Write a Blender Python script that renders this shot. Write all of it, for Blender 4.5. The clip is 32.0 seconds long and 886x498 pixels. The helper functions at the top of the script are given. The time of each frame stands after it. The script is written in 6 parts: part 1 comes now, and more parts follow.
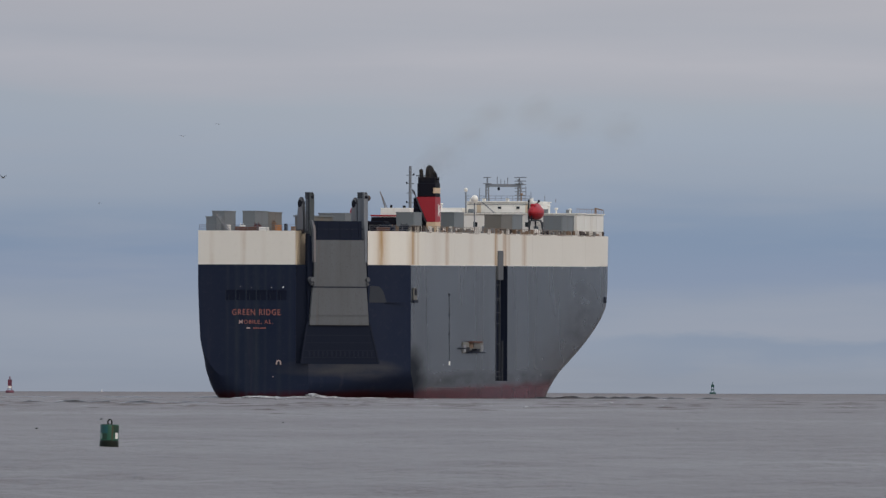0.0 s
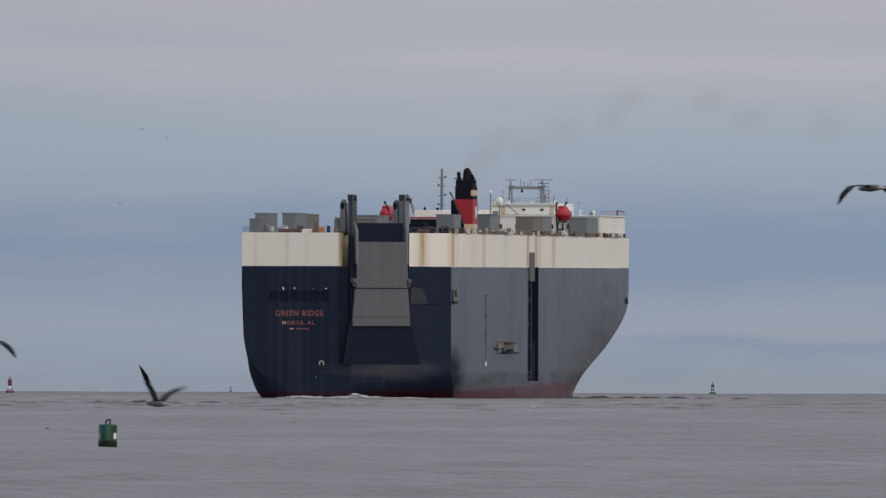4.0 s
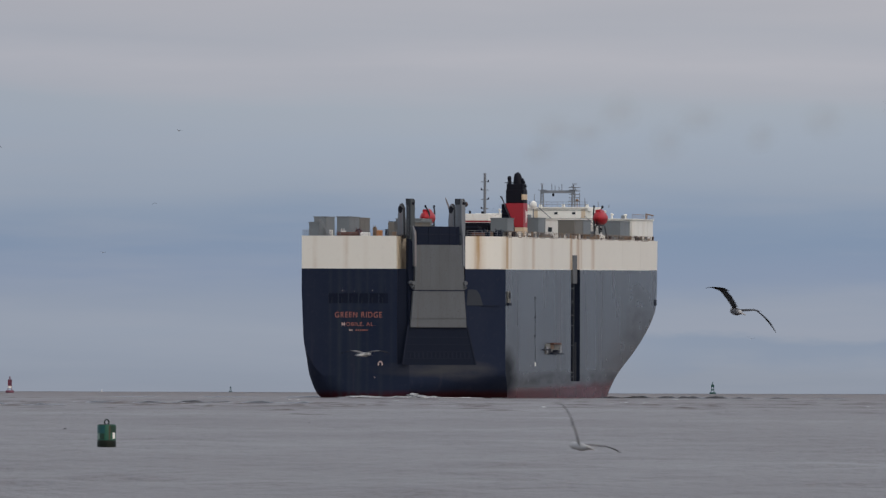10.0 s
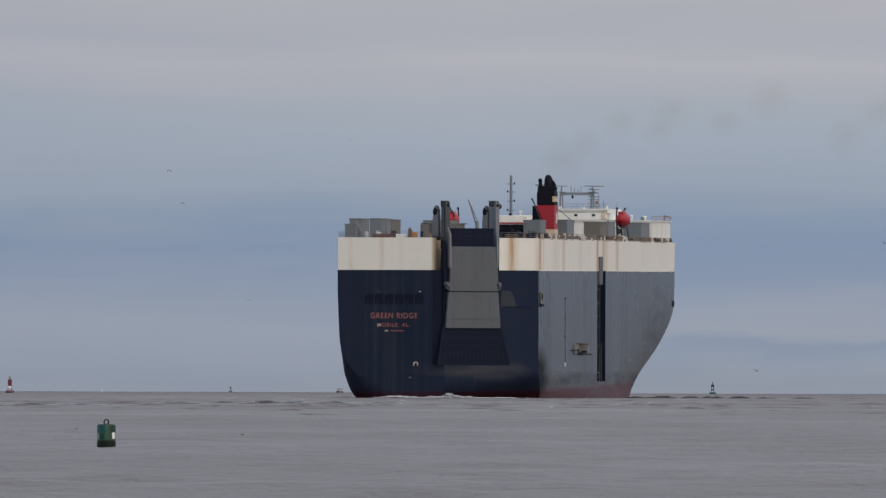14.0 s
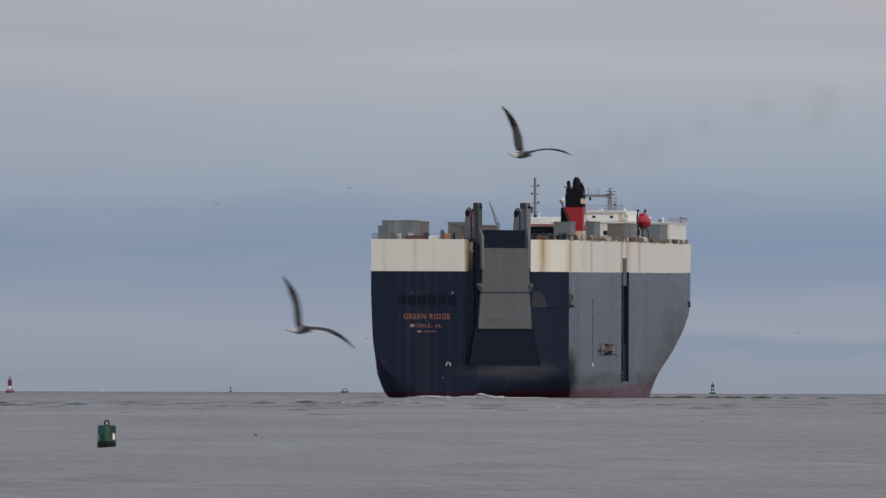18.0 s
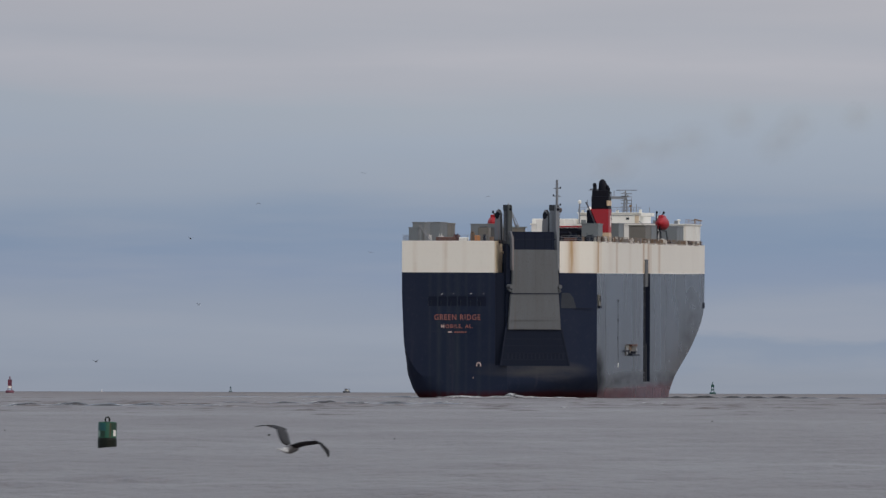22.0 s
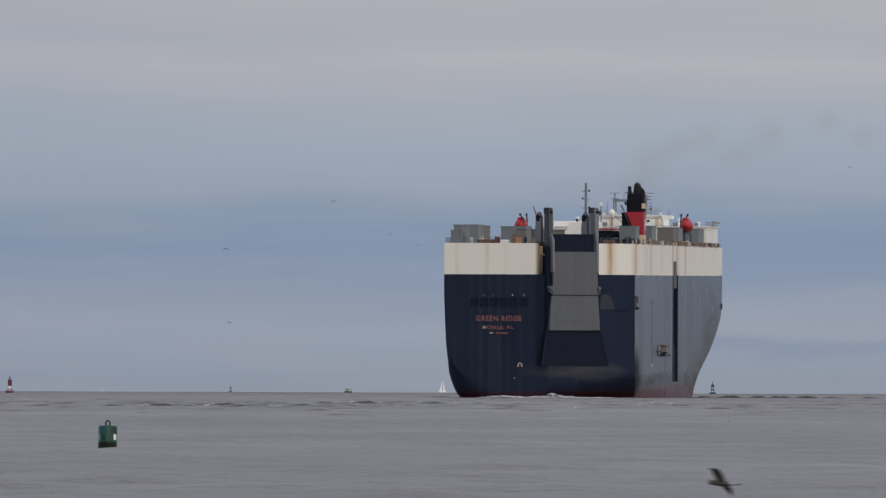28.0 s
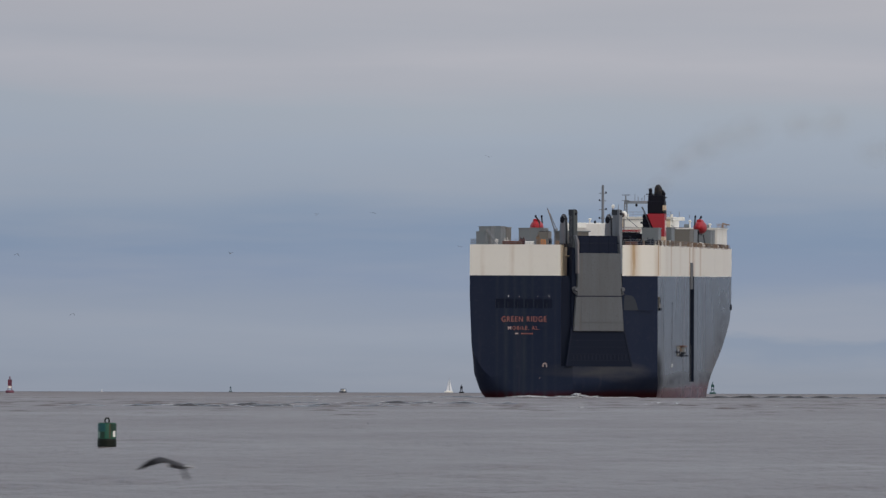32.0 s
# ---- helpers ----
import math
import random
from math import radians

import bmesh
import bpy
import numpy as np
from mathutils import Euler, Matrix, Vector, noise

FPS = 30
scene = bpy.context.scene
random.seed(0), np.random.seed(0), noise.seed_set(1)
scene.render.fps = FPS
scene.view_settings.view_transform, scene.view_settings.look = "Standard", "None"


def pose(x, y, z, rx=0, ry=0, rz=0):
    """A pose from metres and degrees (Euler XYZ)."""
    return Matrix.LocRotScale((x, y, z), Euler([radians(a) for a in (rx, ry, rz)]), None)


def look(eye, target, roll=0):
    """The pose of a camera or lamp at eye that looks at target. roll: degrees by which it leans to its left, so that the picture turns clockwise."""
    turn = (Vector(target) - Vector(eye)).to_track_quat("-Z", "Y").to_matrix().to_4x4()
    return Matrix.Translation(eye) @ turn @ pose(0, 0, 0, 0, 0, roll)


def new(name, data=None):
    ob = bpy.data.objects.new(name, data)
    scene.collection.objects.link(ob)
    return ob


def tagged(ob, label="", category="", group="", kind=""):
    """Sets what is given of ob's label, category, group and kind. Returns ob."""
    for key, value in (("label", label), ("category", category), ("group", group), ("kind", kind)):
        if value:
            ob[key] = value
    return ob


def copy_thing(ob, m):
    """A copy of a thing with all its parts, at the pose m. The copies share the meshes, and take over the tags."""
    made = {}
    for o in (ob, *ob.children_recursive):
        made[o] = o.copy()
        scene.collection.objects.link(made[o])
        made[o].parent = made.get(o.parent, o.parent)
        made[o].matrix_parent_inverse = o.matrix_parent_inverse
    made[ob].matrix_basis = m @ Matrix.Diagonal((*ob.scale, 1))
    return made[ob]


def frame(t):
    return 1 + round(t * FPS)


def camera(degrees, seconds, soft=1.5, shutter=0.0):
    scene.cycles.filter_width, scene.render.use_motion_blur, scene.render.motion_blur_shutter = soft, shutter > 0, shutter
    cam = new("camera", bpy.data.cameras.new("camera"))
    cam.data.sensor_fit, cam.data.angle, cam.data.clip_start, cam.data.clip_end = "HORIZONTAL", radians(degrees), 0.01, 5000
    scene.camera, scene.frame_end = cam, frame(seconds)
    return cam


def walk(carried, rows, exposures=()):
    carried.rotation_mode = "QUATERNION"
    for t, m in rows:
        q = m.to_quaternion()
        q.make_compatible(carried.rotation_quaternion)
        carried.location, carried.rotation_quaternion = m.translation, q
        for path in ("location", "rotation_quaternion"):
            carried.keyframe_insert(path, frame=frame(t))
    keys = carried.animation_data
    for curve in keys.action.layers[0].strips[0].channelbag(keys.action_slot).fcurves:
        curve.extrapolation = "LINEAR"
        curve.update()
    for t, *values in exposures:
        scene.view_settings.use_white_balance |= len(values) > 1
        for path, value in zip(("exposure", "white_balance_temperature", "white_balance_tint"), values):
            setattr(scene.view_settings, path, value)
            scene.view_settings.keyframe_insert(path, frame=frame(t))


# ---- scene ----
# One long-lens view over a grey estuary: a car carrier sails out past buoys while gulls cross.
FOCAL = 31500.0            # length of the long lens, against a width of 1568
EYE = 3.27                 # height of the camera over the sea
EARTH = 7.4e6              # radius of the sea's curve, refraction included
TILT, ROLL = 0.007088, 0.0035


def sea(d):
    """Height of the still sea d metres out."""
    return -d * d / (2 * EARTH)


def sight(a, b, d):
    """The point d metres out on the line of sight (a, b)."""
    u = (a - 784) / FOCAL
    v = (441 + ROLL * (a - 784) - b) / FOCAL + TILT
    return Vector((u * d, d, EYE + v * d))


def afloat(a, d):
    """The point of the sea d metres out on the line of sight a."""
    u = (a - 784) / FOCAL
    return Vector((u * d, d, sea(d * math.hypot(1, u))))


# ---- camera ----
cam = camera(2 * math.degrees(math.atan(784 / FOCAL)), 32.0, soft=1.38, shutter=0.35)
STAND = look((0, 0, EYE), (0, 1000, EYE + 1000 * TILT), math.degrees(ROLL))
walk(cam, [(0, STAND), (32.0, STAND)])

# ---- world and light: an overcast afternoon ----
world = bpy.data.worlds.new("overcast_sky")
scene.world = world
world.use_nodes = True
wn = world.node_tree
wn.nodes.clear()
w_sky = wn.nodes.new("ShaderNodeTexSky")
w_sky.sky_type, w_sky.sun_disc = "NISHITA", False
w_sky.sun_elevation, w_sky.sun_rotation = radians(40), radians(136)
w_sky.air_density, w_sky.dust_density = 1.0, 3.0
w_blue = wn.nodes.new("ShaderNodeBackground")
w_blue.inputs["Strength"].default_value = 0.06
wn.links.new(w_sky.outputs[0], w_blue.inputs["Color"])
w_cloud = wn.nodes.new("ShaderNodeBackground")
w_cloud.inputs["Color"].default_value = (0.60, 0.63, 0.69, 1)
w_cloud.inputs["Strength"].default_value = 0.78
w_add = wn.nodes.new("ShaderNodeAddShader")
w_out = wn.nodes.new("ShaderNodeOutputWorld")
wn.links.new(w_blue.outputs[0], w_add.inputs[0])
wn.links.new(w_cloud.outputs[0], w_add.inputs[1])
wn.links.new(w_add.outputs[0], w_out.inputs[0])

sun = new("sun", bpy.data.lights.new("sun", "SUN"))
sun.data.energy, sun.data.angle, sun.data.color = 0.6, radians(40), (1.0, 0.96, 0.92)
sun.matrix_basis = look((95, -100, 115), (0, 0, 0))


# ---- materials ----
def material(name):
    m = bpy.data.materials.new(name)
    m.use_nodes = True
    return m, m.node_tree.nodes, m.node_tree.links, m.node_tree.nodes["Principled BSDF"]


def coords(nodes, links, scale=(1, 1, 1), which="Object"):
    tc = nodes.new("ShaderNodeTexCoord")
    mp = nodes.new("ShaderNodeMapping")
    mp.inputs["Scale"].default_value = scale
    links.new(tc.outputs[which], mp.inputs[0])
    return mp.outputs[0]


def noise_of(nodes, links, vec, scale, detail=4, rough=0.55):
    n = nodes.new("ShaderNodeTexNoise")
    n.inputs["Scale"].default_value, n.inputs["Detail"].default_value = scale, detail
    n.inputs["Roughness"].default_value = rough
    links.new(vec, n.inputs["Vector"])
    return n.outputs["Fac"]


def ramp_of(nodes, links, fac, stops):
    r = nodes.new("ShaderNodeValToRGB")
    while len(r.color_ramp.elements) < len(stops):
        r.color_ramp.elements.new(0.5)
    for e, (p, c) in zip(r.color_ramp.elements, stops):
        e.position, e.color = p, (*c, 1) if len(c) == 3 else c
    links.new(fac, r.inputs[0])
    return r.outputs[0]


def mixed(nodes, links, fac, a, b):
    m = nodes.new("ShaderNodeMix")
    m.data_type = "RGBA"
    for value, slot in ((fac, 0), (a, 6), (b, 7)):
        if isinstance(value, (int, float)):
            m.inputs[slot].default_value = value
        elif isinstance(value, tuple):
            m.inputs[slot].default_value = (*value, 1)
        else:
            links.new(value, m.inputs[slot])
    return m.outputs[2]


def paint(name, colour, rough=0.5, dirt=(0.12, 0.10, 0.08), dirty=0.25, streak=0.0, rust=(0.28, 0.13, 0.05), metal=0.0, grain=1.0, bump=0.02):
    """Weathered marine paint: blotches, fine grain and runs of rust that hang down."""
    m, nodes, links, bsdf = material(name)
    fine = noise_of(nodes, links, coords(nodes, links, (grain, grain, grain)), 2.3, 6)
    wide = noise_of(nodes, links, coords(nodes, links, (grain, grain, grain * 0.25)), 0.31, 4)
    base = mixed(nodes, links, ramp_of(nodes, links, wide, [(0.35, (0, 0, 0)), (0.75, (1, 1, 1))]), colour, tuple(c * (1 - dirty * 0.5) + d * dirty * 0.5 for c, d in zip(colour, dirt)))
    base = mixed(nodes, links, ramp_of(nodes, links, fine, [(0.55, (0, 0, 0)), (0.8, (dirty, dirty, dirty))]), base, dirt)
    if streak:
        runs = noise_of(nodes, links, coords(nodes, links, (grain, grain, grain * 0.04)), 0.55, 5, 0.6)
        base = mixed(nodes, links, ramp_of(nodes, links, runs, [(0.58, (0, 0, 0)), (0.74, (streak, streak, streak))]), base, rust)
    links.new(base, bsdf.inputs["Base Color"])
    bsdf.inputs["Roughness"].default_value, bsdf.inputs["Metallic"].default_value = rough, metal
    bsdf.inputs["Specular IOR Level"].default_value = 0.12 if max(colour) < 0.03 else 0.4
    if bump:
        b = nodes.new("ShaderNodeBump")
        b.inputs["Strength"].default_value, b.inputs["Distance"].default_value = 0.25, bump
        links.new(wide, b.inputs["Height"])
        links.new(b.outputs[0], bsdf.inputs["Normal"])
    return m


def dulled(m, fac, gloss):
    """Dirt takes the shine off a paint as well."""
    nodes, links = m.node_tree.nodes, m.node_tree.links
    slot = nodes["Principled BSDF"].inputs["Specular IOR Level"]
    if slot.links:
        links.new(mixed(nodes, links, fac, slot.links[0].from_socket, (gloss, gloss, gloss)), slot)
    slot = nodes["Principled BSDF"].inputs["Roughness"]
    if slot.links:
        links.new(mixed(nodes, links, fac, slot.links[0].from_socket, (0.6, 0.6, 0.6)), slot)


def stained(m, axis, lo, hi, bands, colour, ragged=0.55, down=0.05, full=0.0):
    """Add run-down stains to a paint: bands (place, half width, strength) along one axis."""
    nodes, links = m.node_tree.nodes, m.node_tree.links
    bsdf = nodes["Principled BSDF"]
    old = bsdf.inputs["Base Color"].links[0].from_socket
    tc = nodes.new("ShaderNodeTexCoord")
    sep = nodes.new("ShaderNodeSeparateXYZ")
    links.new(tc.outputs["Object"], sep.inputs[0])
    unit = nodes.new("ShaderNodeMapRange")
    links.new(sep.outputs[axis], unit.inputs["Value"])
    unit.inputs["From Min"].default_value, unit.inputs["From Max"].default_value = lo, hi
    stops = []
    for place, half, power in bands:
        for at, v in ((place - half, 0), (place, power), (place + half, 0)):
            stops.append(((at - lo) / (hi - lo), (v, v, v)))
    band = ramp_of(nodes, links, unit.outputs[0], stops)
    torn = noise_of(nodes, links, coords(nodes, links, (0.8, 0.8, 0.8 * down * 2)), 1.1, 6, 0.65)
    keep = ramp_of(nodes, links, torn, [(0.5 - ragged * 0.35 - full, (0, 0, 0)), (0.5 + ragged * 0.25 - full, (1, 1, 1))])
    fac = nodes.new("ShaderNodeMix")
    fac.data_type, fac.blend_type = "RGBA", "MULTIPLY"
    fac.inputs[0].default_value = 1.0
    links.new(band, fac.inputs[6])
    links.new(keep, fac.inputs[7])
    links.new(mixed(nodes, links, fac.outputs[2], old, colour), bsdf.inputs["Base Color"])


def smudged(m, centre, radii, colour, strength, full=0.0):
    """A ragged smudge about one place on a hull."""
    nodes, links = m.node_tree.nodes, m.node_tree.links
    bsdf = nodes["Principled BSDF"]
    old = bsdf.inputs["Base Color"].links[0].from_socket
    tc = nodes.new("ShaderNodeTexCoord")
    mp = nodes.new("ShaderNodeMapping")
    mp.inputs["Scale"].default_value = tuple(1 / r for r in radii)
    mp.inputs["Location"].default_value = tuple(-c / r for c, r in zip(centre, radii))
    links.new(tc.outputs["Object"], mp.inputs[0])
    ball = nodes.new("ShaderNodeTexGradient")
    ball.gradient_type = "SPHERICAL"
    links.new(mp.outputs[0], ball.inputs[0])
    torn = noise_of(nodes, links, coords(nodes, links, (0.07, 0.07, 0.30)), 1.0, 4, 0.55)
    both = nodes.new("ShaderNodeMath")
    both.operation = "MULTIPLY"
    links.new(ramp_of(nodes, links, ball.outputs["Fac"], [(0.0, (0, 0, 0)), (0.6, (1, 1, 1))]), both.inputs[0])
    links.new(ramp_of(nodes, links, torn, [(0.36 - full, (0, 0, 0)), (0.66 - full, (strength, strength, strength))]), both.inputs[1])
    links.new(mixed(nodes, links, both.outputs[0], old, colour), bsdf.inputs["Base Color"])
    dulled(m, both.outputs[0], 0.1)


def hull_paint(name, colour, rough, dirty, streak, gloss, boot=1.0, top=0.25):
    """Hull paint with a worn red boot-topping, deeper towards the stern-down trim."""
    m = paint(name, colour, rough, (0.16, 0.15, 0.14), dirty, streak, (0.20, 0.17, 0.14), 0, 0.6)
    nodes, links = m.node_tree.nodes, m.node_tree.links
    bsdf = nodes["Principled BSDF"]
    runs = noise_of(nodes, links, coords(nodes, links, (0.08, 0.08, 0.014)), 0.9, 4, 0.6)
    worn = noise_of(nodes, links, coords(nodes, links, (0.09, 0.09, 0.12)), 1.0, 5, 0.6)
    both = mixed(nodes, links, 0.8, runs, worn)
    shine = ramp_of(nodes, links, both, [(0.34, (gloss * 0.76,) * 3), (0.66, (gloss * 1.24,) * 3)])
    links.new(ramp_of(nodes, links, runs, [(0.35, (rough * 1.12,) * 3), (0.65, (rough * 0.95,) * 3)]), bsdf.inputs["Roughness"])
    old = bsdf.inputs["Base Color"].links[0].from_socket
    tc = nodes.new("ShaderNodeTexCoord")
    sep = nodes.new("ShaderNodeSeparateXYZ")
    links.new(tc.outputs["Object"], sep.inputs[0])
    wob = noise_of(nodes, links, coords(nodes, links, (0.12, 0.12, 0.5)), 1.0, 6, 0.65)
    rise = nodes.new("ShaderNodeMath")
    rise.operation = "MULTIPLY_ADD"
    links.new(sep.outputs["Y"], rise.inputs[0])
    rise.inputs[1].default_value, rise.inputs[2].default_value = -0.013, top
    lift = nodes.new("ShaderNodeMath")
    lift.operation = "ADD"
    links.new(sep.outputs["Z"], lift.inputs[0])
    links.new(rise.outputs[0], lift.inputs[1])
    wave = nodes.new("ShaderNodeMath")
    wave.operation = "MULTIPLY_ADD"
    links.new(wob, wave.inputs[0])
    wave.inputs[1].default_value = -1.2
    links.new(lift.outputs[0], wave.inputs[2])
    edge = ramp_of(nodes, links, wave.outputs[0], [(0.0, (1, 1, 1)), (0.3, (0.75, 0.75, 0.75)), (0.95, (0, 0, 0))])
    red = ramp_of(nodes, links, wob, [(0.3, (0.060 * boot, 0.014 * boot, 0.019 * boot)), (0.7, (0.135 * boot, 0.030 * boot, 0.040 * boot))])
    links.new(mixed(nodes, links, edge, old, red), bsdf.inputs["Base Color"])
    links.new(mixed(nodes, links, edge, shine, (0.06, 0.06, 0.06)), bsdf.inputs["Specular IOR Level"])
    return m


CREAM = paint("cream_hull_paint", (0.745, 0.70, 0.615), 0.45, (0.58, 0.53, 0.44), 0.25, 0.0, (0.46, 0.30, 0.13), 0, 0.5)
stained(CREAM, "Y", 8, 172, ((9.3, 0.8, 0.95), (15.6, 2.4, 0.9), (19.4, 1.2, 0.35), (33, 5, 0.15), (41.5, 2.0, 0.7), (60, 3, 0.15), (79.2, 2.0, 1.0), (86.2, 2.2, 1.0), (89.5, 1.4, 0.5), (101.5, 2.6, 0.6)), (0.38, 0.21, 0.065), 0.5, 0.05, 0.12)
stained(CREAM, "X", -16.2, 0.5, ((-13.8, 0.6, 0.3), (-8.6, 0.6, 0.5), (-5.2, 0.6, 0.15), (0.2, 0.28, 0.9)), (0.40, 0.24, 0.10), 0.6)
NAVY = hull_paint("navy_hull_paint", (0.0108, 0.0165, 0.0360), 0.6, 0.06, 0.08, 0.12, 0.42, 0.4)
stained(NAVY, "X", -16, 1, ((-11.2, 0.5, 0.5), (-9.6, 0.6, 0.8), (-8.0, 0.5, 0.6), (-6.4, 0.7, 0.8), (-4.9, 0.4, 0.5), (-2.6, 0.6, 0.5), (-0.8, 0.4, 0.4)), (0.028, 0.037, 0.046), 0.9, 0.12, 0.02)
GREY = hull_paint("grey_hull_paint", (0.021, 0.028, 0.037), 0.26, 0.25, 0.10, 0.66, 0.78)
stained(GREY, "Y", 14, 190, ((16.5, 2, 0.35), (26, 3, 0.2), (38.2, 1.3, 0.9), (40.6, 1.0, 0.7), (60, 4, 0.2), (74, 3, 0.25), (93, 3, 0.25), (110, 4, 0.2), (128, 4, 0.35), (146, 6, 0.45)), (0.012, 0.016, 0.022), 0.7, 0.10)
GREY_SCAR = paint("scraped_grey_paint", (0.016, 0.021, 0.028), 0.5, (0.012, 0.012, 0.016), 0.4)
smudged(NAVY, (4.5, 2.5, 4.6), (10, 14, 1.5), (0.050, 0.050, 0.052), 0.8, 0.10)
smudged(NAVY, (10.5, 8, 4.2), (7, 8, 2.0), (0.060, 0.059, 0.060), 0.85, 0.08)
smudged(GREY, (16.1, 14, 3.4), (6, 14, 6.0), (0.006, 0.009, 0.015), 1.0, 0.16)
smudged(GREY, (16.1, 80, 2.9), (9, 110, 1.6), (0.014, 0.015, 0.019), 0.5)
smudged(GREY, (14.0, 148, 11), (9, 20, 9), (0.012, 0.013, 0.018), 0.4)
# navy darkened with the shade of recesses; also the dark navy ramp head
DARK = paint("recess_shade_dark_navy", (0.0072, 0.0112, 0.0250), 0.6, (0.012, 0.012, 0.016), 0.3)
# shade of the ramp bay and the gap beside it, put into the colour
BAY_SHADE = paint("bay_shade_paint", (0.0060, 0.0095, 0.0215), 0.6, (0.009, 0.012, 0.020), 0.4)
DARK_EDGE = paint("worn_navy_steel", (0.0105, 0.0145, 0.0280), 0.6, (0.02, 0.02, 0.025), 0.3)
DECK = paint("deck_oxide_red", (0.11, 0.045, 0.03), 0.7, (0.05, 0.04, 0.035), 0.5)
RAMP = paint("ramp_grey_steel", (0.099, 0.104, 0.112), 0.6, (0.056, 0.054, 0.045), 0.7, 0.6, (0.085, 0.066, 0.05), 0, 1.6)
RAMP_LIGHT = paint("ramp_edge_grey", (0.20, 0.21, 0.225), 0.5, (0.2, 0.15, 0.1), 0.4, 0.4)
STEEL = paint("vent_grey_paint", (0.155, 0.175, 0.185), 0.5, (0.15, 0.13, 0.10), 0.35, 0.3, (0.22, 0.16, 0.10), 0, 1.5)
STEEL_BROWN = paint("vent_brown_grey_paint", (0.145, 0.14, 0.125), 0.55, (0.14, 0.10, 0.06), 0.45, 0.5, (0.20, 0.12, 0.06), 0, 1.5)
POST = paint("post_grey_paint", (0.17, 0.185, 0.205), 0.5, (0.1, 0.08, 0.07), 0.4, 0.4)
WHITE = paint("white_house_paint", (0.78, 0.76, 0.70), 0.45, (0.5, 0.42, 0.3), 0.25, 0.35, (0.45, 0.3, 0.15), 0, 1.2)
POST_MID = paint("dull_tower_paint", (0.060, 0.070, 0.073), 0.55, (0.04, 0.04, 0.04), 0.5, 0.3)
POST_DARK = paint("sooty_post_paint", (0.022, 0.026, 0.034), 0.55, (0.03, 0.03, 0.03), 0.5, 0.3)
SCUFF_PALE = paint("rubbed_grey_plate", (0.018, 0.023, 0.032), 0.6, (0.014, 0.018, 0.026), 0.9, 0, (0, 0, 0), 0, 0.6)
RED = paint("funnel_red_paint", (0.33, 0.012, 0.022), 0.45, (0.2, 0.03, 0.03), 0.3)
ORANGE = paint("lifeboat_orange_red", (0.36, 0.012, 0.020), 0.5, (0.25, 0.02, 0.03), 0.25)
MAROON = paint("maroon_deck_machinery", (0.085, 0.016, 0.018), 0.6, (0.04, 0.02, 0.02), 0.5)
BLACK = paint("soot_black_paint", (0.0055, 0.006, 0.0115), 0.6, (0.012, 0.011, 0.014), 0.5)
BUFF = paint("buff_paint", (0.66, 0.50, 0.33), 0.5, (0.4, 0.25, 0.12), 0.4, 0.4)
RUSTY = paint("rusty_plate", (0.22, 0.15, 0.10), 0.7, (0.14, 0.06, 0.03), 0.7, 0.6)
CAVE = paint("mooring_deck_paint", (0.15, 0.16, 0.18), 0.7, (0.03, 0.03, 0.03), 0.4)
RUSTY_CREAM = paint("rust_browned_cream", (0.60, 0.49, 0.35), 0.6, (0.30, 0.17, 0.08), 0.5, 0.6, (0.28, 0.15, 0.06), 0, 2.2)
LETTER = paint("faded_orange_lettering", (0.29, 0.085, 0.062), 0.6, (0.42, 0.27, 0.23), 0.7, 0, (0, 0, 0), 0, 2.0, 0)
LETTER_PALE = paint("pale_lettering", (0.50, 0.40, 0.37), 0.6, (0.3, 0.12, 0.09), 0.6, 0, (0, 0, 0), 0, 2.0, 0)
CARGO_ORANGE = paint("deck_gear_orange", (0.50, 0.20, 0.06), 0.6, (0.2, 0.1, 0.05), 0.4)
GLASS = paint("dark_window_glass", (0.02, 0.025, 0.03), 0.15, (0.03, 0.03, 0.03), 0.1)
CAN_GREEN = paint("green_buoy_paint", (0.007, 0.080, 0.042), 0.4, (0.015, 0.04, 0.025), 0.4, 0.25, (0.05, 0.06, 0.03), 0, 6)
CAN_DARK = paint("wet_weedy_green", (0.008, 0.012, 0.008), 0.4, (0.02, 0.015, 0.01), 0.5, 0, (0, 0, 0), 0, 6)
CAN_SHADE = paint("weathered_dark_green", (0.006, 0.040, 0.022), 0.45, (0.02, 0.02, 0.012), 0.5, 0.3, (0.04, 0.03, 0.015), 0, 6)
CAN_RUST = paint("rusty_green", (0.045, 0.050, 0.020), 0.6, (0.06, 0.03, 0.015), 0.6, 0, (0, 0, 0), 0, 8)
CAN_PALE = paint("chalky_green", (0.20, 0.27, 0.23), 0.6, (0.05, 0.09, 0.07), 0.6, 0, (0, 0, 0), 0, 8)
CAN_TEAL = paint("teal_reflector", (0.006, 0.075, 0.075), 0.3, (0.02, 0.1, 0.1), 0.2, 0, (0, 0, 0), 0, 6)
BUOY_RED = paint("faded_red_buoy_paint", (0.125, 0.026, 0.050), 0.5, (0.16, 0.08, 0.085), 0.5, 0, (0, 0, 0), 0, 2)
BUOY_GREEN = paint("dark_green_buoy_paint", (0.013, 0.070, 0.062), 0.5, (0.02, 0.03, 0.03), 0.4, 0, (0, 0, 0), 0, 2)
SAIL = paint("white_sailcloth", (0.80, 0.80, 0.80), 0.7, (0.6, 0.6, 0.6), 0.2, 0, (0, 0, 0), 0, 1)
GULL_WHITE = paint("white_plumage", (0.42, 0.41, 0.40), 0.8, (0.25, 0.23, 0.22), 0.3, 0, (0, 0, 0), 0, 20, 0.002)
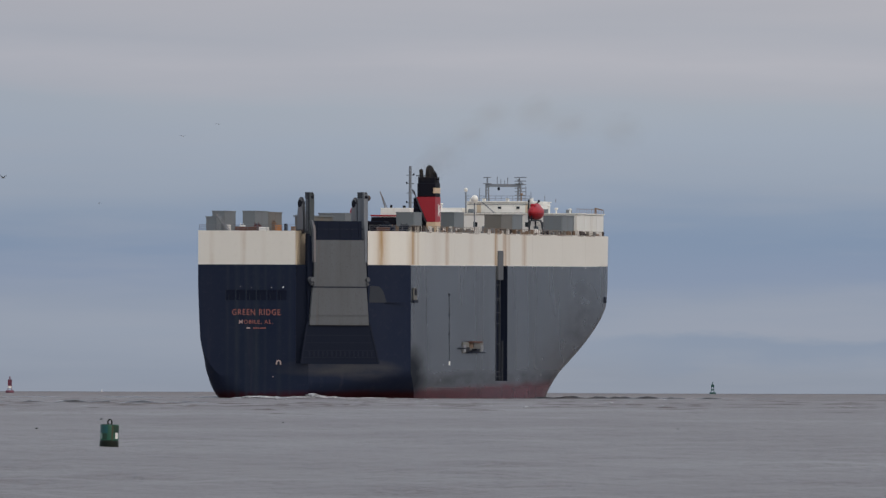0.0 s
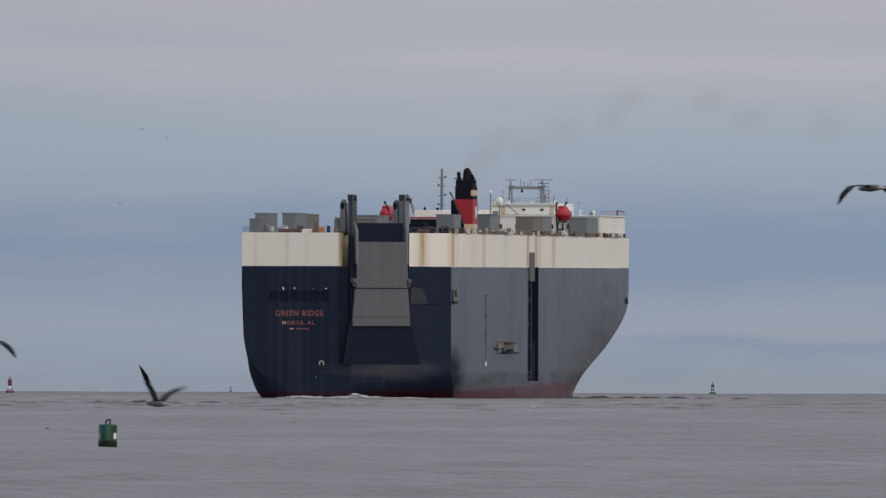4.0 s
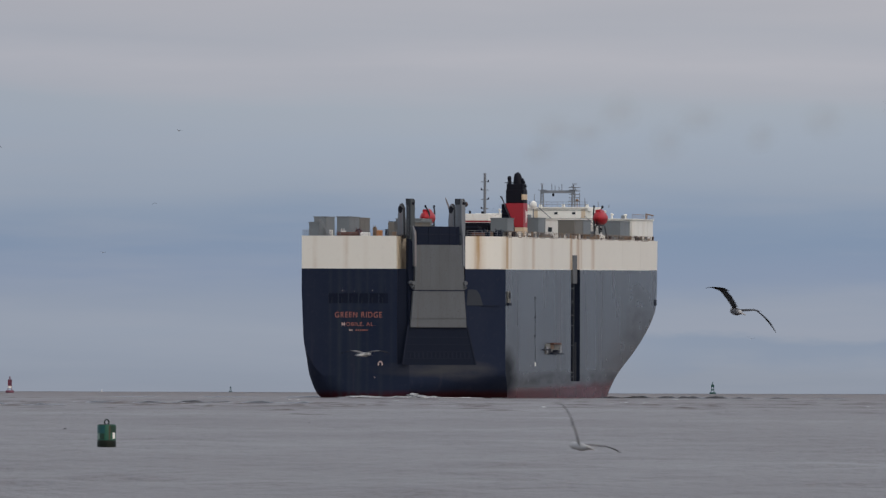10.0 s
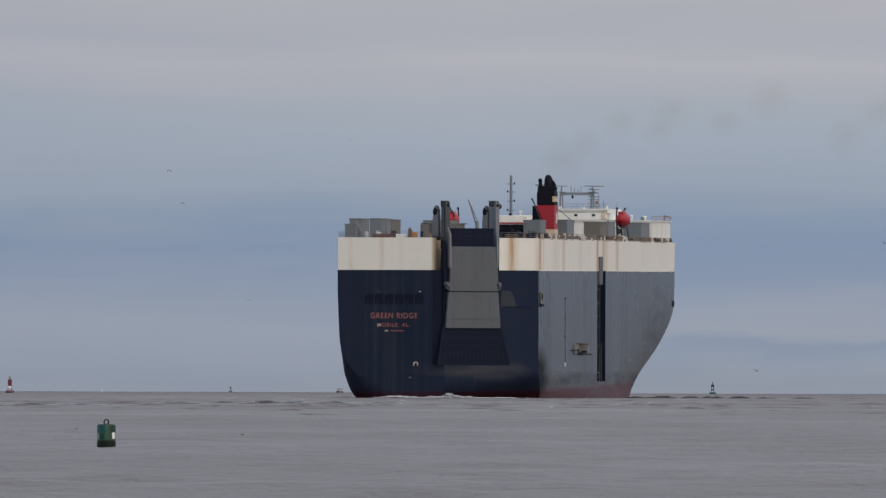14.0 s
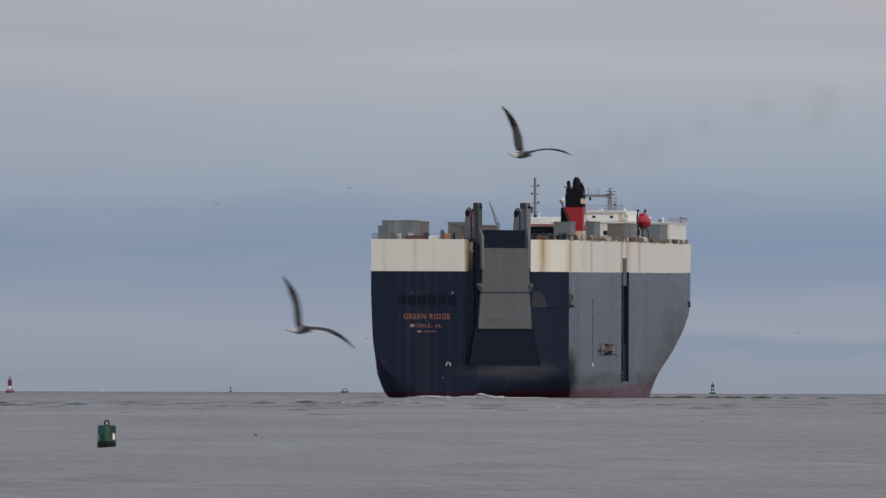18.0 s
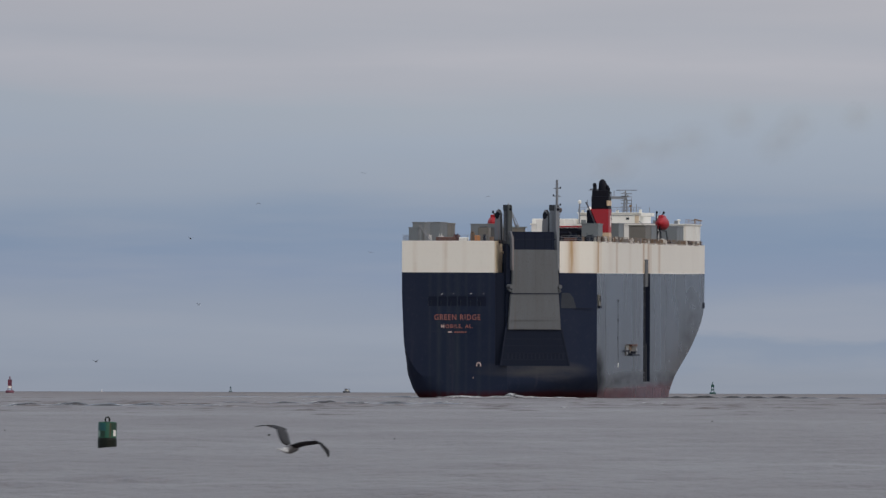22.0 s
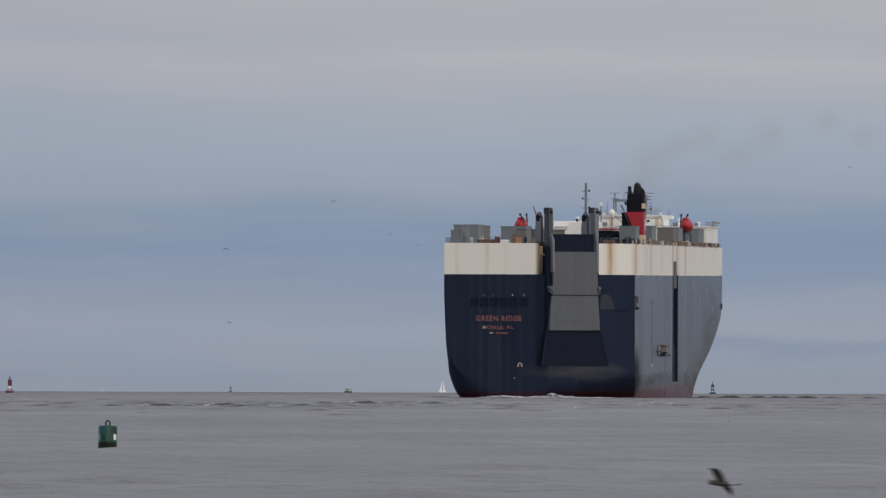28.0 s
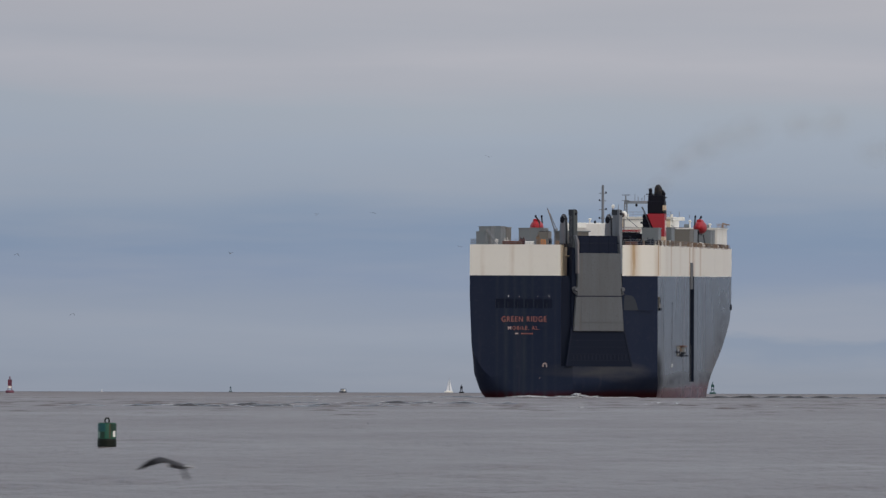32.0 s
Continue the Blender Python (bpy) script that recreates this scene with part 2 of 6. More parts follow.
GULL_GREY = paint("grey_plumage", (0.034, 0.034, 0.037), 0.9, (0.016, 0.015, 0.016), 0.4, 0, (0, 0, 0), 0, 20, 0.002)
GULL_BLACK = paint("black_plumage", (0.012, 0.011, 0.012), 0.9, (0.02, 0.02, 0.02), 0.3, 0, (0, 0, 0), 0, 20, 0.002)
GULL_BROWN = paint("brown_plumage", (0.075, 0.058, 0.053), 0.85, (0.03, 0.02, 0.018), 0.4, 0, (0, 0, 0), 0, 20, 0.002)
# white belly darkened: the shade under the body is in this colour
GULL_SIDE = paint("shaded_grey_white_plumage", (0.11, 0.105, 0.107), 0.85, (0.06, 0.055, 0.055), 0.4, 0, (0, 0, 0), 0, 20, 0.002)
GULL_PALE = paint("pale_grey_plumage", (0.15, 0.142, 0.14), 0.9, (0.06, 0.055, 0.055), 0.4, 0, (0, 0, 0), 0, 20, 0.002)
BILL = paint("yellow_bill", (0.30, 0.20, 0.05), 0.5, (0.1, 0.06, 0.03), 0.3, 0, (0, 0, 0), 0, 20, 0)


def lamp_material():
    m, nodes, links, bsdf = material("deck_lamp_glow")
    bsdf.inputs["Base Color"].default_value = (0.9, 0.88, 0.8, 1)
    bsdf.inputs["Emission Color"].default_value = (1.0, 0.97, 0.92, 1)
    bsdf.inputs["Emission Strength"].default_value = 5
    return m


LAMP = lamp_material()


def water_material():
    """Turbid grey river water: wind ripples, slick streaks and a glossy skin."""
    m, nodes, links, bsdf = material("grey_estuary_water")
    near = noise_of(nodes, links, coords(nodes, links, (0.9, 0.55, 0.9)), 1.0, 6, 0.65)
    swell = noise_of(nodes, links, coords(nodes, links, (0.16, 0.02, 0.16)), 1.0, 5, 0.6)
    slick = noise_of(nodes, links, coords(nodes, links, (0.022, 0.0045, 0.02)), 1.0, 5, 0.6)
    links.new(ramp_of(nodes, links, slick, [(0.3, (0.117, 0.096, 0.090)), (0.7, (0.130, 0.107, 0.100))]), bsdf.inputs["Base Color"])
    links.new(ramp_of(nodes, links, slick, [(0.35, (0.36, 0.36, 0.36)), (0.65, (0.30, 0.30, 0.30))]), bsdf.inputs["Roughness"])
    bsdf.inputs["IOR"].default_value = 1.333
    bsdf.inputs["Specular IOR Level"].default_value = 0.13
    b1 = nodes.new("ShaderNodeBump")
    b1.inputs["Strength"].default_value, b1.inputs["Distance"].default_value = 1.0, 0.22
    links.new(near, b1.inputs["Height"])
    b2 = nodes.new("ShaderNodeBump")
    b2.inputs["Strength"].default_value, b2.inputs["Distance"].default_value = 1.0, 1.1
    links.new(swell, b2.inputs["Height"])
    links.new(b1.outputs[0], b2.inputs["Normal"])
    links.new(b2.outputs[0], bsdf.inputs["Normal"])
    return m


WATER = water_material()


def glassy_shaded_material():
    """The smooth steep back of a wake wave: steep-face shade put into the colour, with a glossy skin."""
    m, nodes, links, bsdf = material("glassy_shaded_wake_water")
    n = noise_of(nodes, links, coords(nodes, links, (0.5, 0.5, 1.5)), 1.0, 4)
    # darker than the open water: the shade of steep faces is in the base
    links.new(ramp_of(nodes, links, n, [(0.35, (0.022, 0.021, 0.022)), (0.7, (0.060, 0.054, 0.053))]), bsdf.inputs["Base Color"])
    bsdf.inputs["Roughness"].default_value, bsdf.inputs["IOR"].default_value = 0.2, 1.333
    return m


GLASSY_SHADED = glassy_shaded_material()


def foam_material():
    m, nodes, links, bsdf = material("white_foam")
    n = noise_of(nodes, links, coords(nodes, links), 3.0, 5)
    links.new(ramp_of(nodes, links, n, [(0.35, (0.16, 0.155, 0.16)), (0.65, (0.78, 0.78, 0.79))]), bsdf.inputs["Base Color"])
    bsdf.inputs["Roughness"].default_value = 0.7
    return m


FOAM = foam_material()


def smoke_material():
    """Thin haze that fades out towards the rim of each puff."""
    m, nodes, links, bsdf = material("thin_exhaust_haze")
    nodes.remove(bsdf)
    clear = nodes.new("ShaderNodeBsdfTransparent")
    soot = nodes.new("ShaderNodeBsdfDiffuse")
    soot.inputs["Color"].default_value = (0.39, 0.33, 0.215, 1)
    mix = nodes.new("ShaderNodeMixShader")
    tc = nodes.new("ShaderNodeTexCoord")
    mp = nodes.new("ShaderNodeMapping")
    mp.inputs["Location"].default_value, mp.inputs["Scale"].default_value = (-1, 0, -1), (2, 0, 2)
    links.new(tc.outputs["Generated"], mp.inputs[0])
    ball = nodes.new("ShaderNodeTexGradient")
    ball.gradient_type = "SPHERICAL"
    links.new(mp.outputs[0], ball.inputs[0])
    n = noise_of(nodes, links, coords(nodes, links), 0.16, 3)
    thick = nodes.new("ShaderNodeMath")
    thick.operation = "MULTIPLY"
    links.new(ramp_of(nodes, links, ball.outputs["Fac"], [(0.0, (0, 0, 0)), (0.35, (0.3, 0.3, 0.3)), (0.9, (1, 1, 1))]), thick.inputs[0])
    links.new(ramp_of(nodes, links, n, [(0.3, (0.028, 0.028, 0.028)), (0.75, (0.095, 0.095, 0.095))]), thick.inputs[1])
    links.new(thick.outputs[0], mix.inputs[0])
    links.new(clear.outputs[0], mix.inputs[1])
    links.new(soot.outputs[0], mix.inputs[2])
    links.new(mix.outputs[0], nodes["Material Output"].inputs[0])
    return m


SMOKE = smoke_material()


def srgb(r, g, b):
    return tuple(((c / 255 + 0.055) / 1.055) ** 2.4 if c > 10 else c / 255 / 12.92 for c in (r, g, b))


def cloud_backdrop_material():
    """Low stratus over the horizon: soft grey and blue bands drawn out sideways."""
    m, nodes, links, bsdf = material("stratus_backdrop")
    nodes.remove(bsdf)
    tc = nodes.new("ShaderNodeTexCoord")
    sep = nodes.new("ShaderNodeSeparateXYZ")
    links.new(tc.outputs["Object"], sep.inputs[0])
    drift = noise_of(nodes, links, coords(nodes, links, (0.0055, 0.0055, 0.032)), 1.0, 5, 0.5)
    bend = nodes.new("ShaderNodeMath")
    bend.operation = "MULTIPLY_ADD"
    links.new(drift, bend.inputs[0])
    bend.inputs[1].default_value, bend.inputs[2].default_value = 26.0, -13.0
    up = nodes.new("ShaderNodeMath")
    up.operation = "ADD"
    links.new(sep.outputs["Z"], up.inputs[0])
    links.new(bend.outputs[0], up.inputs[1])
    unit = nodes.new("ShaderNodeMath")
    unit.operation = "DIVIDE"
    links.new(up.outputs[0], unit.inputs[0])
    unit.inputs[1].default_value = 130.0
    stops = [(0.00, (142, 150, 164)), (0.066, (145, 154, 169)), (0.114, (149, 158, 173)), (0.163, (145, 155, 172)), (0.236, (135, 149, 172)),
             (0.309, (130, 147, 171)), (0.357, (137, 152, 173)), (0.418, (150, 161, 177)), (0.515, (158, 168, 182)), (0.613, (163, 171, 182)),
             (0.66, (171, 174, 183)), (0.70, (177, 178, 186)), (0.76, (170, 173, 182)), (0.84, (177, 177, 184)), (1.0, (181, 181, 187))]
    tint = ramp_of(nodes, links, unit.outputs[0], [(p, srgb(*c)) for p, c in stops])
    wisp = noise_of(nodes, links, coords(nodes, links, (0.012, 0.012, 0.11)), 1.0, 4, 0.5)
    tint = mixed(nodes, links, ramp_of(nodes, links, wisp, [(0.45, (0, 0, 0)), (0.8, (0.35, 0.35, 0.35))]), tint, srgb(163, 167, 177))
    # low on one side a puffy pale cloud over a bluish bank; a duller sky on the other
    side = nodes.new("ShaderNodeMapRange")
    links.new(sep.outputs["X"], side.inputs["Value"])
    side.inputs["From Min"].default_value, side.inputs["From Max"].default_value = 20, 70
    puffy = noise_of(nodes, links, coords(nodes, links, (0.018, 0.018, 0.06)), 1.0, 6, 0.55)
    lift = nodes.new("ShaderNodeMath")
    lift.operation = "MULTIPLY_ADD"
    links.new(puffy, lift.inputs[0])
    lift.inputs[1].default_value = 22.0
    links.new(sep.outputs["Z"], lift.inputs[2])
    level = nodes.new("ShaderNodeMapRange")
    links.new(lift.outputs[0], level.inputs["Value"])
    level.inputs["From Min"].default_value, level.inputs["From Max"].default_value = 11, 51
    for stops, tone in (([(0.10, (0, 0, 0)), (0.22, (0.5, 0.5, 0.5)), (0.29, (0.62, 0.62, 0.62)), (0.36, (0, 0, 0))], (132, 146, 167)),
                        ([(0.325, (0, 0, 0)), (0.37, (0.45, 0.45, 0.45)), (0.44, (0.3, 0.3, 0.3)), (0.54, (0, 0, 0))], (153, 159, 173))):
        cover = nodes.new("ShaderNodeMath")
        cover.operation = "MULTIPLY"
        links.new(side.outputs[0], cover.inputs[0])
        links.new(ramp_of(nodes, links, level.outputs[0], stops), cover.inputs[1])
        tint = mixed(nodes, links, cover.outputs[0], tint, srgb(*tone))
    dull = nodes.new("ShaderNodeMapRange")
    links.new(sep.outputs["X"], dull.inputs["Value"])
    dull.inputs["From Min"].default_value, dull.inputs["From Max"].default_value = -110, 10
    dull.inputs["To Min"].default_value, dull.inputs["To Max"].default_value = 0.13, 0.0
    tint = mixed(nodes, links, dull.outputs[0], tint, srgb(126, 138, 158))
    em = nodes.new("ShaderNodeEmission")
    links.new(tint, em.inputs[0])
    links.new(em.outputs[0], nodes["Material Output"].inputs[0])
    return m


BACKDROP = cloud_backdrop_material()


# ---- mesh helpers ----
def link(name, bm, mats, parent=None, label="", smooth=False):
    me = bpy.data.meshes.new(name)
    bm.to_mesh(me)
    bm.free()
    for m in mats if isinstance(mats, (list, tuple)) else [mats]:
        me.materials.append(m)
    if smooth:
        me.polygons.foreach_set("use_smooth", [True] * len(me.polygons))
    ob = new(name, me)
    ob.parent = parent
    if label:
        ob["label"] = label
    return ob


def part(name, bm, mat, parent, label="", smooth=False):
    return link(name, bm, mat, parent, label, smooth)


def box(x0, x1, y0, y1, z0, z1, bm=None, m=None, bevel=0.0):
    """An upright block, its edges bevelled where asked."""
    own = bmesh.new()
    bmesh.ops.create_cube(own, size=1.0, matrix=Matrix.Translation(((x0 + x1) / 2, (y0 + y1) / 2, (z0 + z1) / 2)) @ Matrix.Diagonal((abs(x1 - x0), abs(y1 - y0), abs(z1 - z0), 1)))
    if bevel:
        bmesh.ops.bevel(own, geom=own.edges[:], offset=bevel, segments=1, affect="EDGES")
    if m:
        own.transform(m)
    if bm is None:
        return own
    return merge(bm, own)


def merge(bm, own):
    me = bpy.data.meshes.new("scratch")
    own.to_mesh(me)
    own.free()
    bm.from_mesh(me)
    bpy.data.meshes.remove(me)
    return bm


def rod(p, q, r0, r1=None, bm=None, n=8):
    """A round bar from p to q."""
    p, q = Vector(p), Vector(q)
    own = bmesh.new()
    turn = (q - p).to_track_quat("Z", "Y").to_matrix().to_4x4()
    bmesh.ops.create_cone(own, cap_ends=True, segments=n, radius1=r0, radius2=r0 if r1 is None else r1, depth=(q - p).length, matrix=Matrix.Translation((p + q) / 2) @ turn)
    return own if bm is None else merge(bm, own)


def blob(c, r, bm=None, u=12, v=8, wob=0.0):
    """A rounded lump with radii r about c."""
    own = bmesh.new()
    bmesh.ops.create_uvsphere(own, u_segments=u, v_segments=v, radius=1.0)
    for vert in own.verts:
        k = 1 + wob * noise.noise(vert.co * 1.7 + Vector(c))
        vert.co = Vector((vert.co.x * r[0] * k, vert.co.y * r[1] * k, vert.co.z * r[2] * k)) + Vector(c)
    return own if bm is None else merge(bm, own)


def turned(profile, n=20):
    """A body turned about z from (radius, height) pairs."""
    bm = bmesh.new()
    rings = [[bm.verts.new((r * math.cos(6.28318 * k / n), r * math.sin(6.28318 * k / n), z)) for k in range(n)] for r, z in profile]
    for a, b in zip(rings, rings[1:]):
        for k in range(n):
            bm.faces.new((a[k], a[(k + 1) % n], b[(k + 1) % n], b[k]))
    bm.faces.new(rings[0][::-1])
    bm.faces.new(rings[-1])
    return bm


def thing(name, label, category, group="", kind=""):
    ob = new(name)
    ob.empty_display_size = 0.5
    return tagged(ob, label, category, group, kind)


# ---- the sea and the far sky ----
def build_water():
    radii = [3, 20, 60, 120, 180, 230, 262]
    r = 275.0
    while r < 4996:
        radii.append(r)
        r *= 1.0034
    radii = np.array(radii)
    fine = np.linspace(-2.3, 2.3, 330)
    coarse = np.linspace(4, 356, 60)
    ang = np.radians(np.concatenate([fine, coarse]))
    rr, aa = np.meshgrid(radii, ang, indexing="ij")
    x, y = rr * np.sin(aa), rr * np.cos(aa)
    z = -rr * rr / (2 * EARTH)
    gen = np.random.RandomState(7)
    gap = np.maximum(rr * 0.0034, 0.9)
    for k in range(46):
        wl = 2.6 * (18.0 / 2.6) ** (k / 45)
        way = gen.uniform(-1.15, 1.15) + (math.pi if k % 5 == 0 else 0)
        amp = 0.0042 * wl ** 0.72 * gen.uniform(0.6, 1.3)
        kk = 2 * math.pi / wl
        fade = np.clip((wl / gap - 1.6) / 1.5, 0, 1)
        z = z + fade * amp * np.sin(kk * (x * math.sin(way) + y * math.cos(way)) + gen.uniform(0, 6.28))
    for k in range(14):
        wl = gen.uniform(28, 90)
        way = gen.uniform(-0.35, 0.35)
        kk = 2 * math.pi / wl
        z = z + 0.015 * np.clip((wl / gap - 1.6) / 1.5, 0, 1) * np.sin(kk * (x * math.sin(way) + y * math.cos(way)) + gen.uniform(0, 6.28))
    nr, na = rr.shape
    co = np.stack([x, y, z], -1).reshape(-1, 3)
    i, j = np.meshgrid(np.arange(nr - 1), np.arange(na), indexing="ij")
    jn = (j + 1) % na
    quads = np.stack([i * na + j, i * na + jn, (i + 1) * na + jn, (i + 1) * na + j], -1).reshape(-1, 4)[:, ::-1]
    me = bpy.data.meshes.new("water")
    co = np.vstack([co, [[0, 0, 0]]])
    me.vertices.add(len(co))
    me.vertices.foreach_set("co", co.astype(np.float32).ravel())
    fan = np.array([[0 * na + j, 0 * na + (j + 1) % na, len(co) - 1] for j in range(na)])[:, ::-1]
    loops = np.concatenate([quads.ravel(), fan.ravel()])
    starts = np.concatenate([np.arange(len(quads)) * 4, len(quads) * 4 + np.arange(len(fan)) * 3])
    me.loops.add(len(loops))
    me.loops.foreach_set("vertex_index", loops.astype(np.int32))
    me.polygons.add(len(starts))
    me.polygons.foreach_set("loop_start", starts.astype(np.int32))
    me.polygons.foreach_set("use_smooth", np.ones(len(starts), dtype=bool))
    me.update(calc_edges=True)
    me.validate()
    me.materials.append(WATER)
    return tagged(new("water", me), "grey rippled estuary water reaching to the horizon", "water", kind="structure")


water = build_water()


def build_backdrop():
    bm = bmesh.new()
    cols = []
    for k in range(61):
        a = radians(-30 + k)
        cols.append([bm.verts.new((4975 * math.sin(a), 4975 * math.cos(a), z)) for z in (-6, 60, 120, 260, 420)])
    for a, b in zip(cols, cols[1:]):
        for k in range(4):
            bm.faces.new((a[k], b[k], b[k + 1], a[k + 1]))
    return tagged(link("backdrop", bm, BACKDROP), "grey and blue bands of low stratus cloud", "sky", kind="structure")


backdrop = build_backdrop()


# ---- the car carrier: x to starboard, y to the bow, z up from the waterline ----
BEAM = 16.1
SHELF = tuple((z, z > 5.5, z > 2.6) for z in (-3, -2, -1, -0.3, 0.3, 0.8, 1.4, 2.0))
SHELF += ((2.5, 0, 0), (2.5, 0, 1)) + tuple((z, 0, 1) for z in (3.1, 3.7, 4.5, 5.4)) + tuple((z, 1, 1) for z in (5.4, 6.2, 7, 8, 9.3, 10.2, 11, 12, 12.7, 13.4, 14, 14.8, 15.6, 18, 21.4))
SHELF += ((21.4, 1, 0), (24.2, 1, 0), (26.9, 1, 0))
SLANT, SLANT_OUT = Vector((0.734, 0.679, 0)), Vector((0.679, -0.734, 0))


def hull_outline(z, cut, slot):
    """The hull's plan at height z, from the port bow round the stern to the stem."""
    zz = max(z, -0.3)
    y0 = float(np.interp(zz, (-0.3, 0.8, 1.7, 2.7, 3.8, 4.7, 5.8, 7, 8.1, 9.2, 10.3, 11.4, 12.5, 13.7, 15, 17), (114.3, 115.8, 117.7, 120.4, 124, 128, 133.5, 139.4, 144.6, 149, 153, 156.8, 160.3, 163.2, 165.6, 167)))
    stem = float(np.interp(zz, (0, 8, 15.6, 27), (180, 181, 188, 192)))
    power = float(np.interp(zz, (0, 15.6), (1.35, 2.2)))
    port = float(np.interp(z, (-3, -1, 0, 0.54, 1.64, 3, 4.9, 7.6, 9.5, 14, 18), (3, 5, 7.4, 8.6, 10.4, 12.0, 13.9, 15.3, 15.75, 15.95, BEAM)))
    bilge = float(np.interp(z, (-3, -1, 0.4, 1.6, 4, 7.6, 10), (10, 13.2, 14.5, 15.1, 15.85, 16.05, BEAM)))
    bow = [(y0 + (stem - y0) * (k / 12) ** 1.3, BEAM * (1 - (k / 12) ** (1.3 * power))) for k in range(12)]
    out = [(-b, y, "side") for y, b in reversed(bow)]
    # the port quarter rounds into the flat transom
    p0, p1, p2 = Vector((-max(bilge, port), 6.5)), Vector((-max(bilge, port) + 0.1, 1.1)), Vector((-port, 0))
    out += [(-BEAM, 60, "side"), (-max(bilge, port) - 0.2 * (BEAM - bilge), 16, "stern")]
    for k in range(6):
        f = k / 5
        p = p0 * (1 - f) ** 2 + p1 * 2 * f * (1 - f) + p2 * f * f
        out.append((p.x, p.y, "stern"))
    out += [(-min(11.6, port * 0.8), 0, "open"), (-1.2, 0, "stern"), (0.18, 0, "wall")]

    def tucked(u, rim):
        """The slanted quarter, drawn in under its rounded bilge below the rim."""
        k = max(rim - z, 0)
        p = Vector((2.3, 0.05, 0)) + SLANT * u - SLANT_OUT * min(0.55 * k + 0.12 * k * k, 6)
        return p.x, p.y

    if cut:
        out += [(0.7, 5.2, "dark"), (8.6, 9.25, "dark"), (*tucked(11.02, 3.0), "stern")]
    else:
        out += [(*tucked(0.0, 0.9), "stern"), (*tucked(5.7, 2.2), "stern"), (*tucked(11.02, 3.0), "stern")]
    k = max(3.9 - z, 0)
    out += [(*tucked(15.5, 3.5), "stern"), (BEAM - 0.04 * k * k, 14.2 + 1.3 * k, "side"), (BEAM - 0.03 * k * k, 30, "side"), (BEAM, 52, "side"), (BEAM, 79, "dark" if slot else "side")]
    if slot:
        out += [(BEAM - 1.4, 79.02, "dark"), (BEAM - 1.4, 88.38, "dark")]
    else:
        out += [(BEAM, 82, "side"), (BEAM, 85, "side")]
    out += [(BEAM, 88.4, "side"), (BEAM, 104, "side")]
    out += [(b, y, "side") for y, b in bow] + [(0, stem, "side")]
    return out


def build_hull(ship):
    bm = bmesh.new()
    rings = []
    for z, cut, slot in SHELF:
        plan = hull_outline(z, cut, slot)
        rise = 0.0037 if z == 21.4 else 0.0016 if z > 21.4 else 0
        rings.append([(bm.verts.new((x, y, z + rise * max(y - 14, 0))), kind) for x, y, kind in plan])
    for (za, _, _), (zb, _, _), a, b in zip(SHELF, SHELF[1:], rings, rings[1:]):
        n = len(a)
        for k in range(n):
            quad = [a[k][0], a[(k + 1) % n][0], b[(k + 1) % n][0], b[k][0]]
            area = (quad[1].co - quad[0].co).cross(quad[3].co - quad[0].co).length + (quad[2].co - quad[1].co).cross(quad[3].co - quad[2].co).length
            if area < 1e-4:
                continue
            kind = b[k][1]
            if kind == "open" and za == 15.6:
                continue
            face = bm.faces.new(quad)
            cream = za >= 21.3
            # ledges, recess and slot faces take the navy that has shade in it
            if za == zb:
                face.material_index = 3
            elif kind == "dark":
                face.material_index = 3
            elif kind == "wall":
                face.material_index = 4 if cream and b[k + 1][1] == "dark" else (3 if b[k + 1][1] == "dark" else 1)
            else:
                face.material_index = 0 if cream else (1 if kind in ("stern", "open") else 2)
    bmesh.ops.remove_doubles(bm, verts=bm.verts[:], dist=0.001)
    bm.normal_update()
    bmesh.ops.recalc_face_normals(bm, faces=bm.faces[:])
    for edge in bm.edges:
        edge.smooth = len(edge.link_faces) == 2 and edge.calc_face_angle() < 0.6 and edge.link_faces[0].material_index == edge.link_faces[1].material_index
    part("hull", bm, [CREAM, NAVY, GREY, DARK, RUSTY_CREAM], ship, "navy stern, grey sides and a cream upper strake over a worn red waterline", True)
    deck = bmesh.new()
    deck.faces.new([deck.verts.new((x, y, 26.72)) for x, y, _ in hull_outline(26.9, 1, 0)])
    part("deck", deck, DECK, ship, "oxide red weather deck")
    bottom = bmesh.new()
    bottom.faces.new([bottom.verts.new((x, y, -3)) for x, y, _ in hull_outline(-3, 0, 0)])
    part("bottom", bottom, NAVY, ship)


def slant(u, out, z):
    """A point on the slanted starboard quarter: u along it, out from it."""
    p = Vector((2.3, 0.05, 0)) + SLANT * u + SLANT_OUT * out
    return Vector((p.x, p.y, z))


SLANT_FRAME = Matrix(((SLANT.x, SLANT_OUT.x, 0, 2.3), (SLANT.y, SLANT_OUT.y, 0, 0.05), (0, 0, 1, 0), (0, 0, 0, 1)))


def slab(points, n0, n1):
    """A plate on the slanted quarter with the outline points (u, z), from n0 to n1 out."""
    bm = bmesh.new()
    a = [bm.verts.new((u, n0, z)) for u, z in points]
    b = [bm.verts.new((u, n1, z)) for u, z in points]
    bm.faces.new(a)
    bm.faces.new(b[::-1])
    for k in range(len(points)):
        j = (k + 1) % len(points)
        bm.faces.new((a[j], a[k], b[k], b[j]))
    bmesh.ops.recalc_face_normals(bm, faces=bm.faces[:])
    bm.transform(SLANT_FRAME)
    return bm


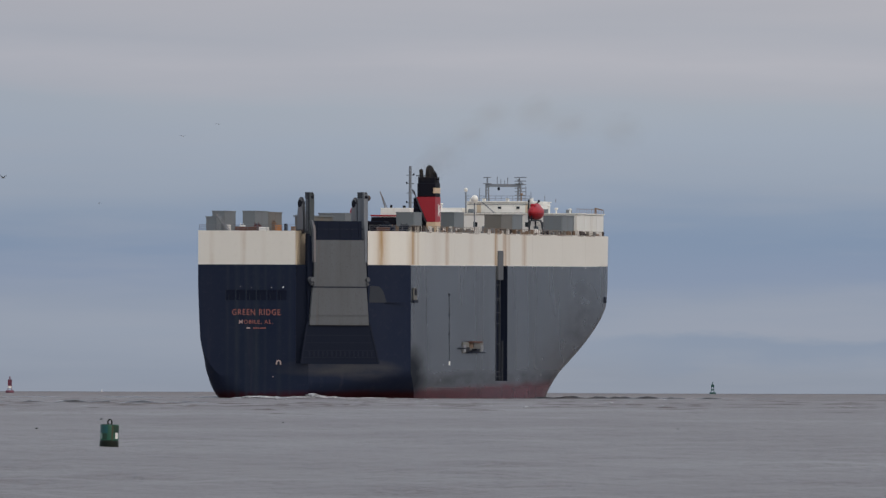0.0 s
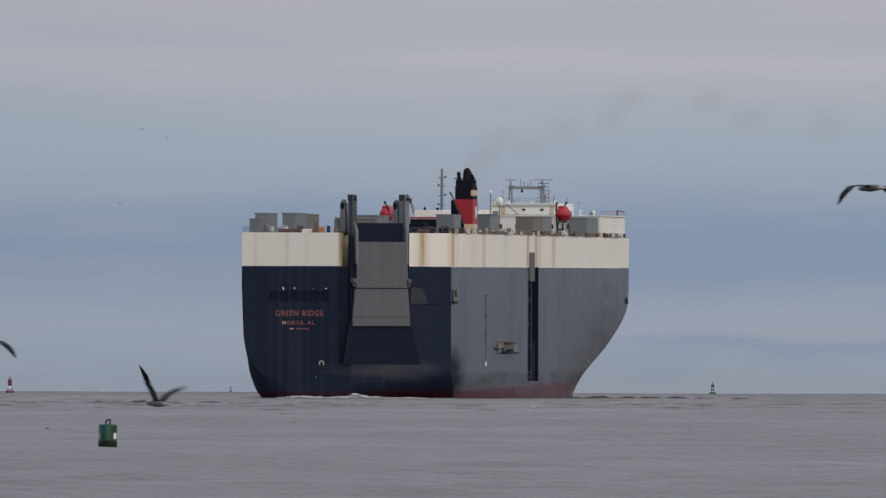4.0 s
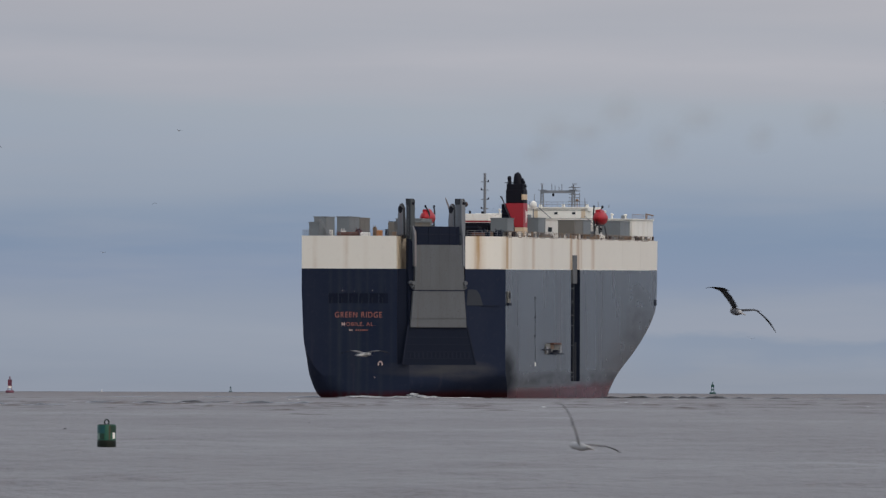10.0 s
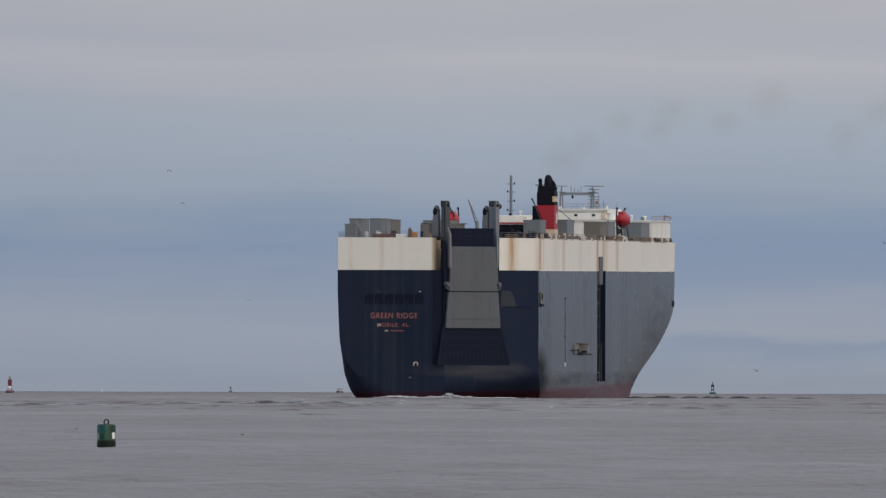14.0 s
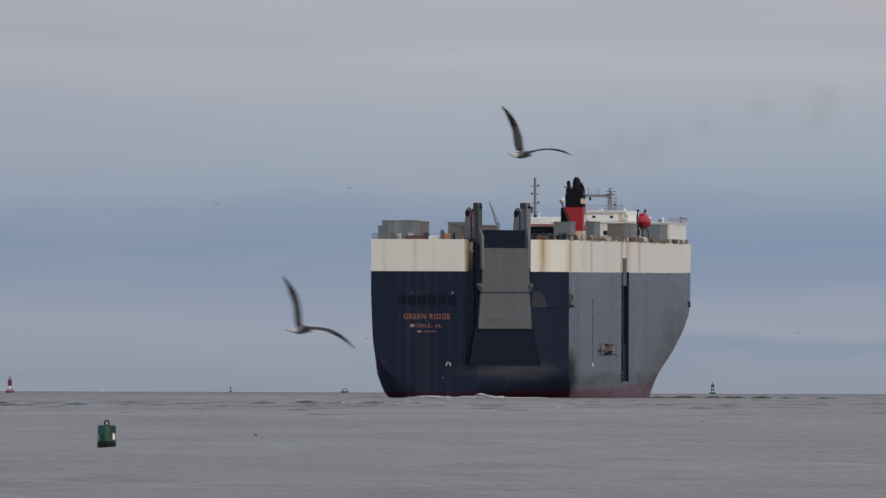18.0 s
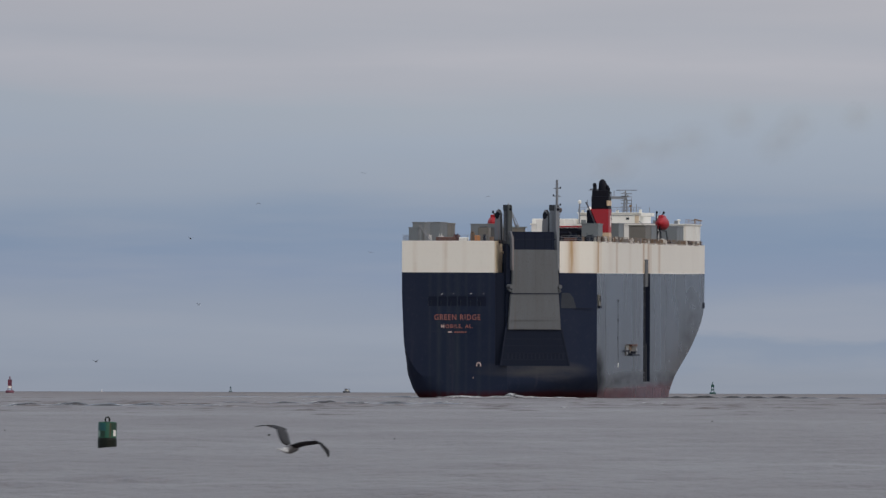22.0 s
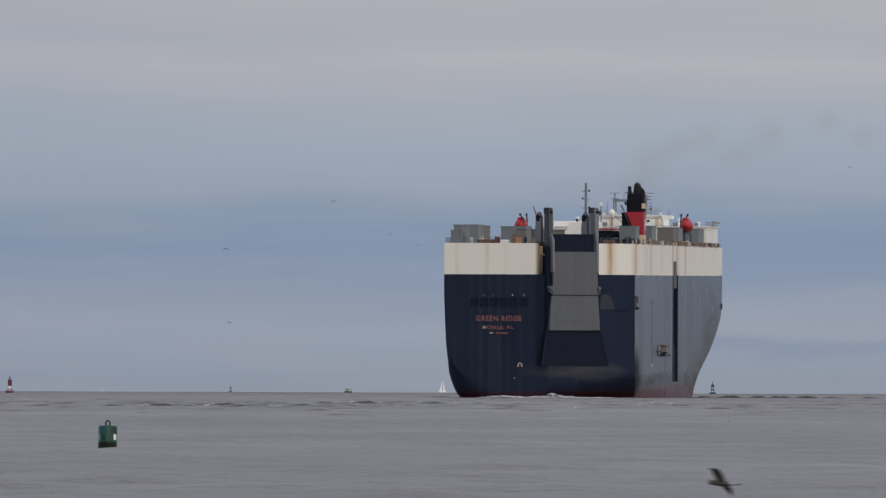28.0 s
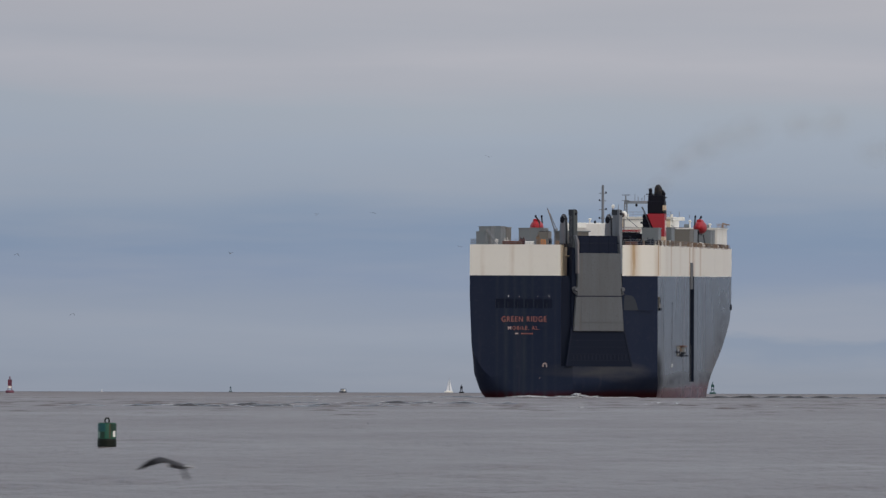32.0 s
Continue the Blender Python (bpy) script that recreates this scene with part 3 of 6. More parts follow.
def build_ramp(ship):
    ramp = part("stern_ramp", slab([(0.75, 17.85), (10.75, 17.85), (10.3, 25.4), (1.0, 25.4)], -0.1, 0.35), RAMP, ship, "grey steel quarter ramp folded up against the stern")
    part("ramp_flap", slab([(0.0, 11.6), (11.05, 11.6), (10.6, 17.7), (0.5, 17.7)], 0.0, 0.4), RAMP, ramp, "lower flap of the ramp, stained grey steel")
    for u in (2.1, 3.9, 5.7, 7.5, 9.3):
        part("rib", slab([(u, 18.1), (u + 0.07, 18.1), (u + 0.05, 25.2), (u + 0.0, 25.2)], 0.35, 0.364), RAMP, ramp)
    for u in (1.6, 3.4, 5.2, 7.0, 8.8):
        part("rib", slab([(u, 11.8), (u + 0.07, 11.8), (u + 0.07, 17.5), (u, 17.5)], 0.4, 0.414), RAMP, ramp)
    part("hinge_bar", slab([(0.1, 13.15), (10.95, 13.15), (10.93, 13.3), (0.12, 13.3)], 0.4, 0.5), RAMP, ramp)
    part("hinge_bar", slab([(0.5, 17.68), (10.7, 17.68), (10.7, 17.86), (0.5, 17.86)], 0.1, 0.45), DARK_EDGE, ramp)
    for u in (0.35, 10.75):
        part("lug", merge(rod(slant(u, -0.2, 19.0), slant(u, 0.7, 19.0), 0.45, 0.36, None, 12), rod(slant(u, -0.2, 18.6), slant(u, 0.6, 18.2), 0.25)), RAMP, ramp)
    for u0, u1 in ((0.7, 1.02), (10.28, 10.6)):
        part("edge_rail", slab([(u0, 21.8), (u1, 21.8), (u1 - 0.05, 27.4), (u0 - 0.25 if u0 < 5 else u0 + 0.1, 28.6), (u0 - 0.5 if u0 < 5 else u0 - 0.3, 28.6), (u0 - 0.1, 27.0)], -0.2, 0.5), POST, ramp, "grey ramp guide")
    part("ramp_head", slab([(0.85, 25.4), (9.85, 25.4), (9.75, 28.5), (0.7, 28.5)], -0.1, 0.12), DARK, ramp, "dark navy head of the ramp")
    part("ramp_head_beam", slab([(0.6, 27.1), (10.0, 27.1), (10.0, 27.3), (0.6, 27.3)], 0.12, 0.24), DARK_EDGE, ramp)
    for u in (1.5, 3.6, 5.7, 7.8, 9.2):
        part("ramp_head_bracket", slab([(u, 25.4), (u + 0.16, 25.4), (u + 0.16, 28.4), (u, 28.4)], 0.12, 0.18), DARK, ramp)
    # bay under the flap with its rack of bars; its shade is painted into the panel
    def side(z):
        return -0.2 - (12.4 - z) * 0.17, 11.25 + (12.4 - z) * 0.27

    bay = part("ramp_bay", slab([(side(5.3)[0], 5.3), (side(5.3)[1], 5.3), (side(12.4)[1], 12.4), (side(12.4)[0], 12.4)], -0.4, 0.03), BAY_SHADE, ship, "ramp bay in the stern, its shade painted on a dark panel")
    for k in range(15):
        u = 0.0 + k * 0.83
        part("bay_bar", slab([(u, 6.5), (u + 0.3, 6.5), (u + 0.3, 7.4), (u, 7.4)], 0.03, 0.08), DARK_EDGE, bay)
    for z in (6.3, 7.45, 8.7, 9.9):
        part("bay_beam", slab([(side(z)[0] + 0.3, z), (side(z)[1] - 0.3, z), (side(z)[1] - 0.3, z + 0.12), (side(z)[0] + 0.3, z + 0.12)], 0.03, 0.09), DARK_EDGE, bay)
    for k in (0, 1):
        low, high = side(5.4)[k] - 0.15, side(11.9)[k] - 0.15
        part("bay_brace", slab([(low, 5.4), (low + 0.3, 5.4), (high + 0.3, 11.9), (high, 11.9)], 0.03, 0.10), DARK_EDGE, bay)
    # a dark plate fills the gap, coloured as the recess in shade
    gap = bmesh.new()
    low, high = [[gap.verts.new((x, y, z)) for x, y in ((0.2, 0.12), (2.35, 0.75), (2.35, 1.0), (0.2, 0.4))] for z in (5.4, 21.38)]
    gap.faces.new(low)
    gap.faces.new(high[::-1])
    for k in range(4):
        gap.faces.new((low[k - 1], low[k], high[k], high[k - 1]))
    bmesh.ops.recalc_face_normals(gap, faces=gap.faces[:])
    part("closing_plate", gap, BAY_SHADE, ship, "plate between transom and ramp, recess shade in its colour")
    # scuffed knuckle plate and the sunk panel beside the ramp
    part("scuff_plate", slab([(11.3, 15.3), (14.6, 15.3), (13.9, 17.2), (13.2, 17.9), (12.2, 18.0), (11.5, 17.9)], 0.012, 0.05), SCUFF_PALE, ship, "scuffed plate beside the ramp")
    part("corner_ledge", slab([(14.2, 15.2), (17.9, 15.2), (17.9, 15.32), (14.2, 15.32)], 0.01, 0.16), DARK_EDGE, ship)
    part("ledge_bracket", rod((0.45, 4.6, 24.9), (1.5, 3.6, 24.9), 0.16, 0.12), RUSTY_CREAM, ship)


def build_posts(ship):
    # twin towers at the ramp's sides carry its hoisting sheaves, with round-headed horns behind them
    for u0, u1, top, low, depth, web, face in ((0.3, 1.1, 33.1, 26.0, -1.7, POST_DARK, POST_MID), (10.4, 11.14, 33.15, 25.6, -2.2, POST, POST)):
        tower = part("ramp_tower", slab([(u0, low), (u1, low), (u1, top - 0.3), (u1 - 0.2, top), (u0, top)], -0.55, -0.2), face, ship, "grey ramp hoisting tower")
        part("tower_web", slab([(u0 + 0.03, low), (u1 - 0.03, low), (u1 - 0.03, top - 0.05), (u0 + 0.03, top - 0.05)], depth, -0.56), web, tower)
        part("tower_head", slab([(u0 - 0.05, top - 0.95), (u1 + 0.05, top - 0.95), (u1 + 0.05, top + 0.05), (u0 - 0.05, top + 0.05)], depth - 0.05, -0.75), POST_DARK, tower)
        part("sheave", rod(slant(u1 - 0.35, -0.2, top - 0.75), slant(u1 - 0.35, -0.12, top - 0.75), 0.27, 0.27, None, 14), BLACK, tower)
        part("sheave", rod(slant(u1 - 0.35, -0.2, top - 0.2), slant(u1 - 0.35, -0.12, top - 0.2), 0.13, 0.13, None, 10), BLACK, tower)
        for z in (28.4, 30.0, 31.4):
            part("tower_flange", slab([(u0 - 0.04, z), (u1 + 0.04, z), (u1 + 0.04, z + 0.09), (u0 - 0.04, z + 0.09)], -0.6, -0.15), face, tower)
        part("tower_ladder", merge(rod(slant(u0 - 0.06, -0.9, 26.9), slant(u0 - 0.06, -0.9, top - 1.1), 0.04, None, None, 5), rod(slant(u0 - 0.06, -1.3, 26.9), slant(u0 - 0.06, -1.3, top - 1.1), 0.04, None, None, 5)), POST, tower)
        if web is POST_DARK:
            # the leg's colour holds the recess shade too
            part("tower_leg", slab([(-0.1, 5.4), (0.8, 5.4), (0.8, 26.4), (-0.1, 26.4)], -1.0, -0.2), BAY_SHADE, tower, "navy leg beside the ramp, darkened with recess shade")
        else:
            part("sheave_block", rod(slant(u1, -0.6, top - 0.9), slant(u1 + 0.5, -0.6, top - 0.9), 0.5, 0.42, None, 14), POST_DARK, tower)
        # the horn: a round-headed cheek plate with a black sheave in its head
        a0, a1 = u0 + 0.15, u0 + 0.75
        spine = [(-2.9, 26.6), (-4.5, 26.6), (-4.6, 29.4), (-4.35, 31.2)] + [(-3.75 - 0.55 * math.cos(q), 31.4 + 0.85 * math.sin(q)) for q in [math.pi * j / 8 for j in range(1, 8)]] + [(-3.05, 31.0), (-2.95, 29.4)]
        for b0, b1, mat, grow in ((a0, a1, POST, 1.0), (a0 + 0.12, a1 - 0.12, POST_DARK, 1.06)):
            bm = bmesh.new()
            rings = [[bm.verts.new(slant(b, -3.75 + (o + 3.75) * grow, z if grow == 1 else 29.9 + (z - 29.9) * 1.05)) for o, z in spine] for b in (b0, b1)]
            bm.faces.new(rings[0])
            bm.faces.new(rings[1][::-1])
            for j in range(len(spine)):
                bm.faces.new((rings[0][j - 1], rings[0][j], rings[1][j], rings[1][j - 1]))
            bmesh.ops.recalc_face_normals(bm, faces=bm.faces[:])
            if grow == 1:
                horn = part("sheave_horn", bm, mat, ship, "round-headed sheave housing, grey with a sooty head")
            else:
                part("horn_rim", bm, mat, horn, "dark rim plate")
        part("horn_sheave", rod(slant(a0 - 0.06, -3.75, 31.35), slant(a1 + 0.06, -3.75, 31.35), 0.62, None, None, 16), BLACK, horn, "black sheave wheel")
        part("horn_foot", slab([(a0 - 0.1, 26.6), (a1 + 0.1, 26.6), (a1 + 0.1, 27.1), (a0 - 0.1, 27.1)], -4.8, -2.7), POST_DARK, horn)
    hatch = part("ramp_house", slab([(1.7, 26.8), (7.6, 26.8), (7.4, 29.2), (1.7, 29.2)], -7.5, -5.2), STEEL_BROWN, ship, "brown-grey winch house behind the ramp")
    part("house_roof", slab([(1.5, 29.2), (7.7, 29.2), (7.7, 29.4), (1.5, 29.4)], -7.7, -5.0), STEEL, hatch)


def vent_house(ship, x0, x1, y0, y1, z0, z1, mat, label):
    """A deck ventilator: a bevelled housing on feet, with louvres and a roof lip."""
    house = part("ventilator", box(x0, x1, y0, y1, z0, z1, None, None, 0.06), mat, ship, label)
    part("roof_lip", box(x0 - 0.08, x1 + 0.08, y0 - 0.08, y1 + 0.08, z1 - 0.12, z1 + 0.06), mat, house)
    for k in range(5):
        z = z0 + (z1 - z0) * (0.2 + 0.13 * k)
        part("louvre", box(x0 + 0.25, x1 - 0.25, y0 - 0.018, y0 - 0.004, z, z + 0.05), mat, house)
    n = max(2, int((y1 - y0) / 3))
    for k in range(n):
        y = y0 + 0.6 + (y1 - y0 - 1.2) * k / (n - 1)
        part("seam", box(x1 - 0.01, x1 + 0.03, y, y + 0.08, z0 + 0.15, z1 - 0.2), mat, house)
    if z0 > 27:
        for x in (x0 + 0.2, x1 - 0.2):
            for y in (y0 + 0.2, y1 - 0.2):
                part("foot", box(x - 0.12, x + 0.12, y - 0.12, y + 0.12, 26.72, z0 + 0.02), DARK_EDGE, house)
    return house


def lifeboat(ship, x, y):
    """An enclosed orange-red lifeboat hung end-on in its davits."""
    hull = blob((x, y, 30.9), (1.2, 3.7, 1.36), None, 24, 16)
    for v in hull.verts:
        rise = (v.co.z - 30.9) / 1.38
        v.co.x = x + (v.co.x - x) * (1.0 - 0.42 * max(rise, 0) ** 1.5 + 0.10 * max(-rise, 0))
        v.co.z = max(v.co.z, 29.62)
    boat = part("lifeboat", hull, ORANGE, ship, "enclosed orange-red lifeboat in davits", True)
    part("canopy", blob((x, y + 0.4, 31.55), (0.7, 2.4, 0.8), None, 14, 10), ORANGE, boat, "", True)
    part("fender_strip", blob((x, y, 30.65), (1.30, 3.78, 0.09), None, 20, 6), RED, boat)
    part("steering_cupola", box(x - 0.45, x + 0.45, y - 2.6, y - 1.2, 31.7, 32.25, None, None, 0.14), ORANGE, boat)
    part("stern_hatch", box(x - 0.28, x + 0.28, y - 3.55, y - 3.3, 30.85, 31.35, None, None, 0.05), RED, boat, "dark red stern hatch")
    part("propeller_guard", merge(rod((x, y - 3.5, 29.6), (x, y - 3.5, 30.3), 0.1), rod((x - 0.45, y - 3.6, 29.75), (x + 0.45, y - 3.6, 29.75), 0.07)), BLACK, boat)
    part("keel_skid", box(x - 0.15, x + 0.15, y - 3.6, y + 3.4, 29.35, 29.6), POST_DARK, boat)
    for s in (-1, 1):
        side = 1 if x > 0 else -1
        arm = rod((x - side * 0.5, y + s * 2.6, 26.7), (x - side * 0.75, y + s * 2.6, 31.7), 0.15)
        rod((x - side * 0.75, y + s * 2.6, 31.7), (x - side * 0.35 + s * 0.3, y + s * 2.6, 32.75), 0.15, 0.12, arm)
        part("davit", arm, POST_DARK, boat, "grey davit arm")
        part("fall_block", blob((x - side * 0.35 + s * 0.3, y + s * 2.6, 32.75), (0.2, 0.2, 0.26)), BLACK, boat)
        part("cradle_leg", rod((x + s * 0.9, y + s * 2.2, 26.7), (x + s * 0.4, y + s * 2.2, 29.5), 0.12), POST_DARK, boat)
    part("winch_drum", blob((x + 0.2, y - 1.5, 27.4), (0.9, 0.8, 0.65)), WHITE, boat, "white winch under the boat", True)


def build_funnel(ship):
    y0, y1, x1 = 36.0, 40.0, 15.3
    casing = bmesh.new()
    low = [casing.verts.new(p) for p in ((13.9, y0, 28.6), (x1, y0, 28.6), (x1, y1, 28.6), (13.9, y1, 28.6))]
    top = [casing.verts.new(p) for p in ((12.15, y0, 32.7), (x1, y0, 32.7), (x1, y1, 32.7), (12.15, y1, 32.7))]
    casing.faces.new(low[::-1])
    casing.faces.new(top)
    for k in range(4):
        casing.faces.new((low[k], low[(k + 1) % 4], top[(k + 1) % 4], top[k]))
    funnel = part("funnel", casing, RED, ship, "red funnel with a sooty black top and buff base")
    part("funnel_base", box(13.8, x1 + 0.03, y0 + 0.05, y1, 26.72, 28.6, None, None, 0.05), BUFF, funnel, "buff funnel base")
    part("funnel_top", merge(box(12.25, x1 - 0.02, y0 + 0.1, y1 - 0.1, 32.7, 35.0, None, None, 0.12), box(12.35, x1 - 0.12, y0 + 0.2, y1 - 0.3, 34.9, 36.0, None, None, 0.1)), BLACK, funnel, "black funnel top")
    part("white_band", box(15.0, x1 + 0.01, y0 + 0.04, y1 - 0.2, 33.3, 34.2), BUFF, funnel, "cream panel on the black top")
    main = turned([(0.90, 0), (0.88, 0.9), (0.80, 1.6), (0.68, 2.3), (0.54, 2.7), (0.32, 2.95), (0.10, 3.04)], 20)
    main.transform(Matrix.Translation((14.3, y0 + 1.4, 34.9)) @ Matrix.Rotation(radians(-6), 4, "Y"))
    part("exhaust_pipe", main, BLACK, funnel, "thick black exhaust pipe", True)
    small = rod((12.75, y0 + 1.2, 34.9), (12.72, y0 + 1.0, 36.9), 0.36, 0.32, None, 12)
    blob((12.7, y0 + 0.95, 36.95), (0.34, 0.4, 0.36), small)
    part("exhaust_pipe", small, BLACK, funnel, "", True)
    for x, z in ((14.85, 36.6), (15.05, 36.2)):
        part("exhaust_pipe", merge(rod((x, y0 + 1, 34.9), (x + 0.1, y0 + 1, z), 0.2), blob((x + 0.1, y0 + 1, z), (0.28, 0.28, 0.35))), BLACK, funnel)
    part("pipe_bracket", box(11.9, 13.7, y0 + 0.9, y0 + 1.1, 36.1, 36.24), BLACK, funnel)
    part("pipe_bracket", box(14.6, 15.7, y0 + 0.9, y0 + 1.1, 35.5, 35.64), BLACK, funnel)
    # a jagged white emblem on the starboard face
    emblem = bmesh.new()
    shape = [(2.0, 31.7), (2.7, 31.3), (3.4, 31.5), (3.2, 30.8), (3.8, 30.4), (3.1, 30.1), (3.3, 29.4), (2.6, 29.8), (2.1, 29.3)]
    emblem.faces.new([emblem.verts.new((x1 + 0.012, y0 + y, z)) for y, z in shape])
    part("emblem", emblem, WHITE, funnel, "white jagged emblem")
    part("white_band", box(14.98, x1 - 0.01, y0 - 0.01, y0 + 0.05, 33.3, 34.2), BUFF, funnel)
    # dark casing to port of the funnel, with a slanting pipe
    house = part("engine_casing", box(11.2, 13.7, 38.0, 47.0, 26.72, 32.6, None, None, 0.06), BLACK, ship, "black engine casing")
    part("slant_pipe", rod((11.4, 37.6, 33.4), (13.4, 37.6, 28.6), 0.11), POST, house, "grey slanting pipe")
    part("slant_pipe", rod((11.1, 37.6, 33.9), (11.4, 37.6, 33.4), 0.16), POST, house)
    for k in range(3):
        part("louvre", box(11.4, 13.5, 37.92, 37.99, 30.2 + 0.6 * k, 30.5 + 0.6 * k), DARK_EDGE, house)


def build_superstructure(ship):
    block = part("deckhouse", box(-13.2, 15.0, 149, 171, 26.72, 30.75, None, None, 0.08), WHITE, ship, "rust-streaked white accommodation block")
    part("deckhouse_roof", box(-13.4, 15.2, 148.8, 171.2, 30.75, 30.95), WHITE, block)
    upper = part("bridge_house", box(-5.1, 6.3, 153, 168, 30.95, 32.85, None, None, 0.08), WHITE, ship, "white wheelhouse")
    part("bridge_roof", box(-5.3, 6.5, 152.7, 168.3, 32.85, 33.0), WHITE, upper)
    part("port_house", box(-13.2, -5.2, 150, 165, 30.95, 31.85, None, None, 0.06), WHITE, ship, "low white house beside the wheelhouse")
    for x in (0.4, 3.6):
        part("window_frame", box(x - 0.08, x + 0.68, 152.93, 152.99, 31.62, 32.18), WHITE, upper)
        part("window", box(x, x + 0.6, 152.88, 152.93, 31.7, 32.1), GLASS, upper, "dark window")
    for x in (-11.5, -9.0, -6, -3.0, 0.0, 3.0, 6.0, 9.0, 11.5):
        part("window", box(x, x + 0.7, 148.90, 148.99, 28.6, 29.4), GLASS, block, "dark window")
    for x in (-10.0, -1.5, 7.5, 13.0):
        part("door", box(x, x + 0.8, 148.92, 148.99, 26.8, 28.7), STEEL, block, "grey steel door")
    stair = part("stairway", rod((6.6, 148.2, 31.4), (10.6, 148.2, 27.9), 0.06), POST, block, "outside stairway")
    for k in range(9):
        part("step", box(6.6 + 0.45 * k, 7.0 + 0.45 * k, 148.2, 148.85, 30.5 - 0.4 * k, 30.56 - 0.4 * k), POST, stair)
    # ledges, ladders and fittings on the white houses
    # the shadow line under the wheelhouse, made as a brown ledge strip
    part("deck_ledge", box(-5.3, 9.4, 152.2, 153.0, 30.95, 31.05), STEEL_BROWN, upper, "brown ledge strip drawn as the deck shadow")
    part("wing_ledge", box(6.4, 8.4, 152.6, 156.0, 32.3, 32.95, None, None, 0.04), WHITE, upper)
    for x, z in ((-4.4, 31.05), (8.7, 31.05), (12.6, 30.95)):
        part("roof_locker", box(x, x + 0.9, 151.2, 152.0, z, z + 0.6, None, None, 0.04), STEEL, block)
    for x, top in ((-8.8, 32.5), (9.9, 32.2), (11.2, 31.7), (13.6, 31.6)):
        part("mushroom_vent", merge(rod((x, 150, 30.9), (x, 150, top), 0.14), blob((x, 150, top), (0.34, 0.34, 0.18))), WHITE, block)
    flight = part("bridge_stair", merge(rod((-2.2, 152.1, 32.9), (0.0, 152.1, 31.0), 0.05), rod((-2.2, 151.6, 32.9), (0.0, 151.6, 31.0), 0.05)), POST, upper, "steep grey stair to the bridge roof")
    for k in range(7):
        part("step", box(-2.1 + 0.3 * k, -1.85 + 0.3 * k, 151.6, 152.1, 32.75 - 0.26 * k, 32.79 - 0.26 * k), POST, flight)
    for x in (-3.3, 5.2):
        part("bridge_door", box(x, x + 0.75, 152.93, 152.99, 31.05, 32.6, None, None, 0.02), RUSTY_CREAM, upper, "rust-stained door")
    part("search_lamp", merge(rod((4.4, 153.4, 33.0), (4.4, 153.4, 34.1), 0.08), blob((4.4, 153.3, 34.2), (0.28, 0.2, 0.24))), RUSTY, upper, "rusty search lamp")
    part("cable_tray", rod((-4.9, 152.85, 32.45), (6.1, 152.85, 32.45), 0.05, None, None, 5), POST, upper)
    for x in (-4.6, -2.4, 1.7, 5.9):
        part("roof_box", box(x, x + 0.5, 153.2, 153.8, 33.0, 33.0 + 0.35 + 0.1 * (x % 2), None, None, 0.03), WHITE, upper)
    # side house near the bow, with bulwark posts
    for y in (150.5, 155.0, 160.0, 165.0):
        part("house_rib", box(15.0, 15.06, y, y + 0.25, 26.9, 30.7), WHITE, block)
    part("house_rail", rod((15.0, 149.0, 31.7), (15.0, 171.0, 31.7), 0.035, None, None, 5), RUSTY, block)
    for k in range(12):
        part("rail_post", rod((15.0, 149.0 + 2 * k, 30.9), (15.0, 149.0 + 2 * k, 31.7), 0.035, None, None, 5), RUSTY, block)
    part("bow_davit", merge(rod((14.6, 166, 30.9), (14.6, 166, 32.0), 0.12), rod((14.6, 166, 31.9), (15.9, 166, 31.6), 0.1)), RUSTY, block, "small rusty davit")
    # radar arch over the wheelhouse
    arch = part("radar_arch", box(-3.3, 2.9, 159.7, 160.4, 35.5, 36.0, None, None, 0.05), POST, ship, "grey radar arch with aerials")
    for x in (-3.0, 2.6):
        leg = rod((x - 0.25, 160, 33.0), (x - 0.2, 160, 35.7), 0.14)
        rod((x + 0.25, 160, 33.0), (x + 0.2, 160, 35.7), 0.14, None, leg)
        for k in range(5):
            rod((x - 0.25, 160, 33.3 + 0.5 * k), (x + 0.25, 160, 33.55 + 0.5 * k), 0.06, None, leg)
        part("arch_leg", leg, POST, arch)
        part("scanner_post", rod((x, 160, 36.0), (x, 160, 37.0), 0.14), POST, arch)
        part("scanner_platform", box(x - 0.7, x + 0.7, 159.5, 160.5, 36.0, 36.12), POST, arch)
    lattice = bmesh.new()
    for k in range(6):
        rod((2.15 + 0.9 * (k % 2), 160, 33.2 + 0.6 * k), (3.05 - 0.9 * (k % 2), 160, 33.8 + 0.6 * k), 0.05, None, lattice)
        rod((1.8, 160, 33.5 + 0.6 * k), (3.8, 160, 33.5 + 0.6 * k), 0.07, None, lattice)
    part("lattice", lattice, POST, arch)
    for x, z in ((-1.3, 37.2), (-0.7, 36.8), (0.5, 37.1), (0.0, 36.6), (3.7, 35.6), (4.6, 34.6), (-4.4, 35.3), (7.0, 34.0), (8.9, 33.4), (-6.0, 33.7)):
        part("aerial", rod((x, 160.2, 32.9 if abs(x) > 3.4 else 36.0), (x, 160.2, z), 0.06), POST, arch)
    part("lamp_drum", blob((-1.0, 160, 35.2), (0.22, 0.22, 0.3)), BLACK, arch)
    for x, length in ((-3.0, 2.2), (2.8, 3.7)):
        bar = box(-length / 2, length / 2, -0.1, 0.1, -0.07, 0.07, None, None, 0.02)
        scanner = part("radar_scanner", bar, POST, ship, "grey radar scanner bar")
        scanner.location = (x, 160, 37.12)
        SCANNERS.append((scanner, x))
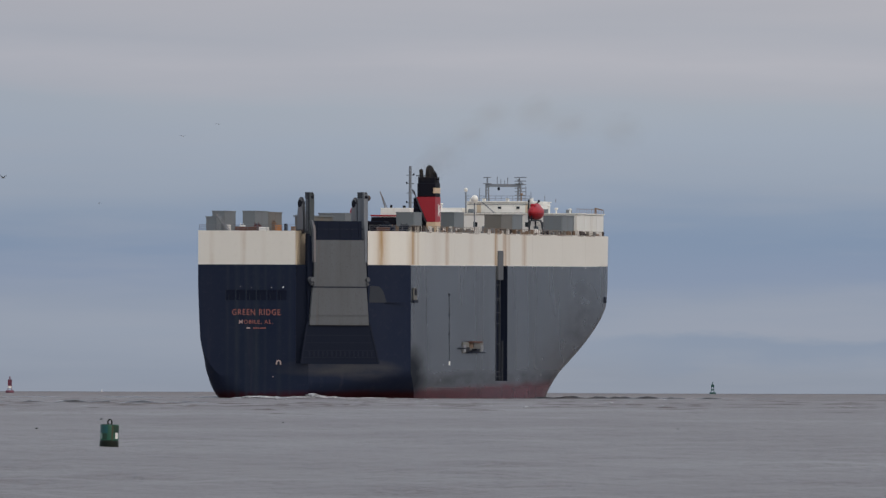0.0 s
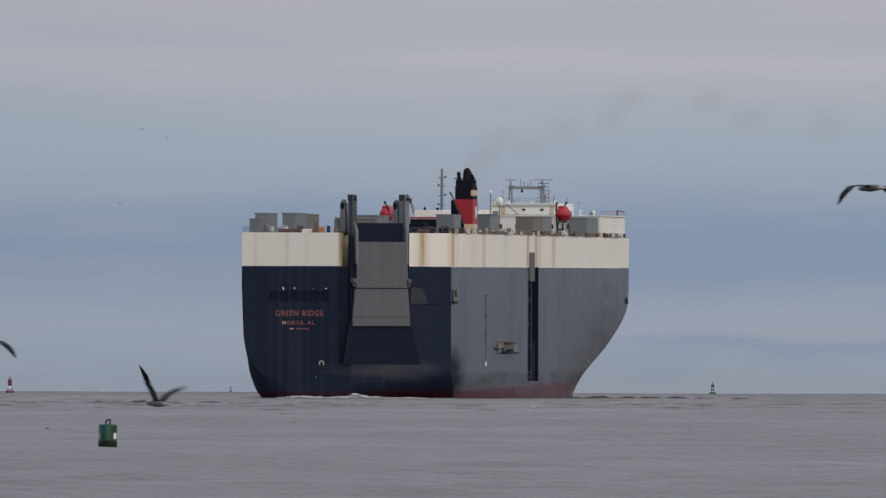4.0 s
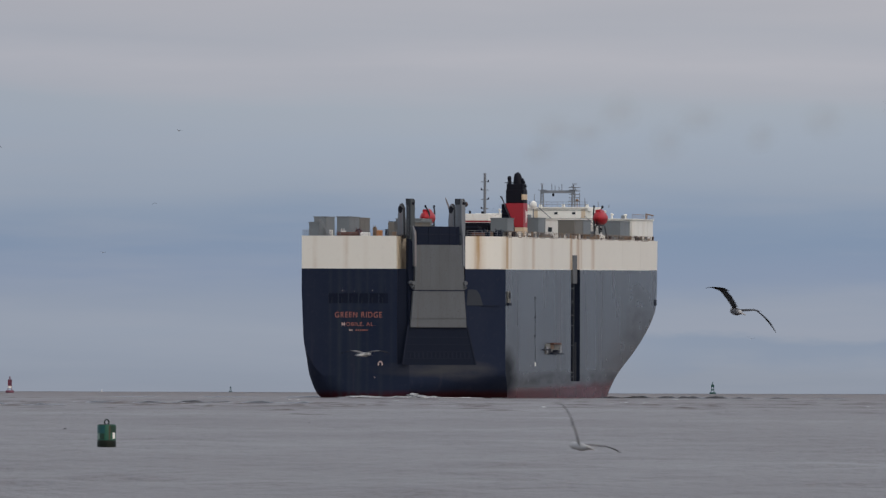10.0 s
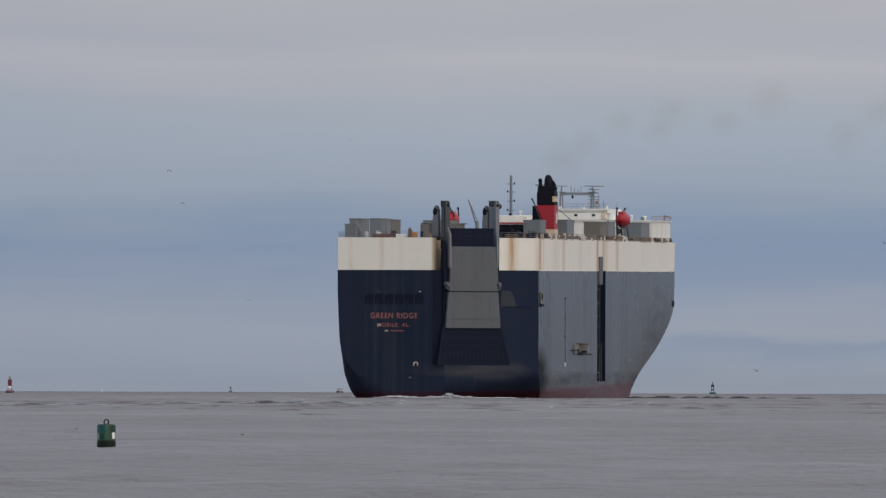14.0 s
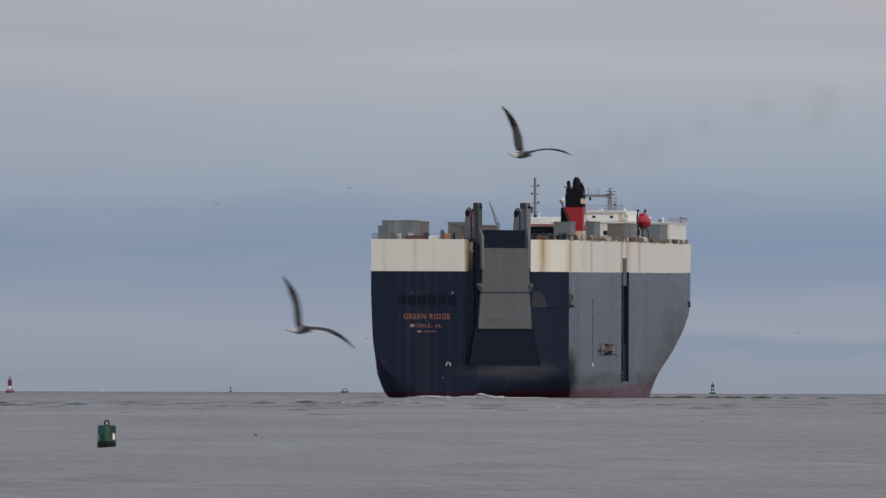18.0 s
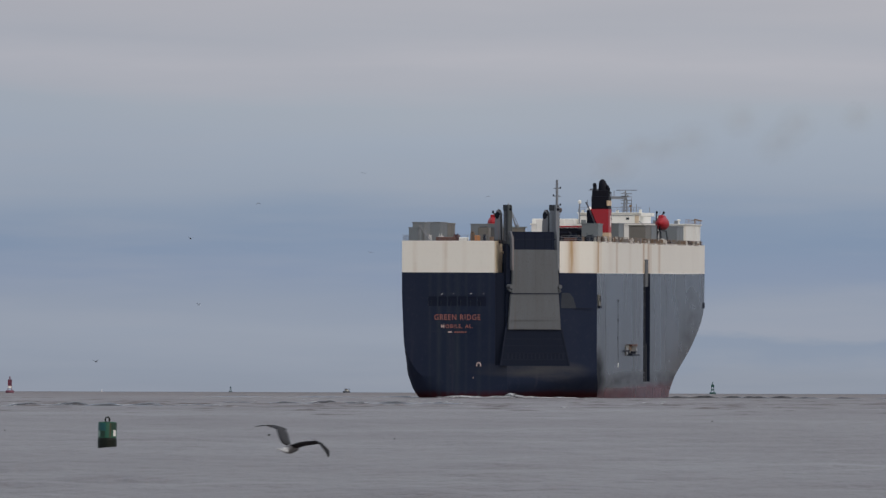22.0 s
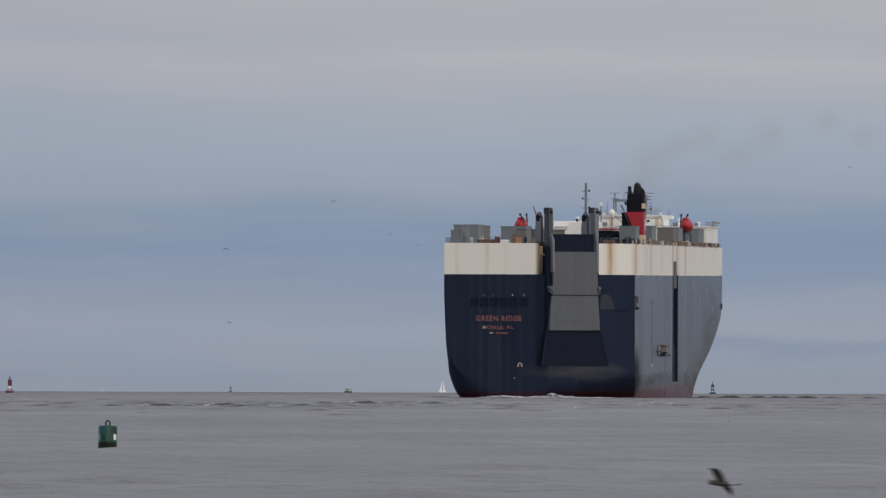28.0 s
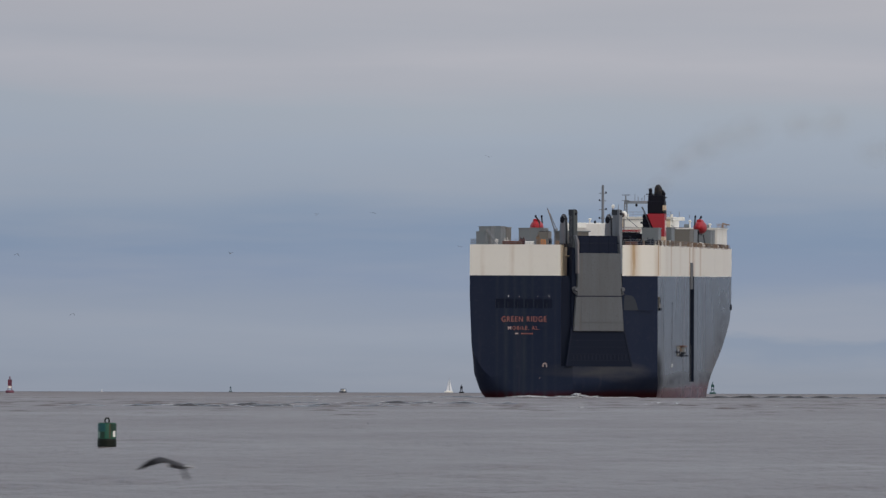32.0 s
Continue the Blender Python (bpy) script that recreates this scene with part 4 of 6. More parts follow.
    for x, y, z, r in ((-1.95, 145.0, 33.3, 0.62), (-4.4, 149.3, 34.9, 0.32)):
        dome = part("satellite_dome", blob((x, y, z), (r, r, r * 1.15), None, 16, 12), WHITE, ship, "white satellite dome on a post", True)
        part("dome_post", rod((x, y, 26.72), (x, y, z - r * 0.8), 0.11), POST, dome)
        part("dome_collar", rod((x, y, z - r * 1.1), (x, y, z - r * 0.6), r * 0.7, r * 0.9), WHITE, dome)
    top_rail = part("bridge_rail", rod((-5.0, 152.8, 33.9), (6.4, 152.8, 33.9), 0.035, None, None, 5), POST, upper)
    part("rail_bar", rod((-5.0, 152.8, 33.45), (6.4, 152.8, 33.45), 0.03, None, None, 5), POST, top_rail)
    for k in range(12):
        part("post", rod((-5.0 + k, 152.8, 33.0), (-5.0 + k, 152.8, 33.9), 0.035, None, None, 5), POST, top_rail)
    part("bridge_wing_lamp", rod((14.2, 169, 30.9), (14.2, 169, 31.4), 0.09), POST, block)
    part("bow_bitt", rod((15.0, 170, 26.7), (15.0, 170, 27.9), 0.26, 0.34), BLACK, ship)
    # after mast
    mast = part("mast", rod((-0.7, 89, 26.72), (-0.7, 89, 38.3), 0.3, 0.22, None, 12), POST, ship, "tall grey signal mast with short arms")
    for k, z in enumerate((30.6, 32.2, 33.8, 35.4, 36.8)):
        part("mast_arm", rod((-1.35, 89, z), (-0.05, 89, z), 0.07), POST, mast)
        part("mast_lamp", blob((-1.3 if k % 2 else -0.1, 89, z + 0.12), (0.14, 0.14, 0.2)), BLACK, mast)
    crane = part("jib_crane", rod((-13.0, 128, 26.7), (-13.0, 128, 30.6), 0.35), POST, ship, "slim grey deck crane")
    part("jib", rod((-13.2, 128, 30.2), (-14.6, 128, 34.4), 0.16, 0.08), POST, crane)
    part("jib", rod((-12.8, 128, 30.4), (-14.5, 128, 34.2), 0.07), POST, crane)


def build_deck_gear(ship):
    vent_house(ship, -15.1, -13.4, 1.2, 5.0, 26.72, 29.15, STEEL, "low grey deck ventilator")
    vent_house(ship, -15.0, -12.9, 5.2, 13.0, 26.72, 30.1, STEEL, "grey deck ventilator house")
    vent_house(ship, -15.7, -13.6, 30.0, 39.8, 26.72, 30.3, STEEL, "grey deck ventilator house")
    vent_house(ship, -15.7, -13.6, 40.0, 49.6, 26.72, 30.2, STEEL_BROWN, "brown-grey deck ventilator house")
    vent_house(ship, -15.9, -11.4, 87.0, 97.0, 26.72, 30.4, STEEL, "broad grey deck ventilator house")
    vent_house(ship, 13.0, 15.9, 17.0, 23.2, 27.75, 30.0, STEEL, "grey ventilator raised on feet")
    vent_house(ship, 12.9, 15.2, 51.0, 58.5, 27.75, 30.3, STEEL, "grey ventilator raised on feet")
    vent_house(ship, 12.5, 15.4, 86.6, 95.0, 27.75, 30.2, STEEL_BROWN, "brown-grey ventilator raised on feet")
    vent_house(ship, 12.6, 15.4, 95.2, 103.3, 27.75, 30.25, STEEL, "grey ventilator raised on feet")
    vent_house(ship, 11.5, 14.7, 138.0, 148.0, 27.75, 30.4, STEEL, "grey ventilator raised on feet")
    lifeboat(ship, 14.6, 117.7)
    lifeboat(ship, -15.2, 114.0)
    rng = random.Random(3)
    # mooring gear and clutter between rail and houses
    for x, y, w, d, h, mat, label in ((-5.6, 1.4, 1.3, 1.0, 0.7, WHITE, "white deck locker"), (-3.2, 1.5, 0.9, 0.9, 1.1, CARGO_ORANGE, "orange deck box"), (-8.8, 2.0, 3.2, 1.4, 0.75, DECK, "rust red mooring winch"),
                                      (-2.0, 1.8, 0.5, 0.6, 1.3, DARK_EDGE, "dark fairlead post"), (-0.7, 1.5, 0.7, 0.6, 0.9, RUSTY, "rusty fairlead"), (-11.6, 2.2, 0.6, 0.6, 1.2, WHITE, "white vent pipe"),
                                      (11.4, 14.0, 2.0, 1.6, 0.8, DECK, "rust red winch"), (12.9, 14.4, 0.8, 0.8, 1.0, DARK_EDGE, "dark bollard"), (4.0, 24.0, 3.0, 2.0, 1.1, DECK, "rust red winch bank")):
        gear = part("deck_gear", box(x - w / 2, x + w / 2, y, y + d, 26.72, 26.72 + h, None, None, 0.08), mat, ship, label)
        if w > 1.2:
            part("drum", rod((x - w / 2 - 0.15, y + d / 2, 26.75 + h * 0.6), (x + w / 2 + 0.15, y + d / 2, 26.75 + h * 0.6), h * 0.45, None, None, 12), mat, gear)
    for x0, x1, y0, y1, top, mat, label in ((7.4, 10.6, 19.0, 22.5, 28.5, BLACK, "black hydraulic power pack"), (10.9, 12.4, 15.5, 17.0, 28.0, DARK_EDGE, "dark winch frame"), (12.6, 13.6, 15.2, 16.4, 27.7, RUSTY, "rusty roller fairlead"),
                                            (14.0, 15.3, 15.4, 16.8, 27.9, DARK_EDGE, "dark bollard pair"), (11.0, 13.0, 24.0, 28.0, 28.9, BLACK, "black deck casing"), (-10.6, -9.8, 6.0, 7.0, 27.8, WHITE, "white deck locker"),
                                            (11.6, 12.8, 17.5, 20.5, 27.6, DARK_EDGE, "dark hose reel"), (-7.6, -6.6, 3.2, 4.4, 27.9, MAROON, "maroon winch motor"), (-4.6, -3.9, 3.0, 3.6, 28.3, RUSTY, "rusty vent stub"), (-6.9, -5.0, 30.0, 36.0, 29.4, STEEL_BROWN, "brown-grey deck house")):
        pack = part("deck_gear", box(x0, x1, y0, y1, 26.72, top, None, None, 0.07), mat, ship, label)
        part("gear_cap", box(x0 + 0.15, x1 - 0.15, y0 + 0.15, y1 - 0.15, top, top + 0.12), DARK_EDGE, pack)
        for k in range(2):
            part("gear_foot", rod((x0 + 0.2 + k * (x1 - x0 - 0.4), y0 - 0.1, 26.72), (x0 + 0.2 + k * (x1 - x0 - 0.4), y0 - 0.1, top + 0.35), 0.06, None, None, 6), mat, pack)
    # dark garage casing with a red roof line, amidships
    garage = part("garage_top", box(6.0, 10.9, 29.5, 36.5, 26.72, 29.35, None, None, 0.05), BLACK, ship, "black casing with a red roof edge")
    part("roof_edge", box(5.9, 11.0, 29.4, 36.6, 29.45, 29.7), RED, garage, "red roof edge")
    part("casing_lamp", box(8.4, 9.0, 29.42, 29.49, 28.1, 28.5), WHITE, garage)
    locker = part("midship_house", box(-2.4, 2.6, 74.0, 86.0, 26.72, 31.2, None, None, 0.06), WHITE, ship, "white midship house")
    part("house_vent", rod((-0.8, 75, 31.2), (-0.8, 75, 31.7), 0.2), BLACK, locker)
    part("house_vent", rod((1.4, 75, 31.2), (1.4, 75, 31.6), 0.25), BLACK, locker)
    part("deck_ladder", merge(rod((-13.3, 0.8, 29.6), (-11.4, 0.8, 26.9), 0.12), rod((-13.0, 0.8, 29.7), (-11.1, 0.8, 27.0), 0.06)), RAMP_LIGHT, ship, "pale inclined deck ladder")
    # rails round the deck
    post_mesh = bpy.data.meshes.new("post")
    bar = rod((0, 0, -0.02), (0, 0, 1.13), 0.035, None, None, 5)
    bar.to_mesh(post_mesh)
    bar.free()

    def rail(points, mat):
        for (xa, ya), (xb, yb) in zip(points, points[1:]):
            top = part("railing", rod((xa, ya, 27.85), (xb, yb, 27.85), 0.028, None, None, 5), mat, ship, "rust-stained pipe railing" if mat is RUSTY else "grey pipe railing")
            for z in (27.2, 27.55):
                part("rail_bar", rod((xa, ya, z), (xb, yb, z), 0.022, None, None, 5), mat, top)
            n = max(1, int(math.hypot(xb - xa, yb - ya) / 1.6))
            for k in range(n + 1):
                post = new("post", post_mesh)
                post.parent = top
                post.location = (xa + (xb - xa) * k / n, ya + (yb - ya) * k / n, 26.72)
                post.material_slots[0].link = "OBJECT"
                post.material_slots[0].material = mat

    post_mesh.materials.append(POST)
    rail([(-15.95, 0.15), (0.1, 0.15)], POST)
    rail([(-15.95, 0.15), (-15.95, 60)], POST)
    rail([(10.6, 8.0), (15.95, 14.3)], POST)
    rail([(15.95, 14.3), (15.95, 60), (15.95, 120), (15.95, 166)], RUSTY)
    # small clutter seen along the starboard rail
    for k in range(84):
        y = 16 + k * 1.8 + rng.uniform(-0.6, 0.6)
        h = rng.uniform(0.5, 1.25)
        w = rng.uniform(0.15, 0.5)
        part("rail_fitting", box(15.2 - w, 15.2 + w * 0.6, y, y + rng.uniform(0.3, 1.2), 26.72, 26.72 + h, None, None, 0.04), rng.choice([RUSTY, RUSTY, STEEL, DARK_EDGE, WHITE, STEEL_BROWN, STEEL_BROWN]), ship)


def text_mesh(body, width, height, spacing=1.08):
    cu = bpy.data.curves.new("letters", "FONT")
    cu.body, cu.size, cu.extrude, cu.offset, cu.space_character = body, 1.0, 0.02, 0.003, spacing
    ob = bpy.data.objects.new("letters", cu)
    scene.collection.objects.link(ob)
    bpy.context.view_layer.update()
    me = bpy.data.meshes.new_from_object(ob.evaluated_get(bpy.context.evaluated_depsgraph_get()))
    bm = bmesh.new()
    bm.from_mesh(me)
    bpy.data.objects.remove(ob)
    bpy.data.curves.remove(cu)
    bpy.data.meshes.remove(me)
    xs, ys = [v.co.x for v in bm.verts], [v.co.y for v in bm.verts]
    sx, sy = width / (max(xs) - min(xs)), height / (max(ys) - min(ys))
    x0, y0 = min(xs), min(ys)
    for v in bm.verts:
        v.co = Vector(((v.co.x - x0) * sx, -0.03 - v.co.z, (v.co.y - y0) * sy))
    return bm


def islands(bm):
    """Each loose piece of a mesh as a mesh of its own."""
    seen, out = set(), []
    for start in bm.verts:
        if start in seen:
            continue
        seen.add(start)
        heap, piece = [start], []
        while heap:
            v = heap.pop()
            piece.append(v)
            for e in v.link_edges:
                o = e.other_vert(v)
                if o not in seen:
                    seen.add(o)
                    heap.append(o)
        own = bmesh.new()
        twin = {v: own.verts.new(v.co) for v in piece}
        for f in {f for v in piece for f in v.link_faces}:
            own.faces.new([twin[v] for v in f.verts])
        out.append(own)
    return out


def build_stern_marks(ship):
    for body, x, z, w, h, pale in (("GREEN RIDGE", -10.4, 13.2, 8.0, 0.95, (1,)), ("MOBILE, AL.", -9.25, 11.7, 5.6, 0.72, (0, 1, 2))):
        bm = text_mesh(body, w, h, 1.2)
        bm.transform(Matrix.Translation((x, 0, z)))
        letters = sorted(islands(bm), key=lambda own: min(v.co.x for v in own.verts))
        for k, letter in enumerate(letters):
            part("letter", letter, LETTER_PALE if k in pale else LETTER, ship, "pale faded letter" if k in pale else "faded orange letter")
        bm.free()
    for k, w in enumerate((0.45, 0.3, 0.0, 0.35, 0.3, 0.3, 0.35, 0.3, 0.3)):
        if w:
            part("number_bar", box(-8.0 + 0.37 * k, -8.0 + 0.37 * k + w * 0.75, -0.05, -0.005, 11.0, 11.2), LETTER_PALE if k < 2 else LETTER, ship)
    # open mooring deck behind the transom, with its lamps
    cave = part("mooring_deck", box(-13.4, -0.6, 0.3, 17.0, 15.3, 15.6), CAVE, ship, "dark open mooring deck in the stern")
    part("deck_head", box(-13.4, -0.6, 0.3, 17.0, 18.0, 18.25), CAVE, cave)
    part("back_wall", box(-13.4, -0.6, 16.9, 17.1, 15.6, 18.0), CAVE, cave)
    for x in (-13.5, -0.6):
        part("end_wall", box(x, x + 0.1, 0.3, 17.0, 15.6, 18.0), CAVE, cave)
    for k in range(7):
        x = -11.6 + k * 1.72
        part("port_pillar", box(x - 0.1, x + 0.1, 0.02, 0.13, 15.6, 17.4), NAVY, cave)
    for k in range(6):
        x = -11.3 + k * 1.72
        part("roller", rod((x + 0.35, 0.1, 15.6), (x + 0.35, 0.1, 16.6), 0.09), DARK_EDGE, cave)
        part("bollard", rod((x + 0.9, 2.0 + (k % 3), 15.6), (x + 0.9, 2.0 + (k % 3), 16.5), 0.28, 0.22, None, 10), STEEL if k % 2 else DARK_EDGE, cave)
    part("mooring_winch", merge(box(-9.4, -7.2, 5.0, 6.5, 15.6, 16.5), rod((-9.6, 5.7, 16.4), (-7.0, 5.7, 16.4), 0.5, None, None, 12)), STEEL_BROWN, cave)
    part("mooring_winch", merge(box(-5.0, -2.9, 6.0, 7.5, 15.6, 16.5), rod((-5.2, 6.7, 16.4), (-2.7, 6.7, 16.4), 0.5, None, None, 12)), STEEL_BROWN, cave)
    # added plate: the dark inside of the ports is painted on it
    part("port_plate", box(-11.7, -1.1, 0.14, 0.2, 15.55, 17.64), DARK, cave, "added dark plate behind the port pillars, drawn as their shade")
    part("lintel", box(-13.2, -1.1, 0.01, 0.13, 17.25, 18.1), NAVY, cave)
    for x, r in ((-9.1, 0.027), (-7.2, 0.018), (-4.0, 0.018), (-1.9, 0.027)):
        part("stern_lamp", blob((x, -0.12, 17.72), (r * 1.6, r * 1.6, r * 1.6)), LAMP, cave, "small lit deck lamp")
        part("lamp_bracket", box(x - 0.1, x + 0.1, -0.16, 0.02, 17.8, 17.95), DARK_EDGE, cave)
    mark = bmesh.new()
    for k in range(8):
        a, b = math.pi * k / 8, math.pi * (k + 1) / 8
        rod((-2.66 + 0.33 * math.cos(a), -0.08, 5.5 + 0.33 * math.sin(a)), (-2.66 + 0.33 * math.cos(b), -0.08, 5.5 + 0.33 * math.sin(b)), 0.1, None, mark)
    for s in (-0.33, 0.33):
        rod((-2.66 + s, -0.08, 5.5), (-2.66 + s, -0.08, 5.2), 0.1, None, mark)
    part("arch_mark", mark, LETTER_PALE, ship, "white arch mark")
    part("arch_lamp", blob((-3.6, -0.03, 3.2), (0.09, 0.05, 0.09)), LETTER_PALE, ship)
    # plate seams on the transom
    for x in (-12.5, -4.2):
        part("seam", box(x, x + 0.05, -0.012, -0.004, 5.0, 15.0), NAVY, ship)


def build_side_marks(ship):
    s = BEAM + 0.005
    door = part("pilot_door", box(s, s + 0.10, 53.3, 69.3, 7.15, 8.95, None, None, 0.03), STEEL_BROWN, ship, "rusty pale pilot door recess")
    for y0, y1, z0, z1, mat in ((53.6, 55.4, 7.3, 8.5, RAMP_LIGHT), (55.4, 58.2, 7.2, 8.1, BLACK), (58.2, 61.0, 8.0, 8.85, RUSTY), (61.5, 66.2, 8.05, 8.8, STEEL_BROWN), (59.0, 66.0, 7.25, 7.6, BLACK), (67.0, 68.8, 7.2, 8.5, RAMP_LIGHT)):
        part("door_panel", box(s + 0.1, s + 0.2, y0, y1, z0, z1), mat, door)
    part("door_hood", box(s, s + 0.7, 58.0, 66.0, 8.8, 9.1, None, None, 0.05), DECK, door, "rust brown hood")
    part("door_sill", box(s, s + 0.85, 57.0, 67.5, 7.1, 7.35, None, None, 0.05), DARK_EDGE, door)
    part("door_hook", rod((s + 0.1, 50.5, 7.9), (s + 0.5, 53.5, 7.9), 0.14, 0.1), DARK_EDGE, door)
    part("door_gantry", box(s + 0.1, s + 0.9, 60.5, 63.0, 7.6, 7.85), DARK_EDGE, door)
    platform = part("corner_platform", box(s, s + 0.22, 15.6, 17.9, 15.5, 17.75, None, None, 0.05), STEEL_BROWN, ship, "rust-streaked corner fairlead box")
    part("platform_panel", box(s + 0.22, s + 0.27, 16.0, 17.5, 16.5, 17.5), BLACK, platform)
    part("platform_foot", box(s + 0.02, s + 0.4, 15.3, 18.0, 15.3, 15.75), DARK_EDGE, platform)
    # ladder slot: post, rails and rungs
    slot = part("slot_post", box(BEAM - 0.9, BEAM + 0.18, 80.5, 84.4, 19.3, 24.15, None, None, 0.05), RAMP, ship, "stained grey sliding post in the side slot")
    for y, top in ((80.9, 19.4), (84.1, 19.4), (79.6, 11.0), (86.3, 9.2)):
        part("slot_rail", box(BEAM - 0.6, BEAM - 0.35, y, y + 0.42, 2.5, top), POST_DARK, slot)
    for z in (3.2, 4.0, 8.6, 12.0, 13.8, 15.9, 16.2, 18.4):
        part("slot_rung", box(BEAM - 0.6, BEAM - 0.4, 81.0, 84.2, z, z + 0.12), POST_MID, slot)
    for k in range(18):
        part("slot_rung", rod((BEAM - 1.2, 81.4, 3.2 + 0.9 * k), (BEAM - 1.2, 84.0, 3.2 + 0.9 * k), 0.06), DARK_EDGE, slot)
    part("slot_mark", box(BEAM - 0.5, BEAM - 0.4, 82.2, 84.0, 3.95, 4.05), STEEL, slot)
    for y, z, r in ((43.5, 5.45, 0.26), (38.8, 5.2, 0.1), (116.0, 6.2, 0.16), (133.0, 5.8, 0.2), (115.0, 3.5, 0.2), (36.5, 2.7, 0.18)):
        part("draught_mark", box(s, s + 0.02, y - r * 2.2, y + r * 2.2, z - r * 1.3, z + r * 1.3), WHITE if y == 43.5 else RAMP_LIGHT, ship, "pale painted mark")
    # scraped weld line down the side, broken in places
    for y0, z0, z1 in ((43.3, 6.1, 8.4), (43.0, 8.7, 12.0), (43.2, 12.4, 14.6), (42.9, 14.9, 16.9)):
        part("scrape", box(s, s + 0.012, y0, y0 + 0.5, z0, z1), GREY_SCAR, ship, "dark scrape down the side")
    for z in (16.6, 13.2, 10.1):
        part("scrape", box(s, s + 0.03, 42.5, 43.9, z, z + 0.28), DARK_EDGE, ship)
    # highlight along the strake's lower edge, drawn as a white rod
    for y0, y1 in ((14.4, 79.0), (88.5, 160.0)):
        part("strake_ledge", rod((s + 0.02, y0, 21.4 + 0.0037 * (y0 - 14)), (s + 0.02, y1, 21.4 + 0.0037 * (y1 - 14)), 0.055, None, None, 6), WHITE, ship, "thin white rod drawn as the highlight under the cream strake")
    rng = random.Random(17)
    y = 15.0
    while y < 160:
        w = rng.uniform(1.5, 9)
        part("rust_edge", box(s, s + 0.02, y, y + w, 26.76 + 0.0016 * (y - 14), 26.76 + 0.0016 * (y - 14) + rng.uniform(0.05, 0.11)), RUSTY, ship)
        y += w + rng.uniform(0.5, 6)
    for y in (26.0, 73.0, 112.0):
        part("seam", box(s, s + 0.008, y, y + 0.25, 4.0, 20.6), GREY, ship)
    for z in (11.2,):
        part("seam", box(s, s + 0.008, 14.3, 78.2, z, z + 0.05), GREY, ship)
    for y in (24, 47, 70, 108, 132, 151):
        part("strake_seam", box(s, s + 0.015, y, y + 0.25, 21.5, 26.8), CREAM, ship)
    for x in (-12.4, -8.2, -4.0):
        part("strake_seam", box(x, x + 0.06, -0.035, -0.004, 21.5, 26.8), CREAM, ship)
    part("bow_fairlead", box(15.5, 16.22, 166.0, 168.0, 15.7, 16.8, None, None, 0.12), DARK_EDGE, ship, "dark bow fairlead")


SCANNERS = []
ship = thing("car_carrier", "car carrier ship with navy stern, grey sides and cream top", "ship")
build_hull(ship)
build_ramp(ship)
build_posts(ship)
build_superstructure(ship)
build_funnel(ship)
build_deck_gear(ship)
build_stern_marks(ship)
build_side_marks(ship)


# ---- wash and waves that run with the ship ----
def build_wash():
    rng = random.Random(11)
    bm = bmesh.new()
    for k in range(950):
        s = rng.betavariate(1.5, 2.1)
        x = -10.0 + 27.0 * s
        crest = 0.70 * math.exp(-((x - 3.4) / 1.7) ** 2) + 0.30 * math.exp(-((x - 0.6) / 0.9) ** 2) + 0.40 * math.exp(-((x + 5.0) / 2.8) ** 2) + 0.20 * math.exp(-((x - 6.4) / 1.2) ** 2)
        crest *= 0.55 + 0.9 * abs(noise.noise(Vector((x * 0.9, 1.7, 0.3))))
        y = (0 if x < 2.2 else 0.926 * (x - 2.2)) - 0.4 - abs(rng.gauss(0, 2.2))
        r = rng.uniform(0.04, 0.19)
        lift = rng.random() ** 0.6 if rng.random() < 0.6 else 0
        blob((x, y, rng.uniform(-0.08, 0.08) + crest * lift), (r * rng.uniform(1.5, 5.0), r * 1.5, r * rng.uniform(0.35, 0.8)), bm, 6, 4, 0.5)
    return tagged(link("stern_wash", bm, FOAM, None, "", True), "white churned foam along the stern waterline", "foam", kind="stuff")


def ridge(pieces, nx=12, ny=6, sunk=False):
    """Smooth low wave backs: (x, y, half length, half width, height) each."""
    verts, faces = [], []
    for x, y, a, b, h in pieces:
        base = len(verts)
        floor = sea(math.hypot(x, y)) if sunk else 0
        for j in range(2 * ny + 1):
            for i in range(2 * nx + 1):
                p, q = i / nx - 1, j / ny - 1
                ragged = 1 + 0.5 * noise.noise(Vector((x + a * p * 0.9, y * 0.3, 3.1)))
                verts.append((x + a * p, y + b * (q + 0.3 * p * p), floor + h * ragged * math.exp(-3 * p * p) * math.exp(-3.5 * q * q) - 0.09 * abs(h) - 0.02))
        w = 2 * nx + 1
        for j in range(2 * ny):
            for i in range(2 * nx):
                k = base + j * w + i
                faces.append((k, k + 1, k + w + 1, k + w))
    me = bpy.data.meshes.new("scratch")
    me.from_pydata(verts, [], faces)
    bm = bmesh.new()
    bm.from_mesh(me)
    bpy.data.meshes.remove(me)
    return bm


wash = build_wash()
